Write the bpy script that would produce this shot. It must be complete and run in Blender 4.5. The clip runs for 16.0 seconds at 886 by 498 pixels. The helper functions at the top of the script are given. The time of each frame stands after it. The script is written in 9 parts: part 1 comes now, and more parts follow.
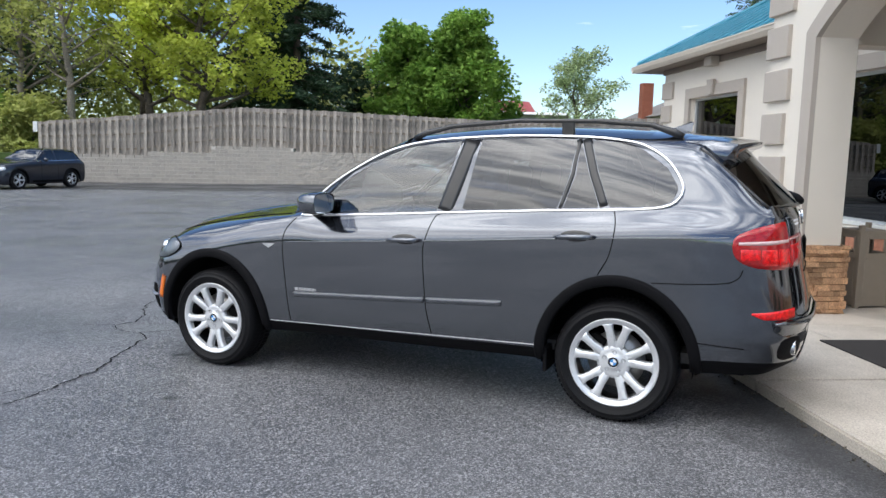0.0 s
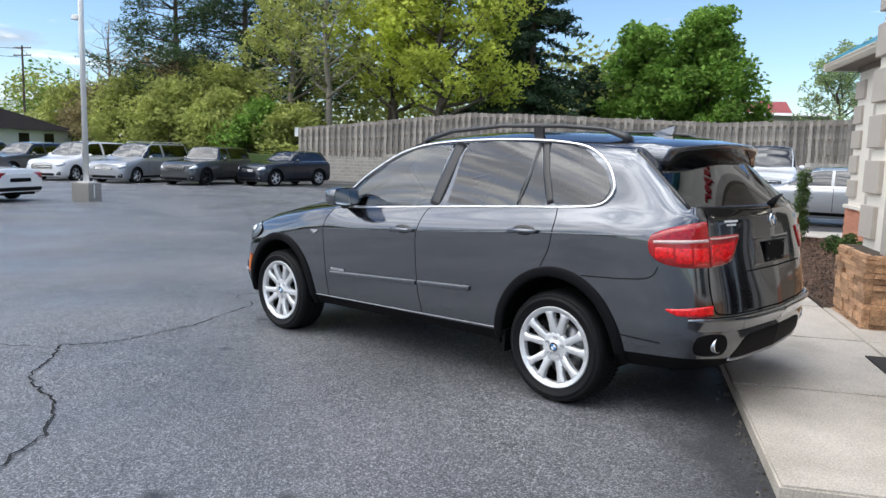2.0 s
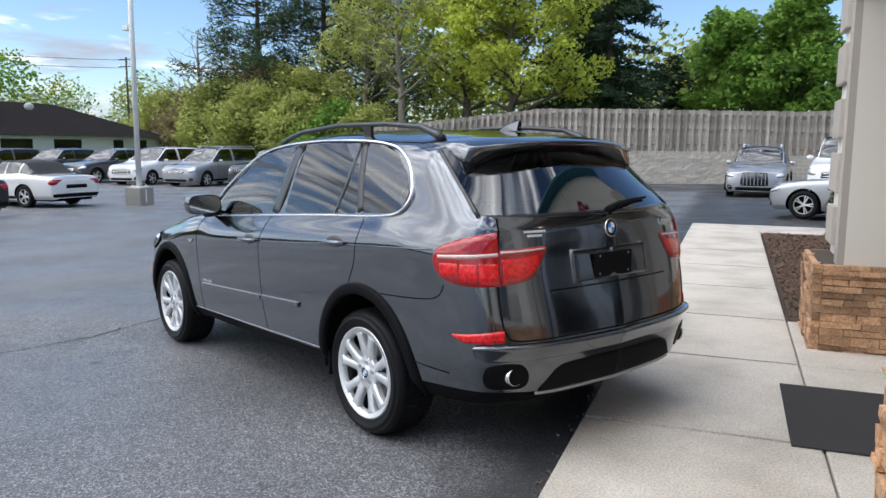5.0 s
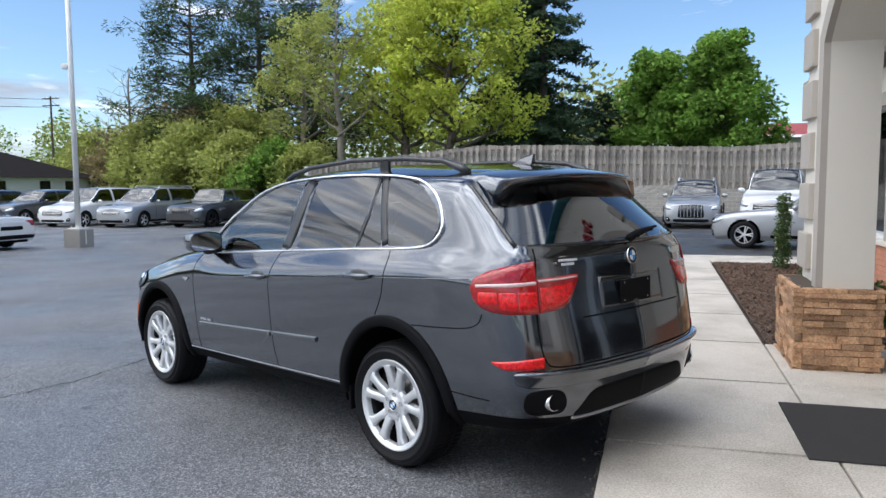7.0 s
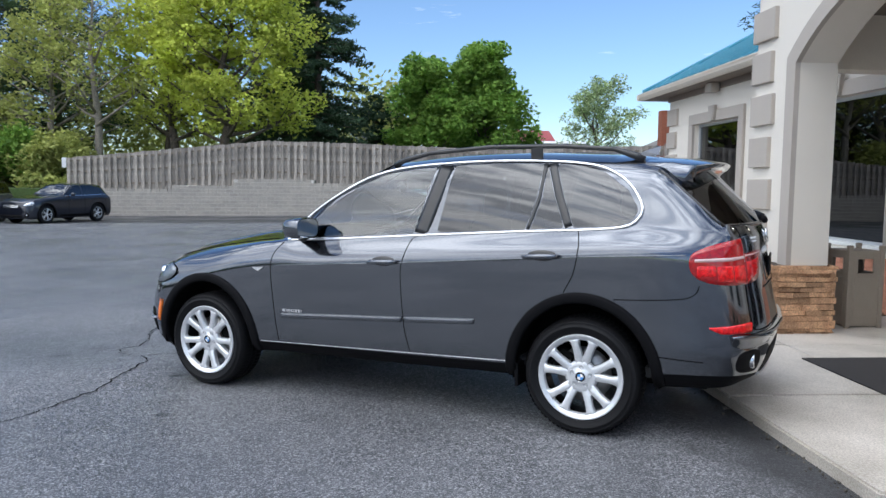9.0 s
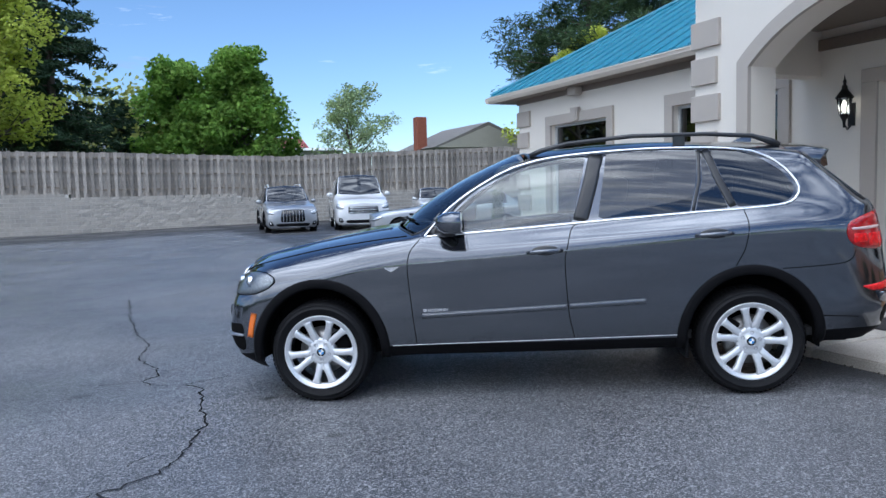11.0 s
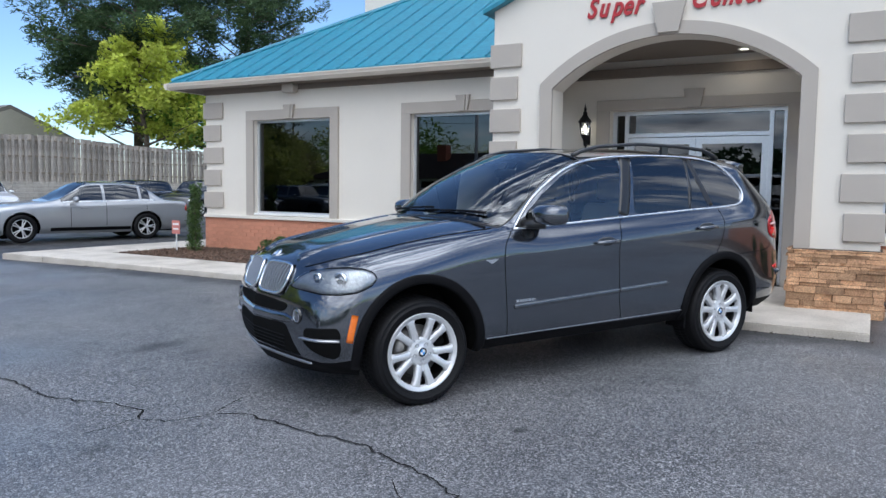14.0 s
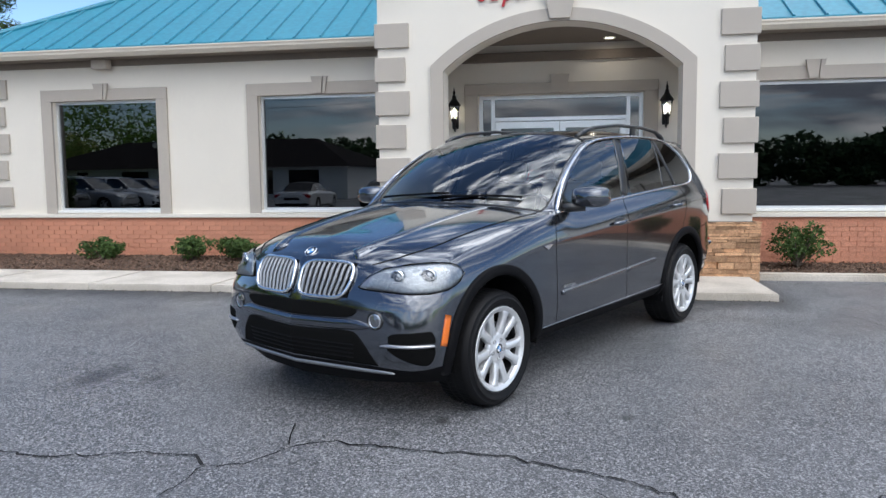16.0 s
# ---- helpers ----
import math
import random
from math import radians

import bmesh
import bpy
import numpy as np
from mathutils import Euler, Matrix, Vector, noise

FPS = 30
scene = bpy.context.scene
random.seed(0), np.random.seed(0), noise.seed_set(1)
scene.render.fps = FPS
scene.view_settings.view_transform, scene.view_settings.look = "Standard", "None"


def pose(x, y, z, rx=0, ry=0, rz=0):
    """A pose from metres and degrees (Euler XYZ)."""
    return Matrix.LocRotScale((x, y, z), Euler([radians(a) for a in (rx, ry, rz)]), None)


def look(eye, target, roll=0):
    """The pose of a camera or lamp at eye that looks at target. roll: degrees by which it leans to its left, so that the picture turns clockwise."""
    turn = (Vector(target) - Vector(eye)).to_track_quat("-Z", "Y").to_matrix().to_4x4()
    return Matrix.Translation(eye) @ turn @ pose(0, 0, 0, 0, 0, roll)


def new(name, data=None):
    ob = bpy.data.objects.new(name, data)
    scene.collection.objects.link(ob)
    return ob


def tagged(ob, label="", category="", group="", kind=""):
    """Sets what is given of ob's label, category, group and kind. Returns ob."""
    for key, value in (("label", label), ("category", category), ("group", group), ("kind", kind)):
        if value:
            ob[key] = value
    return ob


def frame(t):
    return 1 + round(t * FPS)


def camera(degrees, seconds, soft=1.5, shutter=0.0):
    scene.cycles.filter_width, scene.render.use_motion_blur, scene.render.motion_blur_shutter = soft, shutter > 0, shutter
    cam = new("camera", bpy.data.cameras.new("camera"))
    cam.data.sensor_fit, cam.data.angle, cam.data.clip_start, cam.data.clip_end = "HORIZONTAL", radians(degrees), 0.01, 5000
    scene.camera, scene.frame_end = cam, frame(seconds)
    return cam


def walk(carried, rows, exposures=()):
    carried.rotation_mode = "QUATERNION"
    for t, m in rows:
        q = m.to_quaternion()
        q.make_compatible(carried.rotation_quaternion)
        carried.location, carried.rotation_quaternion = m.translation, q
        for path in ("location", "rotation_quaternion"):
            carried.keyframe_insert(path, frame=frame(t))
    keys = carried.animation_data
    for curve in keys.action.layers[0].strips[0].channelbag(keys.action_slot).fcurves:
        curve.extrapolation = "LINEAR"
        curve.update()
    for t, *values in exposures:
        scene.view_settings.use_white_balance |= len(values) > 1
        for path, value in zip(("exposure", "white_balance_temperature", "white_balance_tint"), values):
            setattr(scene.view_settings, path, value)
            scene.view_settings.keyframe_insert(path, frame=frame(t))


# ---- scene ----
cam = camera(60.8, 16.0)
PATH = [
    (0, (-1.864, -4.965, 1.569), (-1.675, -2.99, 1.317), 1.4),
    (0.5, (-1.421, -5.232, 1.567), (-1.443, -3.247, 1.325), 1.4),
    (1, (-0.945, -5.386, 1.584), (-1.14, -3.41, 1.343), 1.4),
    (1.5, (-0.49, -5.499, 1.595), (-0.831, -3.543, 1.347), 1.6),
    (2, (-0.064, -5.506, 1.604), (-0.526, -3.577, 1.344), 1.6),
    (2.5, (0.347, -5.424, 1.629), (-0.215, -3.524, 1.354), 1.7),
    (3, (0.702, -5.393, 1.638), (0.065, -3.519, 1.35), 1.7),
    (3.5, (1.05, -5.217, 1.633), (0.371, -3.359, 1.337), 1.5),
    (4, (1.231, -4.983, 1.644), (0.533, -3.133, 1.347), 1.2),
    (4.5, (1.322, -4.757, 1.657), (0.617, -2.908, 1.369), 0.8),
    (5, (1.436, -4.508, 1.657), (0.728, -2.657, 1.387), 0.3),
    (5.2, (1.476, -4.437, 1.663), (0.764, -2.587, 1.402), 0.3),
    (7.3, (0.704, -4.821, 1.626), (0.226, -2.886, 1.459), -0.4),
    (7.5, (0.482, -4.873, 1.619), (0.058, -2.926, 1.45), -0.4),
    (8, (-0.136, -5.101, 1.595), (-0.405, -3.127, 1.421), -0.4),
    (8.5, (-0.86, -5.187, 1.561), (-0.946, -3.197, 1.386), -0.0),
    (9, (-1.565, -5.213, 1.542), (-1.442, -3.225, 1.368), 0.6),
    (9.5, (-2.253, -5.129, 1.512), (-1.917, -3.165, 1.34), 1.0),
    (10, (-2.949, -5.042, 1.504), (-2.447, -3.114, 1.33), 0.3),
    (10.2, (-3.228, -4.96, 1.494), (-2.671, -3.046, 1.323), -0.1),
    (12.3, (-5.912, -3.556, 1.407), (-4.667, -1.999, 1.249), -1.2),
    (12.5, (-6.124, -3.378, 1.408), (-4.811, -1.877, 1.249), -0.8),
    (13, (-6.571, -2.945, 1.403), (-5.096, -1.603, 1.246), -0.0),
    (13.5, (-6.92, -2.417, 1.399), (-5.303, -1.251, 1.243), 0.6),
    (14, (-7.201, -1.898, 1.397), (-5.469, -0.912, 1.237), 0.8),
    (14.5, (-7.395, -1.357, 1.389), (-5.575, -0.546, 1.224), 0.7),
    (15, (-7.528, -0.854, 1.391), (-5.643, -0.209, 1.216), 0.2),
    (15.5, (-7.551, -0.33, 1.371), (-5.62, 0.159, 1.189), -0.2),
    (16, (-7.533, 0.186, 1.373), (-5.571, 0.526, 1.181), -0.6),
]
walk(cam, [(t, look(eye, target, roll)) for t, eye, target, roll in PATH], [(0, 1.38, 6650, 9), (5, 1.3, 6600, 9), (8, 1.28, 6400, 9), (10, 1.22, 6050, 9), (12.4, 1.0, 5550, 9), (14, 1.2, 6150, 9), (16, 1.33, 6450, 9)])

# ---- world and sun ----
SUN_DIR = Vector((-0.6, -0.36, 0.72)).normalized()      # towards the sun

world = bpy.data.worlds.new("sky")
scene.world = world
world.use_nodes = True
wn, wl = world.node_tree.nodes, world.node_tree.links
wn.clear()
w_out = wn.new("ShaderNodeOutputWorld")
w_bg = wn.new("ShaderNodeBackground")
w_sky = wn.new("ShaderNodeTexSky")
w_sky.sky_type = "NISHITA"
w_sky.sun_disc = False
w_sky.sun_elevation = math.asin(SUN_DIR.z)
w_sky.sun_rotation = math.atan2(SUN_DIR.x, SUN_DIR.y)
w_sky.air_density, w_sky.dust_density, w_sky.ozone_density = 1.0, 0.2, 6.0
w_tc = wn.new("ShaderNodeTexCoord")
w_map = wn.new("ShaderNodeMapping")
w_map.inputs["Scale"].default_value = (1.3, 1.3, 7.5)
w_map.inputs["Location"].default_value = (0.35, 0.9, 0.2)
w_noise = wn.new("ShaderNodeTexNoise")
w_noise.inputs["Scale"].default_value = 3.0
w_noise.inputs["Detail"].default_value = 9
w_noise.inputs["Roughness"].default_value = 0.6
w_noise.inputs["Distortion"].default_value = 0.25
w_ramp = wn.new("ShaderNodeValToRGB")
w_ramp.color_ramp.elements[0].position, w_ramp.color_ramp.elements[0].color = 0.5, (0, 0, 0, 1)
w_ramp.color_ramp.elements[1].position, w_ramp.color_ramp.elements[1].color = 0.66, (1, 1, 1, 1)
# cloud cover thickens towards the west
w_sep = wn.new("ShaderNodeSeparateXYZ")
w_west = wn.new("ShaderNodeMapRange")
w_west.inputs["From Min"].default_value, w_west.inputs["From Max"].default_value = -0.2, -0.75
w_west.inputs["To Min"].default_value, w_west.inputs["To Max"].default_value = -0.01, 0.13
w_add = wn.new("ShaderNodeMath")
w_add.operation = "ADD"
w_mix = wn.new("ShaderNodeMixRGB")
w_mix.inputs["Color2"].default_value = (10.0, 10.2, 10.6, 1)
# bright and grey parts of the cloud
w_grey = wn.new("ShaderNodeTexNoise")
w_grey.inputs["Scale"].default_value, w_grey.inputs["Detail"].default_value = 4.5, 6
wl.new(w_map.outputs["Vector"], w_grey.inputs["Vector"])
w_tone = wn.new("ShaderNodeValToRGB")
w_tone.color_ramp.elements[0].position, w_tone.color_ramp.elements[0].color = 0.41, (2.4, 2.7, 3.3, 1)
w_tone.color_ramp.elements[1].position, w_tone.color_ramp.elements[1].color = 0.57, (9.2, 9.3, 9.5, 1)
wl.new(w_grey.outputs["Fac"], w_tone.inputs["Fac"])
# an overcast sky is brightest overhead
w_zen = wn.new("ShaderNodeMapRange")
w_zen.inputs["From Min"].default_value, w_zen.inputs["From Max"].default_value = 0.45, 0.95
w_zen.inputs["To Min"].default_value, w_zen.inputs["To Max"].default_value = 1.0, 2.9
w_lift = wn.new("ShaderNodeVectorMath")
w_lift.operation = "SCALE"
wl.new(w_tone.outputs["Color"], w_lift.inputs[0])
wl.new(w_zen.outputs["Result"], w_lift.inputs["Scale"])
wl.new(w_lift.outputs["Vector"], w_mix.inputs["Color2"])
wl.new(w_tc.outputs["Generated"], w_map.inputs["Vector"])
wl.new(w_map.outputs["Vector"], w_noise.inputs["Vector"])
wl.new(w_tc.outputs["Generated"], w_sep.inputs["Vector"])
wl.new(w_sep.outputs["X"], w_west.inputs["Value"])
# and overhead
w_high = wn.new("ShaderNodeMapRange")
w_high.inputs["From Min"].default_value, w_high.inputs["From Max"].default_value = 0.5, 0.95
w_high.inputs["To Min"].default_value, w_high.inputs["To Max"].default_value = 0.0, 0.14
w_add2 = wn.new("ShaderNodeMath")
w_add2.operation = "ADD"
wl.new(w_sep.outputs["Z"], w_high.inputs["Value"])
wl.new(w_sep.outputs["Z"], w_zen.inputs["Value"])
wl.new(w_west.outputs["Result"], w_add2.inputs[0])
wl.new(w_high.outputs["Result"], w_add2.inputs[1])
wl.new(w_noise.outputs["Fac"], w_add.inputs[0])
# clear blue in the north
w_north = wn.new("ShaderNodeMapRange")
w_north.inputs["From Min"].default_value, w_north.inputs["From Max"].default_value = -0.1, 0.6
w_north.inputs["To Min"].default_value, w_north.inputs["To Max"].default_value = 0.0, -0.13
w_add3 = wn.new("ShaderNodeMath")
w_add3.operation = "ADD"
wl.new(w_sep.outputs["Y"], w_north.inputs["Value"])
wl.new(w_add2.outputs["Value"], w_add3.inputs[0])
wl.new(w_north.outputs["Result"], w_add3.inputs[1])
# pale high cloud in the south
w_south = wn.new("ShaderNodeMapRange")
w_south.inputs["From Min"].default_value, w_south.inputs["From Max"].default_value = -0.15, -0.6
w_south.inputs["To Min"].default_value, w_south.inputs["To Max"].default_value = 0.0, 0.04
w_add4 = wn.new("ShaderNodeMath")
w_add4.operation = "ADD"
wl.new(w_sep.outputs["Y"], w_south.inputs["Value"])
wl.new(w_add3.outputs["Value"], w_add4.inputs[0])
wl.new(w_south.outputs["Result"], w_add4.inputs[1])
wl.new(w_add4.outputs["Value"], w_add.inputs[1])
wl.new(w_add.outputs["Value"], w_ramp.inputs["Fac"])
wl.new(w_ramp.outputs["Color"], w_mix.inputs["Fac"])
w_deep = wn.new("ShaderNodeMixRGB")
w_deep.blend_type = "MULTIPLY"
w_deep.inputs["Fac"].default_value = 1.0
w_deep.inputs["Color2"].default_value = (0.86, 0.84, 0.84, 1)
wl.new(w_sky.outputs["Color"], w_deep.inputs["Color1"])
wl.new(w_deep.outputs["Color"], w_mix.inputs["Color1"])
wl.new(w_mix.outputs["Color"], w_bg.inputs["Color"])
w_bg.inputs["Strength"].default_value = 0.088
wl.new(w_bg.outputs["Background"], w_out.inputs["Surface"])

# the downlight in the porch ceiling
porch_data = bpy.data.lights.new("porch_downlight", "AREA")
porch_data.shape, porch_data.size, porch_data.energy, porch_data.color = "DISK", 0.06, 0.5, (1.0, 0.9, 0.76)
porch_light = new("porch_downlight", porch_data)
porch_light.matrix_world = pose(3.62, -0.3, 3.285)

sun_data = bpy.data.lights.new("sun", "SUN")
sun_data.energy, sun_data.angle, sun_data.color = 0.5, radians(72), (1.0, 0.97, 0.93)
sun = new("sun", sun_data)
sun.matrix_world = look(SUN_DIR * 60, (0, 0, 0))


# ---- materials ----
def mat(name, color, rough=0.6, metal=0.0, vary=0.12, scale=6.0, fine=60.0, bump=0.15, dist=0.004,
        coat=0.0, second=None, island=0.0, spec=0.5, alpha=None, stretch=(1, 1, 1), objvary=0.0):
    """A surface with variation at two scales and a fine relief. second: a colour that shows in patches.
    island: brightness change from piece to piece; objvary: from object to object."""
    m = bpy.data.materials.new(name)
    m.use_nodes = True
    n, l = m.node_tree.nodes, m.node_tree.links
    b = n["Principled BSDF"]
    b.inputs["Roughness"].default_value = rough
    b.inputs["Metallic"].default_value = metal
    b.inputs["Specular IOR Level"].default_value = spec
    b.inputs["Coat Weight"].default_value = coat
    b.inputs["Coat Roughness"].default_value = 0.03
    tc = n.new("ShaderNodeTexCoord")
    mp = n.new("ShaderNodeMapping")
    mp.inputs["Scale"].default_value = stretch
    l.new(tc.outputs["Object"], mp.inputs["Vector"])
    big = n.new("ShaderNodeTexNoise")
    big.inputs["Scale"].default_value, big.inputs["Detail"].default_value = scale, 5
    small = n.new("ShaderNodeTexNoise")
    small.inputs["Scale"].default_value, small.inputs["Detail"].default_value = fine, 4
    l.new(mp.outputs["Vector"], big.inputs["Vector"])
    l.new(mp.outputs["Vector"], small.inputs["Vector"])
    base = n.new("ShaderNodeMixRGB")
    base.inputs["Color1"].default_value = (*color, 1)
    base.inputs["Color2"].default_value = (*(second or tuple(c * 0.6 for c in color)), 1)
    rmp = n.new("ShaderNodeMapRange")
    rmp.inputs["From Min"].default_value, rmp.inputs["From Max"].default_value = 0.42, 0.68
    rmp.inputs["To Max"].default_value = vary if second is None else 1.0
    l.new(big.outputs["Fac"], rmp.inputs["Value"])
    l.new(rmp.outputs["Result"], base.inputs["Fac"])
    grain = n.new("ShaderNodeHueSaturation")
    gr = n.new("ShaderNodeMapRange")
    gr.inputs["From Min"].default_value, gr.inputs["From Max"].default_value = 0.3, 0.7
    gr.inputs["To Min"].default_value, gr.inputs["To Max"].default_value = 1 - vary * 1.2, 1 + vary * 1.2
    l.new(small.outputs["Fac"], gr.inputs["Value"])
    l.new(base.outputs["Color"], grain.inputs["Color"])
    value = gr.outputs["Result"]
    for source, amount in (("island", island), ("object", objvary)):
        if amount:
            if source == "island":
                rnd = n.new("ShaderNodeNewGeometry").outputs["Random Per Island"]
            else:
                rnd = n.new("ShaderNodeObjectInfo").outputs["Random"]
            r2 = n.new("ShaderNodeMapRange")
            r2.inputs["To Min"].default_value, r2.inputs["To Max"].default_value = 1 - amount, 1 + amount
            l.new(rnd, r2.inputs["Value"])
            mul = n.new("ShaderNodeMath")
            mul.operation = "MULTIPLY"
            l.new(value, mul.inputs[0])
            l.new(r2.outputs["Result"], mul.inputs[1])
            value = mul.outputs["Value"]
    l.new(value, grain.inputs["Value"])
    l.new(grain.outputs["Color"], b.inputs["Base Color"])
    if bump:
        bp = n.new("ShaderNodeBump")
        bp.inputs["Strength"].default_value, bp.inputs["Distance"].default_value = bump, dist
        l.new(small.outputs["Fac"], bp.inputs["Height"])
        l.new(bp.outputs["Normal"], b.inputs["Normal"])
    return m


def glass(name, tint, rough=0.0, mix=0.5):
    """A pane: see-through tint with a mirror coat."""
    m = bpy.data.materials.new(name)
    m.use_nodes = True
    n, l = m.node_tree.nodes, m.node_tree.links
    n.clear()
    out = n.new("ShaderNodeOutputMaterial")
    tr = n.new("ShaderNodeBsdfTransparent")
    tr.inputs["Color"].default_value = (*tint, 1)
    gl = n.new("ShaderNodeBsdfGlossy")
    gl.inputs["Roughness"].default_value = rough
    gl.inputs["Color"].default_value = (0.95, 0.97, 1.0, 1)
    fr = n.new("ShaderNodeFresnel")
    fr.inputs["IOR"].default_value = 1.5 + mix
    mx = n.new("ShaderNodeMixShader")
    l.new(fr.outputs["Fac"], mx.inputs["Fac"])
    l.new(tr.outputs["BSDF"], mx.inputs[1])
    l.new(gl.outputs["BSDF"], mx.inputs[2])
    l.new(mx.outputs["Shader"], out.inputs["Surface"])
    return m


def asphalt_material():
    m = bpy.data.materials.new("asphalt")
    m.use_nodes = True
    n, l = m.node_tree.nodes, m.node_tree.links
    b = n["Principled BSDF"]
    tc = n.new("ShaderNodeTexCoord")

    def noise_tex(scale, detail=4, rough=0.55):
        t = n.new("ShaderNodeTexNoise")
        t.inputs["Scale"].default_value, t.inputs["Detail"].default_value, t.inputs["Roughness"].default_value = scale, detail, rough
        l.new(tc.outputs["Object"], t.inputs["Vector"])
        return t.outputs["Fac"]

    def remap(fac, a, c, lo, hi):
        r = n.new("ShaderNodeMapRange")
        for key, v in (("From Min", a), ("From Max", c), ("To Min", lo), ("To Max", hi)):
            r.inputs[key].default_value = v
        l.new(fac, r.inputs["Value"])
        return r.outputs["Result"]

    def mixc(fac, a, c):
        x = n.new("ShaderNodeMixRGB")
        l.new(fac, x.inputs["Fac"])
        for key, v in (("Color1", a), ("Color2", c)):
            if isinstance(v, tuple):
                x.inputs[key].default_value = (*v, 1)
            else:
                l.new(v, x.inputs[key])
        return x.outputs["Color"]

    vor = n.new("ShaderNodeTexVoronoi")
    vor.inputs["Scale"].default_value = 95
    l.new(tc.outputs["Object"], vor.inputs["Vector"])
    stones = remap(vor.outputs["Distance"], 0.15, 0.55, 1, 0)
    chips = n.new("ShaderNodeMixRGB")
    chips.blend_type = "MULTIPLY"
    chips.inputs["Fac"].default_value = 1
    worn = remap(noise_tex(0.45, 6, 0.62), 0.38, 0.62, 0, 1)
    base = mixc(worn, (0.046, 0.049, 0.057), (0.118, 0.121, 0.13))
    stain = remap(noise_tex(1.5, 5, 0.6), 0.57, 0.7, 0, 0.7)
    base = mixc(stain, base, (0.045, 0.047, 0.053))
    patchy = remap(noise_tex(9, 5, 0.65), 0.4, 0.65, 0, 0.4)
    base = mixc(patchy, base, (0.06, 0.063, 0.07))
    pale = remap(noise_tex(70, 3, 0.8), 0.54, 0.65, 0, 0.85)
    base = mixc(pale, base, (0.38, 0.38, 0.39))
    dark = remap(noise_tex(50, 3, 0.75), 0.52, 0.63, 0, 0.88)
    base = mixc(dark, base, (0.024, 0.025, 0.029))
    base = mixc(remap(stones, 0.0, 1.0, 0.0, 0.3), base, (0.2, 0.2, 0.21))
    # single pale and dark stones
    for size, lo, hi, amount, tone in ((150, 0.74, 0.84, 0.68, (0.36, 0.36, 0.37)), (95, 0.88, 0.93, 0.65, (0.42, 0.42, 0.42)), (120, 0.74, 0.82, 0.65, (0.022, 0.022, 0.025))):
        cell = n.new("ShaderNodeTexVoronoi")
        cell.inputs["Scale"].default_value = size
        l.new(tc.outputs["Object"], cell.inputs["Vector"])
        pick = n.new("ShaderNodeSeparateColor")
        l.new(cell.outputs["Color"], pick.inputs["Color"])
        base = mixc(remap(pick.outputs["Red"], lo, hi, 0, amount), base, tone)
    # a few oil spots where cars stand
    for ox, oy, rx, ry, amount in ((-2.77, 3.55, 0.42, 0.2, 0.6), (-2.7, 3.1, 0.2, 0.1, 0.5), (-4.62, 1.76, 0.15, 0.08, 0.5), (-3.34, 0.93, 0.09, 0.06, 0.8), (-3.15, -0.13, 0.08, 0.05, 0.8), (-2.1, -2.6, 0.1, 0.07, 0.8), (-1.5, -2.45, 0.07, 0.05, 0.8), (-0.9, -2.9, 0.12, 0.06, 0.7)):
        spot = n.new("ShaderNodeMapping")
        spot.inputs["Location"].default_value = (-ox / rx, -oy / ry, 0)
        spot.inputs["Scale"].default_value = (1 / rx, 1 / ry, 0)
        l.new(tc.outputs["Object"], spot.inputs["Vector"])
        far_off = n.new("ShaderNodeVectorMath")
        far_off.operation = "LENGTH"
        l.new(spot.outputs["Vector"], far_off.inputs[0])
        edge = n.new("ShaderNodeMath")
        edge.operation = "MULTIPLY_ADD"
        l.new(noise_tex(9, 4, 0.6), edge.inputs[0])
        edge.inputs[1].default_value = 1.4
        l.new(far_off.outputs["Value"], edge.inputs[2])
        base = mixc(remap(edge.outputs["Value"], 1.0, 1.7, amount, 0), base, (0.018, 0.018, 0.02))
    # sealed dark band beside the kerb
    sep = n.new("ShaderNodeSeparateXYZ")
    l.new(tc.outputs["Object"], sep.inputs["Vector"])
    wander = n.new("ShaderNodeMath")
    wander.operation = "MULTIPLY_ADD"
    l.new(noise_tex(1.8, 6, 0.6), wander.inputs[0])
    wander.inputs[1].default_value = 0.9
    l.new(sep.outputs["X"], wander.inputs[2])
    band = n.new("ShaderNodeMath")
    band.operation = "MULTIPLY"
    l.new(remap(wander.outputs["Value"], 0.5, 0.95, 0, 0.8), band.inputs[0])
    l.new(remap(sep.outputs["Y"], -2.2, -1.9, 0, 1), band.inputs[1])
    base = mixc(band.outputs["Value"], base, (0.022, 0.022, 0.024))
    # darker strip along the foot of the retaining wall
    strip_in = n.new("ShaderNodeMath")
    strip_in.operation = "MULTIPLY_ADD"
    l.new(noise_tex(0.35, 4), strip_in.inputs[0])
    strip_in.inputs[1].default_value = 2.5
    l.new(sep.outputs["Y"], strip_in.inputs[2])
    base = mixc(remap(strip_in.outputs["Value"], 29.0, 30.2, 0, 0.75), base, (0.022, 0.022, 0.024))
    l.new(base, b.inputs["Base Color"])
    l.new(remap(noise_tex(0.5, 6), 0.38, 0.66, 0.32, 0.68), b.inputs["Roughness"])
    b.inputs["Specular IOR Level"].default_value = 0.5
    bp = n.new("ShaderNodeBump")
    bp.inputs["Strength"].default_value, bp.inputs["Distance"].default_value = 0.45, 0.004
    l.new(stones, bp.inputs["Height"])
    bp2 = n.new("ShaderNodeBump")
    bp2.inputs["Strength"].default_value, bp2.inputs["Distance"].default_value = 0.35, 0.01
    l.new(noise_tex(45, 4), bp2.inputs["Height"])
    l.new(bp.outputs["Normal"], bp2.inputs["Normal"])
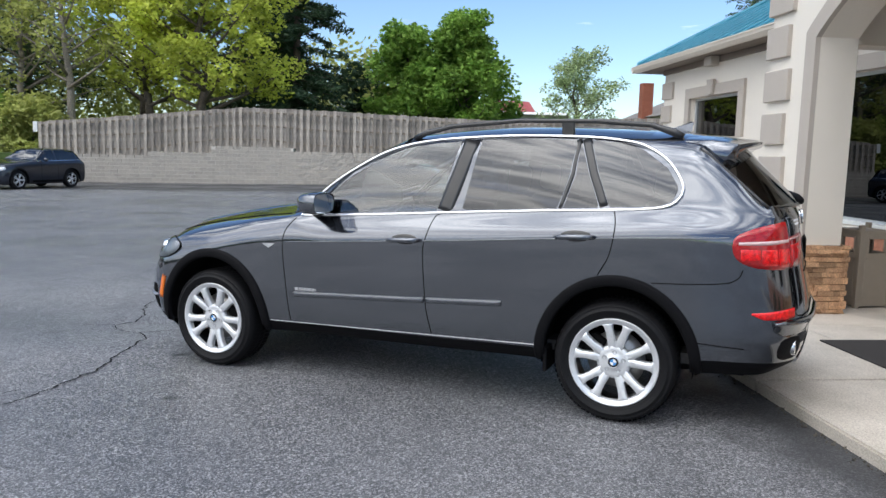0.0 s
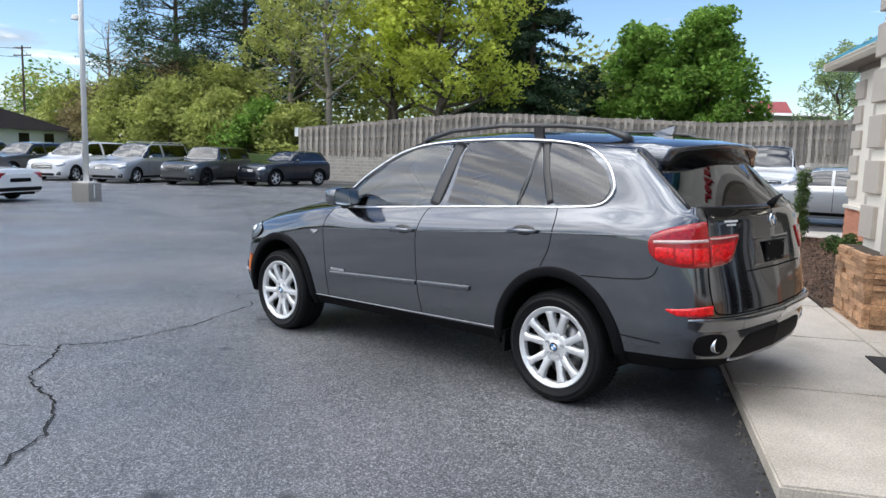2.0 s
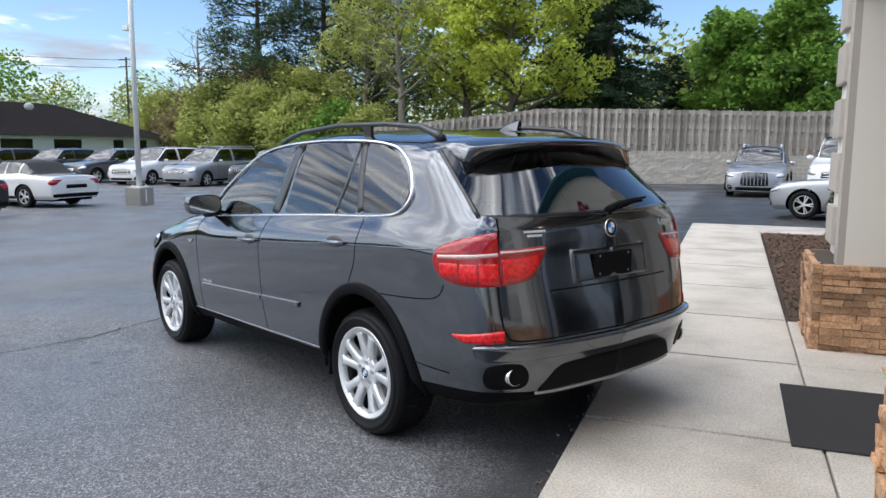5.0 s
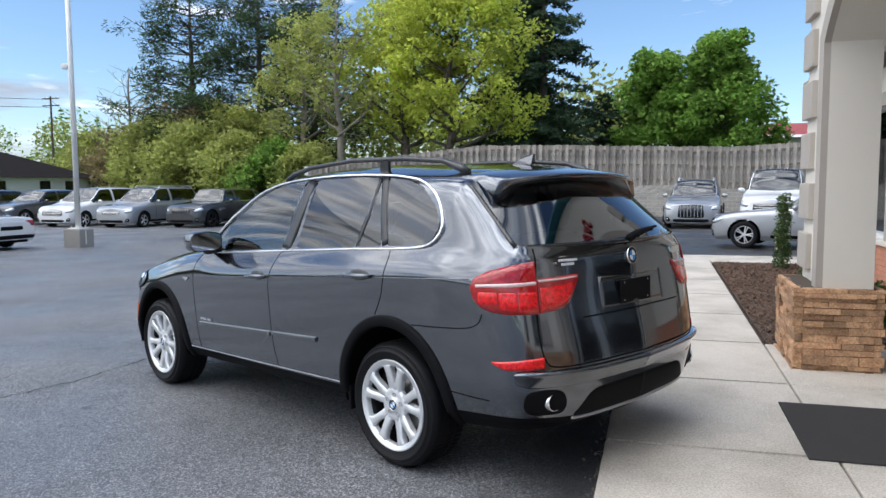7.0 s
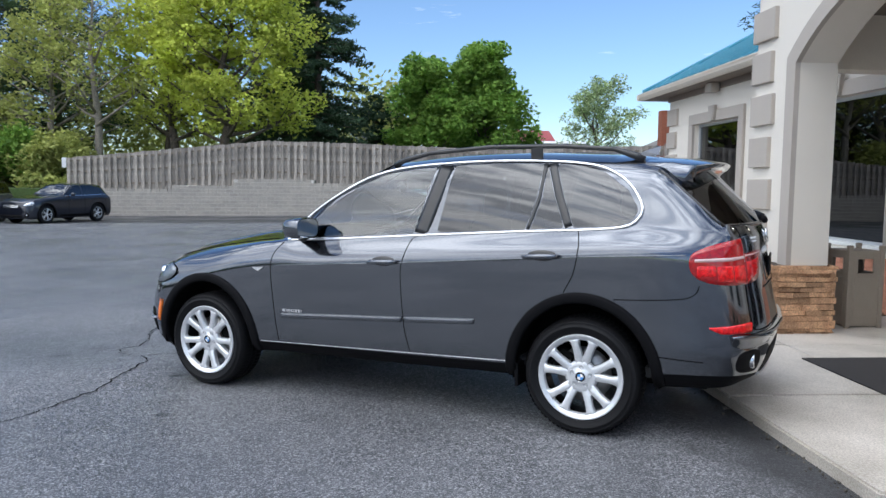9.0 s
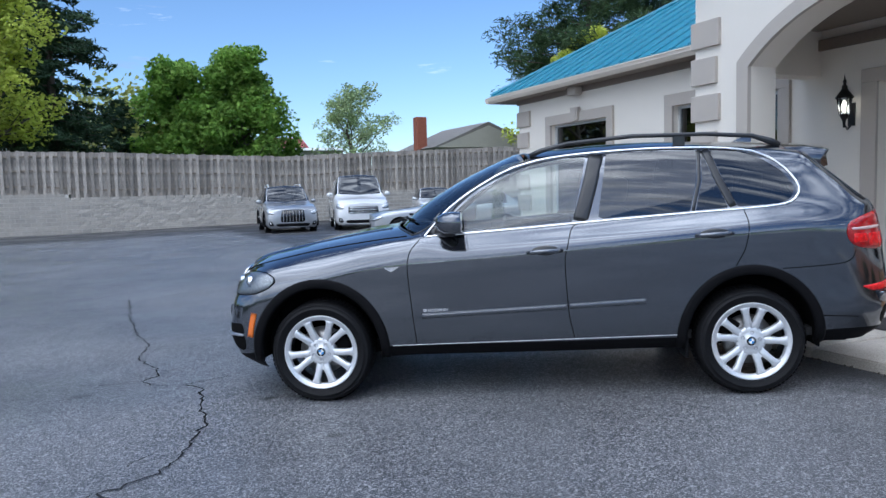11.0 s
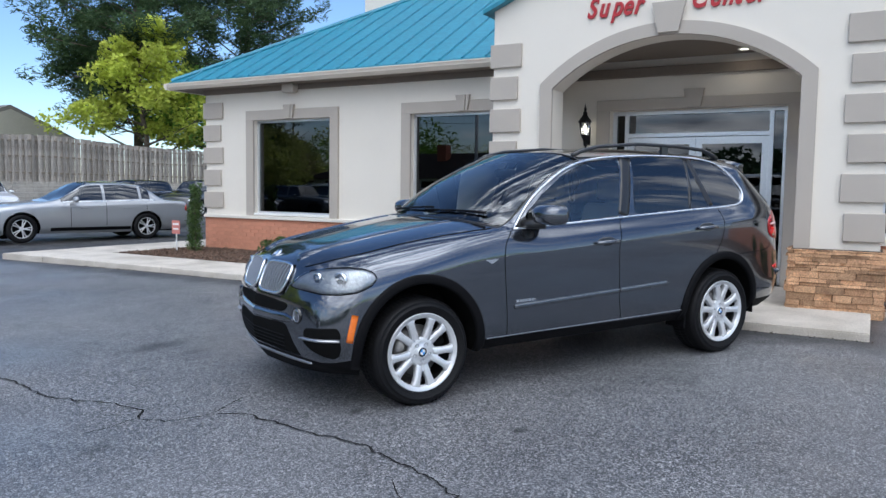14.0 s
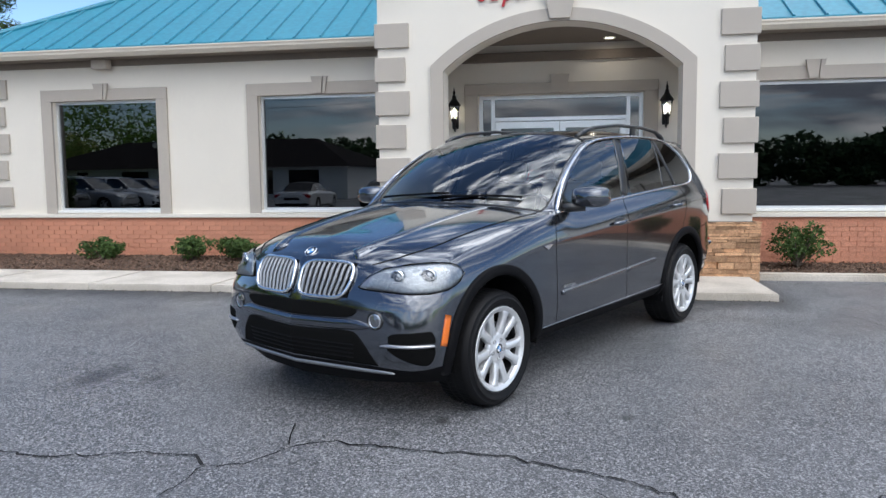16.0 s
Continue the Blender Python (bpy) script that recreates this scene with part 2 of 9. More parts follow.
    l.new(bp2.outputs["Normal"], b.inputs["Normal"])
    return m


M = {
    "asphalt": asphalt_material(),
    "crack": mat("crack", (0.012, 0.012, 0.013), 0.95, bump=0.4),
    "concrete": mat("concrete", (0.56, 0.51, 0.445), 0.85, vary=0.2, scale=1.6, fine=90, bump=0.3, second=(0.4, 0.36, 0.305)),
    "concrete_dark": mat("concrete_dark", (0.3, 0.28, 0.25), 0.9, vary=0.25, scale=3, fine=70, bump=0.4),
    "stucco": mat("stucco", (0.76, 0.71, 0.63), 0.9, vary=0.07, scale=1.3, fine=220, bump=0.35, dist=0.003),
    "stucco_trim": mat("stucco_trim", (0.45, 0.405, 0.355), 0.9, vary=0.08, scale=2, fine=220, bump=0.35, dist=0.003),
    "brick_paint": mat("brick_paint", (0.6, 0.27, 0.17), 0.8, vary=0.16, scale=5, fine=50, bump=0.5, objvary=0.07),
    "brick_joint": mat("brick_joint", (0.56, 0.25, 0.157), 0.9, vary=0.15, bump=0.4),
    "ledge": mat("ledge", (0.5, 0.3, 0.17), 0.85, vary=0.28, scale=9, fine=60, bump=0.7, dist=0.01, second=(0.36, 0.2, 0.11), objvary=0.4),
    "ledge_gap": mat("ledge_gap", (0.07, 0.05, 0.035), 0.95),
    "metal_teal": mat("metal_teal", (0.03, 0.215, 0.3), 0.4, vary=0.12, scale=0.8, fine=12, bump=0.05),
    "fascia": mat("fascia", (0.68, 0.62, 0.53), 0.5, vary=0.06, scale=2, bump=0.05),
    "soffit": mat("soffit", (0.2, 0.165, 0.135), 0.7, vary=0.08),
    "aluminium": mat("aluminium", (0.7, 0.72, 0.74), 0.35, metal=0.7, vary=0.06, bump=0.03),
    "bronze": mat("bronze", (0.05, 0.045, 0.042), 0.4, metal=0.4, vary=0.1, bump=0.05),
    "white_paint": mat("white_paint", (0.78, 0.78, 0.76), 0.5, vary=0.06, bump=0.05),
    "pane": glass("pane", (0.12, 0.13, 0.14), mix=0.35),
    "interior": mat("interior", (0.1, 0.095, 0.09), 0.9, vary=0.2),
    "mulch": mat("mulch", (0.1, 0.065, 0.045), 0.95, vary=0.5, scale=25, fine=90, bump=1.0, dist=0.02, second=(0.05, 0.032, 0.024)),
    "bark_chip": mat("bark_chip", (0.13, 0.08, 0.055), 0.95, vary=0.3, island=0.5),
    "rubber_mat": mat("rubber_mat", (0.032, 0.029, 0.028), 0.9, vary=0.2, fine=300, bump=0.4),
    "board": mat("board", (0.36, 0.32, 0.275), 0.9, vary=0.35, scale=4, fine=50, bump=0.5, objvary=0.32, island=0.25, stretch=(1, 1, 0.12)),
    "rail_wood": mat("rail_wood", (0.25, 0.21, 0.165), 0.9, vary=0.3, scale=4, bump=0.4),
    "block": mat("block", (0.44, 0.4, 0.345), 0.92, vary=0.22, scale=3, fine=30, bump=0.8, dist=0.012, objvary=0.13, island=0.1),
    "block_gap": mat("block_gap", (0.6, 0.57, 0.52), 0.95),
    "galv": mat("galv", (0.74, 0.73, 0.7), 0.5, metal=0.2, vary=0.08, bump=0.05),
    "bark": mat("bark", (0.12, 0.095, 0.075), 0.95, vary=0.4, scale=5, fine=30, bump=0.9, dist=0.02, stretch=(1, 1, 0.3)),
    "bark_pale": mat("bark_pale", (0.27, 0.235, 0.19), 0.95, vary=0.35, scale=5, fine=30, bump=0.7, dist=0.02, stretch=(1, 1, 0.3)),
    "red_letter": mat("red_letter", (0.42, 0.02, 0.025), 0.4, vary=0.05, bump=0.02),
    "white_letter": mat("white_letter", (0.8, 0.8, 0.8), 0.5, vary=0.03, bump=0),
    "iron": mat("iron", (0.015, 0.015, 0.016), 0.45, metal=0.5, vary=0.1, bump=0.1),
    "tan_plastic": mat("tan_plastic", (0.3, 0.255, 0.205), 0.6, vary=0.12, fine=150, bump=0.3),
    "shingle_dark": mat("shingle_dark", (0.02, 0.017, 0.017), 0.95, vary=0.3, scale=2, fine=25, bump=0.5, spec=0.08),
    "brick_red": mat("brick_red", (0.3, 0.1, 0.06), 0.9, vary=0.3, scale=3, fine=30, bump=0.4),
    "grass": mat("grass", (0.06, 0.1, 0.025), 0.95, vary=0.4, scale=0.6, fine=18, bump=0.8, dist=0.03, second=(0.06, 0.085, 0.025)),
    "wood_pole": mat("wood_pole", (0.1, 0.075, 0.055), 0.95, vary=0.3, bump=0.5),
    "wire": mat("wire", (0.03, 0.03, 0.03), 0.7, bump=0),
}


def leaf_material(name, a, b, translucent=0.35):
    m = bpy.data.materials.new(name)
    m.use_nodes = True
    n, l = m.node_tree.nodes, m.node_tree.links
    bs = n["Principled BSDF"]
    bs.inputs["Roughness"].default_value = 0.65
    bs.inputs["Specular IOR Level"].default_value = 0.25
    geo = n.new("ShaderNodeNewGeometry")
    mx = n.new("ShaderNodeMixRGB")
    mx.inputs["Color1"].default_value, mx.inputs["Color2"].default_value = (*a, 1), (*b, 1)
    l.new(geo.outputs["Random Per Island"], mx.inputs["Fac"])
    tc = n.new("ShaderNodeTexCoord")
    big = n.new("ShaderNodeTexNoise")
    big.inputs["Scale"].default_value = 0.45
    l.new(tc.outputs["Object"], big.inputs["Vector"])
    hs = n.new("ShaderNodeHueSaturation")
    r = n.new("ShaderNodeMapRange")
    r.inputs["From Min"].default_value, r.inputs["From Max"].default_value = 0.3, 0.7
    r.inputs["To Min"].default_value, r.inputs["To Max"].default_value = 0.7, 1.35
    l.new(big.outputs["Fac"], r.inputs["Value"])
    l.new(r.outputs["Result"], hs.inputs["Value"])
    l.new(mx.outputs["Color"], hs.inputs["Color"])
    l.new(hs.outputs["Color"], bs.inputs["Base Color"])
    tr = n.new("ShaderNodeBsdfTranslucent")
    l.new(hs.outputs["Color"], tr.inputs["Color"])
    ms = n.new("ShaderNodeMixShader")
    ms.inputs["Fac"].default_value = translucent
    l.new(bs.outputs["BSDF"], ms.inputs[1])
    l.new(tr.outputs["BSDF"], ms.inputs[2])
    l.new(ms.outputs["Shader"], n["Material Output"].inputs["Surface"])
    return m


L = {
    "spring": leaf_material("leaf_spring", (0.36, 0.43, 0.06), (0.6, 0.64, 0.12), 0.45),
    "green": leaf_material("leaf_green", (0.11, 0.22, 0.035), (0.27, 0.42, 0.08), 0.4),
    "olive": leaf_material("leaf_olive", (0.28, 0.32, 0.085), (0.46, 0.48, 0.15), 0.4),
    "brown": leaf_material("leaf_brown", (0.24, 0.19, 0.1), (0.32, 0.27, 0.13)),
    "pine": leaf_material("leaf_pine", (0.035, 0.07, 0.03), (0.08, 0.13, 0.05), 0.15),
    "spruce": leaf_material("leaf_spruce", (0.03, 0.06, 0.03), (0.06, 0.1, 0.05), 0.1),
    "pale": leaf_material("leaf_pale", (0.28, 0.37, 0.18), (0.42, 0.5, 0.26)),
    "shrub": leaf_material("leaf_shrub", (0.035, 0.075, 0.02), (0.11, 0.17, 0.05), 0.2),
}


# ---- mesh helpers ----
def mesh_of(name, bm, material, smooth=False):
    me = bpy.data.meshes.new(name)
    bm.normal_update()
    bm.to_mesh(me)
    bm.free()
    for mm in (material if isinstance(material, (list, tuple)) else [material]):
        me.materials.append(mm)
    if smooth:
        me.polygons.foreach_set("use_smooth", [True] * len(me.polygons))
    return me


def part(name, bm, material, parent=None, label="", smooth=False):
    ob = new(name, mesh_of(name, bm, material, smooth))
    if parent is not None:
        ob.parent = parent
    return tagged(ob, label)


def thing(name, label, category, group="", m=None, kind=""):
    e = new(name)
    e.empty_display_size = 0.1
    if m is not None:
        e.matrix_basis = m
    return tagged(e, label, category, group, kind)


def box(bm, x0, x1, y0, y1, z0, z1, bevel=0.0, m=None):
    vs = [bm.verts.new(c) for c in ((x0, y0, z0), (x1, y0, z0), (x1, y1, z0), (x0, y1, z0), (x0, y0, z1), (x1, y0, z1), (x1, y1, z1), (x0, y1, z1))]
    fs = [bm.faces.new([vs[i] for i in f]) for f in ((3, 2, 1, 0), (4, 5, 6, 7), (0, 1, 5, 4), (1, 2, 6, 5), (2, 3, 7, 6), (3, 0, 4, 7))]
    if bevel:
        es = list({e for f in fs for e in f.edges})
        r = bmesh.ops.bevel(bm, geom=es, offset=bevel, segments=2, profile=0.5, affect="EDGES")
        vs = list({v for f in r["faces"] for v in f.verts} | {v for v in vs if v.is_valid})
    if m is not None:
        bmesh.ops.transform(bm, matrix=m, verts=vs)
    return bm


def boxes(*rows, bevel=0.0):
    bm = bmesh.new()
    for r in rows:
        box(bm, *r, bevel=bevel)
    return bm


def prism(bm, pts, axis, a, b):
    """A closed outline, drawn out along an axis from a to b. pts: pairs in the two other axes, in order."""
    def place(p, v):
        return {"x": (v, p[0], p[1]), "y": (p[0], v, p[1]), "z": (p[0], p[1], v)}[axis]
    va = [bm.verts.new(place(p, a)) for p in pts]
    vb = [bm.verts.new(place(p, b)) for p in pts]
    n = len(pts)
    fs = [bm.faces.new(va), bm.faces.new(vb[::-1])]
    fs += [bm.faces.new((va[i], vb[i], vb[(i + 1) % n], va[(i + 1) % n])) for i in range(n)]
    bmesh.ops.recalc_face_normals(bm, faces=fs)
    return bm


def tube(bm, pts, radii, sides=8, cap=True):
    """A round bar along points. radii: one number or one for each point."""
    pts = [Vector(p) for p in pts]
    if not isinstance(radii, (list, tuple)):
        radii = [radii] * len(pts)
    rings = []
    up = Vector((0, 0, 1))
    for i, p in enumerate(pts):
        d = (pts[min(i + 1, len(pts) - 1)] - pts[max(i - 1, 0)]).normalized()
        ref = up if abs(d.dot(up)) < 0.95 else Vector((1, 0, 0))
        a = d.cross(ref).normalized()
        b = d.cross(a)
        rings.append([bm.verts.new(p + radii[i] * (a * math.cos(t) + b * math.sin(t))) for t in (2 * math.pi * k / sides for k in range(sides))])
    for r0, r1 in zip(rings, rings[1:]):
        for k in range(sides):
            bm.faces.new((r0[k], r0[(k + 1) % sides], r1[(k + 1) % sides], r1[k]))
    if cap:
        bm.faces.new(rings[0][::-1])
        bm.faces.new(rings[-1])
    return bm


def lathe(bm, rows, sides=24, m=None, close=False):
    """Turned about z. rows: radius, height."""
    rings = []
    for r, z in rows:
        rings.append([bm.verts.new((r * math.cos(2 * math.pi * k / sides), r * math.sin(2 * math.pi * k / sides), z)) for k in range(sides)])
    fs = []
    for r0, r1 in zip(rings, rings[1:]):
        for k in range(sides):
            fs.append(bm.faces.new((r0[k], r0[(k + 1) % sides], r1[(k + 1) % sides], r1[k])))
    if close:
        fs.append(bm.faces.new(rings[0][::-1]))
        fs.append(bm.faces.new(rings[-1]))
    if m is not None:
        bmesh.ops.transform(bm, matrix=m, verts=[v for r in rings for v in r])
    return bm


def ground_z(x, y):
    """The lot falls gently away from the building and towards the back fence."""
    g = 0.036 + 0.006 * x if x > 0 else 0.036 - 0.265 * (1 - math.exp(max(x, -60.0) / 10))
    return g - 0.009 * max(0.0, min(y, 45.0) - 8)

# ---- ground ----
KERB = lambda y: 0.70            # outer edge of the walk in front of the building
WALK_Z = 0.12


def build_ground():
    xs = sorted(set([-400, -200, -120, -80, -60] + [-50 + 2 * i for i in range(20)] + [-12 + 0.5 * i for i in range(40)] + [10, 14, 20, 30, 50, 90, 150, 300, 500]))
    ys = sorted(set([-400, -200, -100, -50, -30, -20] + [-14 + 0.5 * i for i in range(80)] + [28, 30, 32, 34, 36, 38, 40, 45, 60, 90, 150, 300, 600]))
    bm = bmesh.new()
    grid = [[bm.verts.new((x, y, ground_z(x, y) + 0.004 * noise.noise(Vector((x * 0.7, y * 0.7, 0))))) for y in ys] for x in xs]
    for i in range(len(xs) - 1):
        for j in range(len(ys) - 1):
            bm.faces.new((grid[i][j], grid[i + 1][j], grid[i + 1][j + 1], grid[i][j + 1]))
    ob = part("ground", bm, M["asphalt"], smooth=True)
    tagged(ob, "worn grey asphalt lot with dark stains and cracks", "asphalt", kind="structure")


build_ground()


def crack(points, width, seed):
    """A crack: a jagged dark ribbon that lies in the asphalt."""
    rnd = random.Random(seed)
    bm = bmesh.new()
    path = []
    for (x0, y0), (x1, y1) in zip(points, points[1:]):
        n = max(2, int(math.hypot(x1 - x0, y1 - y0) / 0.05))
        for k in range(n):
            f = k / n
            path.append((x0 + (x1 - x0) * f + rnd.gauss(0, 0.012), y0 + (y1 - y0) * f + rnd.gauss(0, 0.012)))
    path.append(points[-1])
    rows = []
    for i, (x, y) in enumerate(path):
        a, b = path[max(0, i - 1)], path[min(len(path) - 1, i + 1)]
        d = math.hypot(b[0] - a[0], b[1] - a[1]) or 1
        nx, ny = -(b[1] - a[1]) / d, (b[0] - a[0]) / d
        w = width * rnd.uniform(0.45, 1.25) * 0.5 * (0.25 if i in (0, len(path) - 1) else 1)
        rows.append([bm.verts.new((x + s * nx * w, y + s * ny * w, ground_z(x, y) + 0.0065)) for s in (-1, 1)])
    for r, q in zip(rows, rows[1:]):
        bm.faces.new((r[0], r[1], q[1], q[0]))
    ob = part("crack", bm, M["crack"])
    tagged(ob, "jagged dark crack in the worn asphalt", "crack", "cracks in the asphalt", "structure")


# ---- building ----
FX = 4.02           # outer face of the front wall
GX = 4.13           # window glass
PX = 2.25          # face of the portico
PY0, PY1 = -1.98, 2.72
AY0, AY1 = -1.12, 1.85
BACK = 12.0         # rear of the building
NY = 10.15           # north corner
SY = -11.0          # south end
EAVE = 3.3
HEAD, SILL, BASE_TOP = 2.675, 0.85, 0.77
WINDOWS = [(6.91, 8.81), (3.06, 5.15), (-4.3, -1.98), (-8.05, -6.22)]


def wall_with_openings(name, label, y0, y1, z0, z1, x0, x1, holes, material):
    """A wall along y with rectangular holes, as blocks that meet end to end."""
    bm = bmesh.new()
    ys = sorted({y0, y1} | {v for h in holes for v in h[:2]})
    for a, b in zip(ys, ys[1:]):
        cut = [h for h in holes if h[0] <= a + 1e-6 and h[1] >= b - 1e-6]
        if cut:
            h = cut[0]
            if h[2] > z0 + 1e-6:
                box(bm, x0, x1, a, b, z0, h[2])
            box(bm, x0, x1, a, b, h[3], z1)
        else:
            box(bm, x0, x1, a, b, z0, z1)
    bmesh.ops.remove_doubles(bm, verts=bm.verts[:], dist=0.0001)
    ob = part(name, bm, material)
    return tagged(ob, label, "wall", kind="structure")


front_wall = wall_with_openings("wall_west", "cream stucco front wall with large dark windows", PY1 - 0.25, NY, BASE_TOP, 3.36, FX, FX + 0.3,
                                [(a, b, SILL, HEAD) for a, b in WINDOWS if a > 2], M["stucco"])
south_wall = wall_with_openings("wall_west_south", "cream stucco front wall beyond the portico", SY, PY0 + 0.25, BASE_TOP, 3.36, FX, FX + 0.3,
                                [(a, b, SILL, HEAD) for a, b in WINDOWS if a < 0], M["stucco"])
north_wall = part("wall_north", boxes((FX + 0.3, BACK, NY - 0.3, NY - 0.001, 0.0, 3.36)), M["stucco"])
tagged(north_wall, "plain cream stucco side wall", "wall", kind="structure")
for nm, dims in (("wall_east", (BACK - 0.3, BACK, SY, NY - 0.3, 0, 3.36)), ("wall_south", (FX + 0.3, BACK - 0.3, SY, SY + 0.3, 0, 3.36))):
    tagged(part(nm, boxes(dims), M["stucco"]), "plain cream stucco wall at the back", "wall", kind="structure")
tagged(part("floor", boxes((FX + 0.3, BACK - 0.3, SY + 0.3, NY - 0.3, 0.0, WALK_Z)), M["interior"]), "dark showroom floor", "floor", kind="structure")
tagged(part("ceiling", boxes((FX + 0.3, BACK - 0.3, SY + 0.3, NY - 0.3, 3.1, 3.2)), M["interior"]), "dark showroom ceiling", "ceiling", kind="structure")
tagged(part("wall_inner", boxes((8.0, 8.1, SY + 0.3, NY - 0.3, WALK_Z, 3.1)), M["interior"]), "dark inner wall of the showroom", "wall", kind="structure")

# base of painted brick below the windows
base_core = {}
for nm, (a, b) in {"base_wall_north": (PY1 - 0.25, NY), "base_wall_south": (SY, PY0 + 0.25)}.items():
    core = part(nm, boxes((FX - 0.04, FX + 0.3, a, b, -0.3, BASE_TOP - 0.03)), M["brick_joint"])
    base_core[nm] = tagged(core, "salmon-painted brick base wall under the windows", "base wall", kind="structure")
    cap = part("ledge", boxes((FX - 0.09, FX + 0.0, a, b, BASE_TOP - 0.03, BASE_TOP + 0.035), bevel=0.008), M["stucco"], core, "cream stucco ledge")

# window surrounds, frames and panes
window_no = 0
for a, b in WINDOWS:
    window_no += 1
    e = thing(f"window_{window_no}", "tall dark shop window in a beige stucco surround", "window", "windows of the front wall", kind="structure")
    t, p = 0.19, 0.05
    for nm, dims in (("surround_side", (FX - p, FX, a - t, a, BASE_TOP + 0.035, HEAD)), ("surround_side", (FX - p, FX, b, b + t, BASE_TOP + 0.035, HEAD)),
                     ("surround_head", (FX - p, FX, a - t, b + t, HEAD, HEAD + t))):
        part(nm, boxes(dims, bevel=0.006), M["stucco_trim"], e)
    c = (a + b) / 2
    bm = bmesh.new()
    prism(bm, [(c - 0.03, HEAD + 0.015), (c + 0.085, HEAD + 0.015), (c + 0.135, HEAD + 0.27), (c - 0.05, HEAD + 0.27)], "x", FX - 0.1, FX - p - 0.001)
    prism(bm, [(c - 0.085, HEAD + 0.015), (c - 0.045, HEAD + 0.015), (c - 0.07, HEAD + 0.27), (c - 0.13, HEAD + 0.27)], "x", FX - 0.1, FX - p - 0.001)
    part("keystone", bm, M["stucco_trim"], e, "beige stucco keystone")
    f = 0.045
    bm = boxes((GX - 0.03, GX + 0.03, a, a + f, SILL, HEAD), (GX - 0.03, GX + 0.03, b - f, b, SILL, HEAD),
               (GX - 0.03, GX + 0.03, a + f, b - f, SILL, SILL + f), (GX - 0.03, GX + 0.03, a + f, b - f, HEAD - f, HEAD))
    part("window_frame", bm, M["aluminium"], e, "slim aluminium frame")
    part("window_sill", boxes((FX - 0.03, GX - 0.03, a, b, SILL - 0.03, SILL + 0.012), bevel=0.004), M["white_paint"], e, "white sill")
    pane = part("pane", boxes((GX - 0.004, GX + 0.004, a + f, b - f, SILL + f, HEAD - f)), M["pane"], e, "dark tinted glass pane")
    pane.visible_shadow = False

# quoins
def quoin_stack(parent, x0, y0, y1, side_depth, z0, z1, n, corner):
    """Raised blocks on a corner, alternately long and short. corner: +1 if the corner is at y1, -1 at y0."""
    h = (z1 - z0) / n
    for i in range(n):
        w = (y1 - y0) * (1.0 if (n - 1 - i) % 2 == 0 else 0.88)
        a, b = (y1 - w, y1 + 0.035) if corner > 0 else (y0 - 0.035, y0 + w)
        part("quoin", boxes((x0 - 0.045, x0 + side_depth, a, b, z0 + i * h, z0 + i * h + h * 0.72), bevel=0.008), M["stucco_trim"], parent)


quoin_stack(front_wall, FX, NY - 0.5, NY, 0.4, 0.94, 3.19, 5, 1)

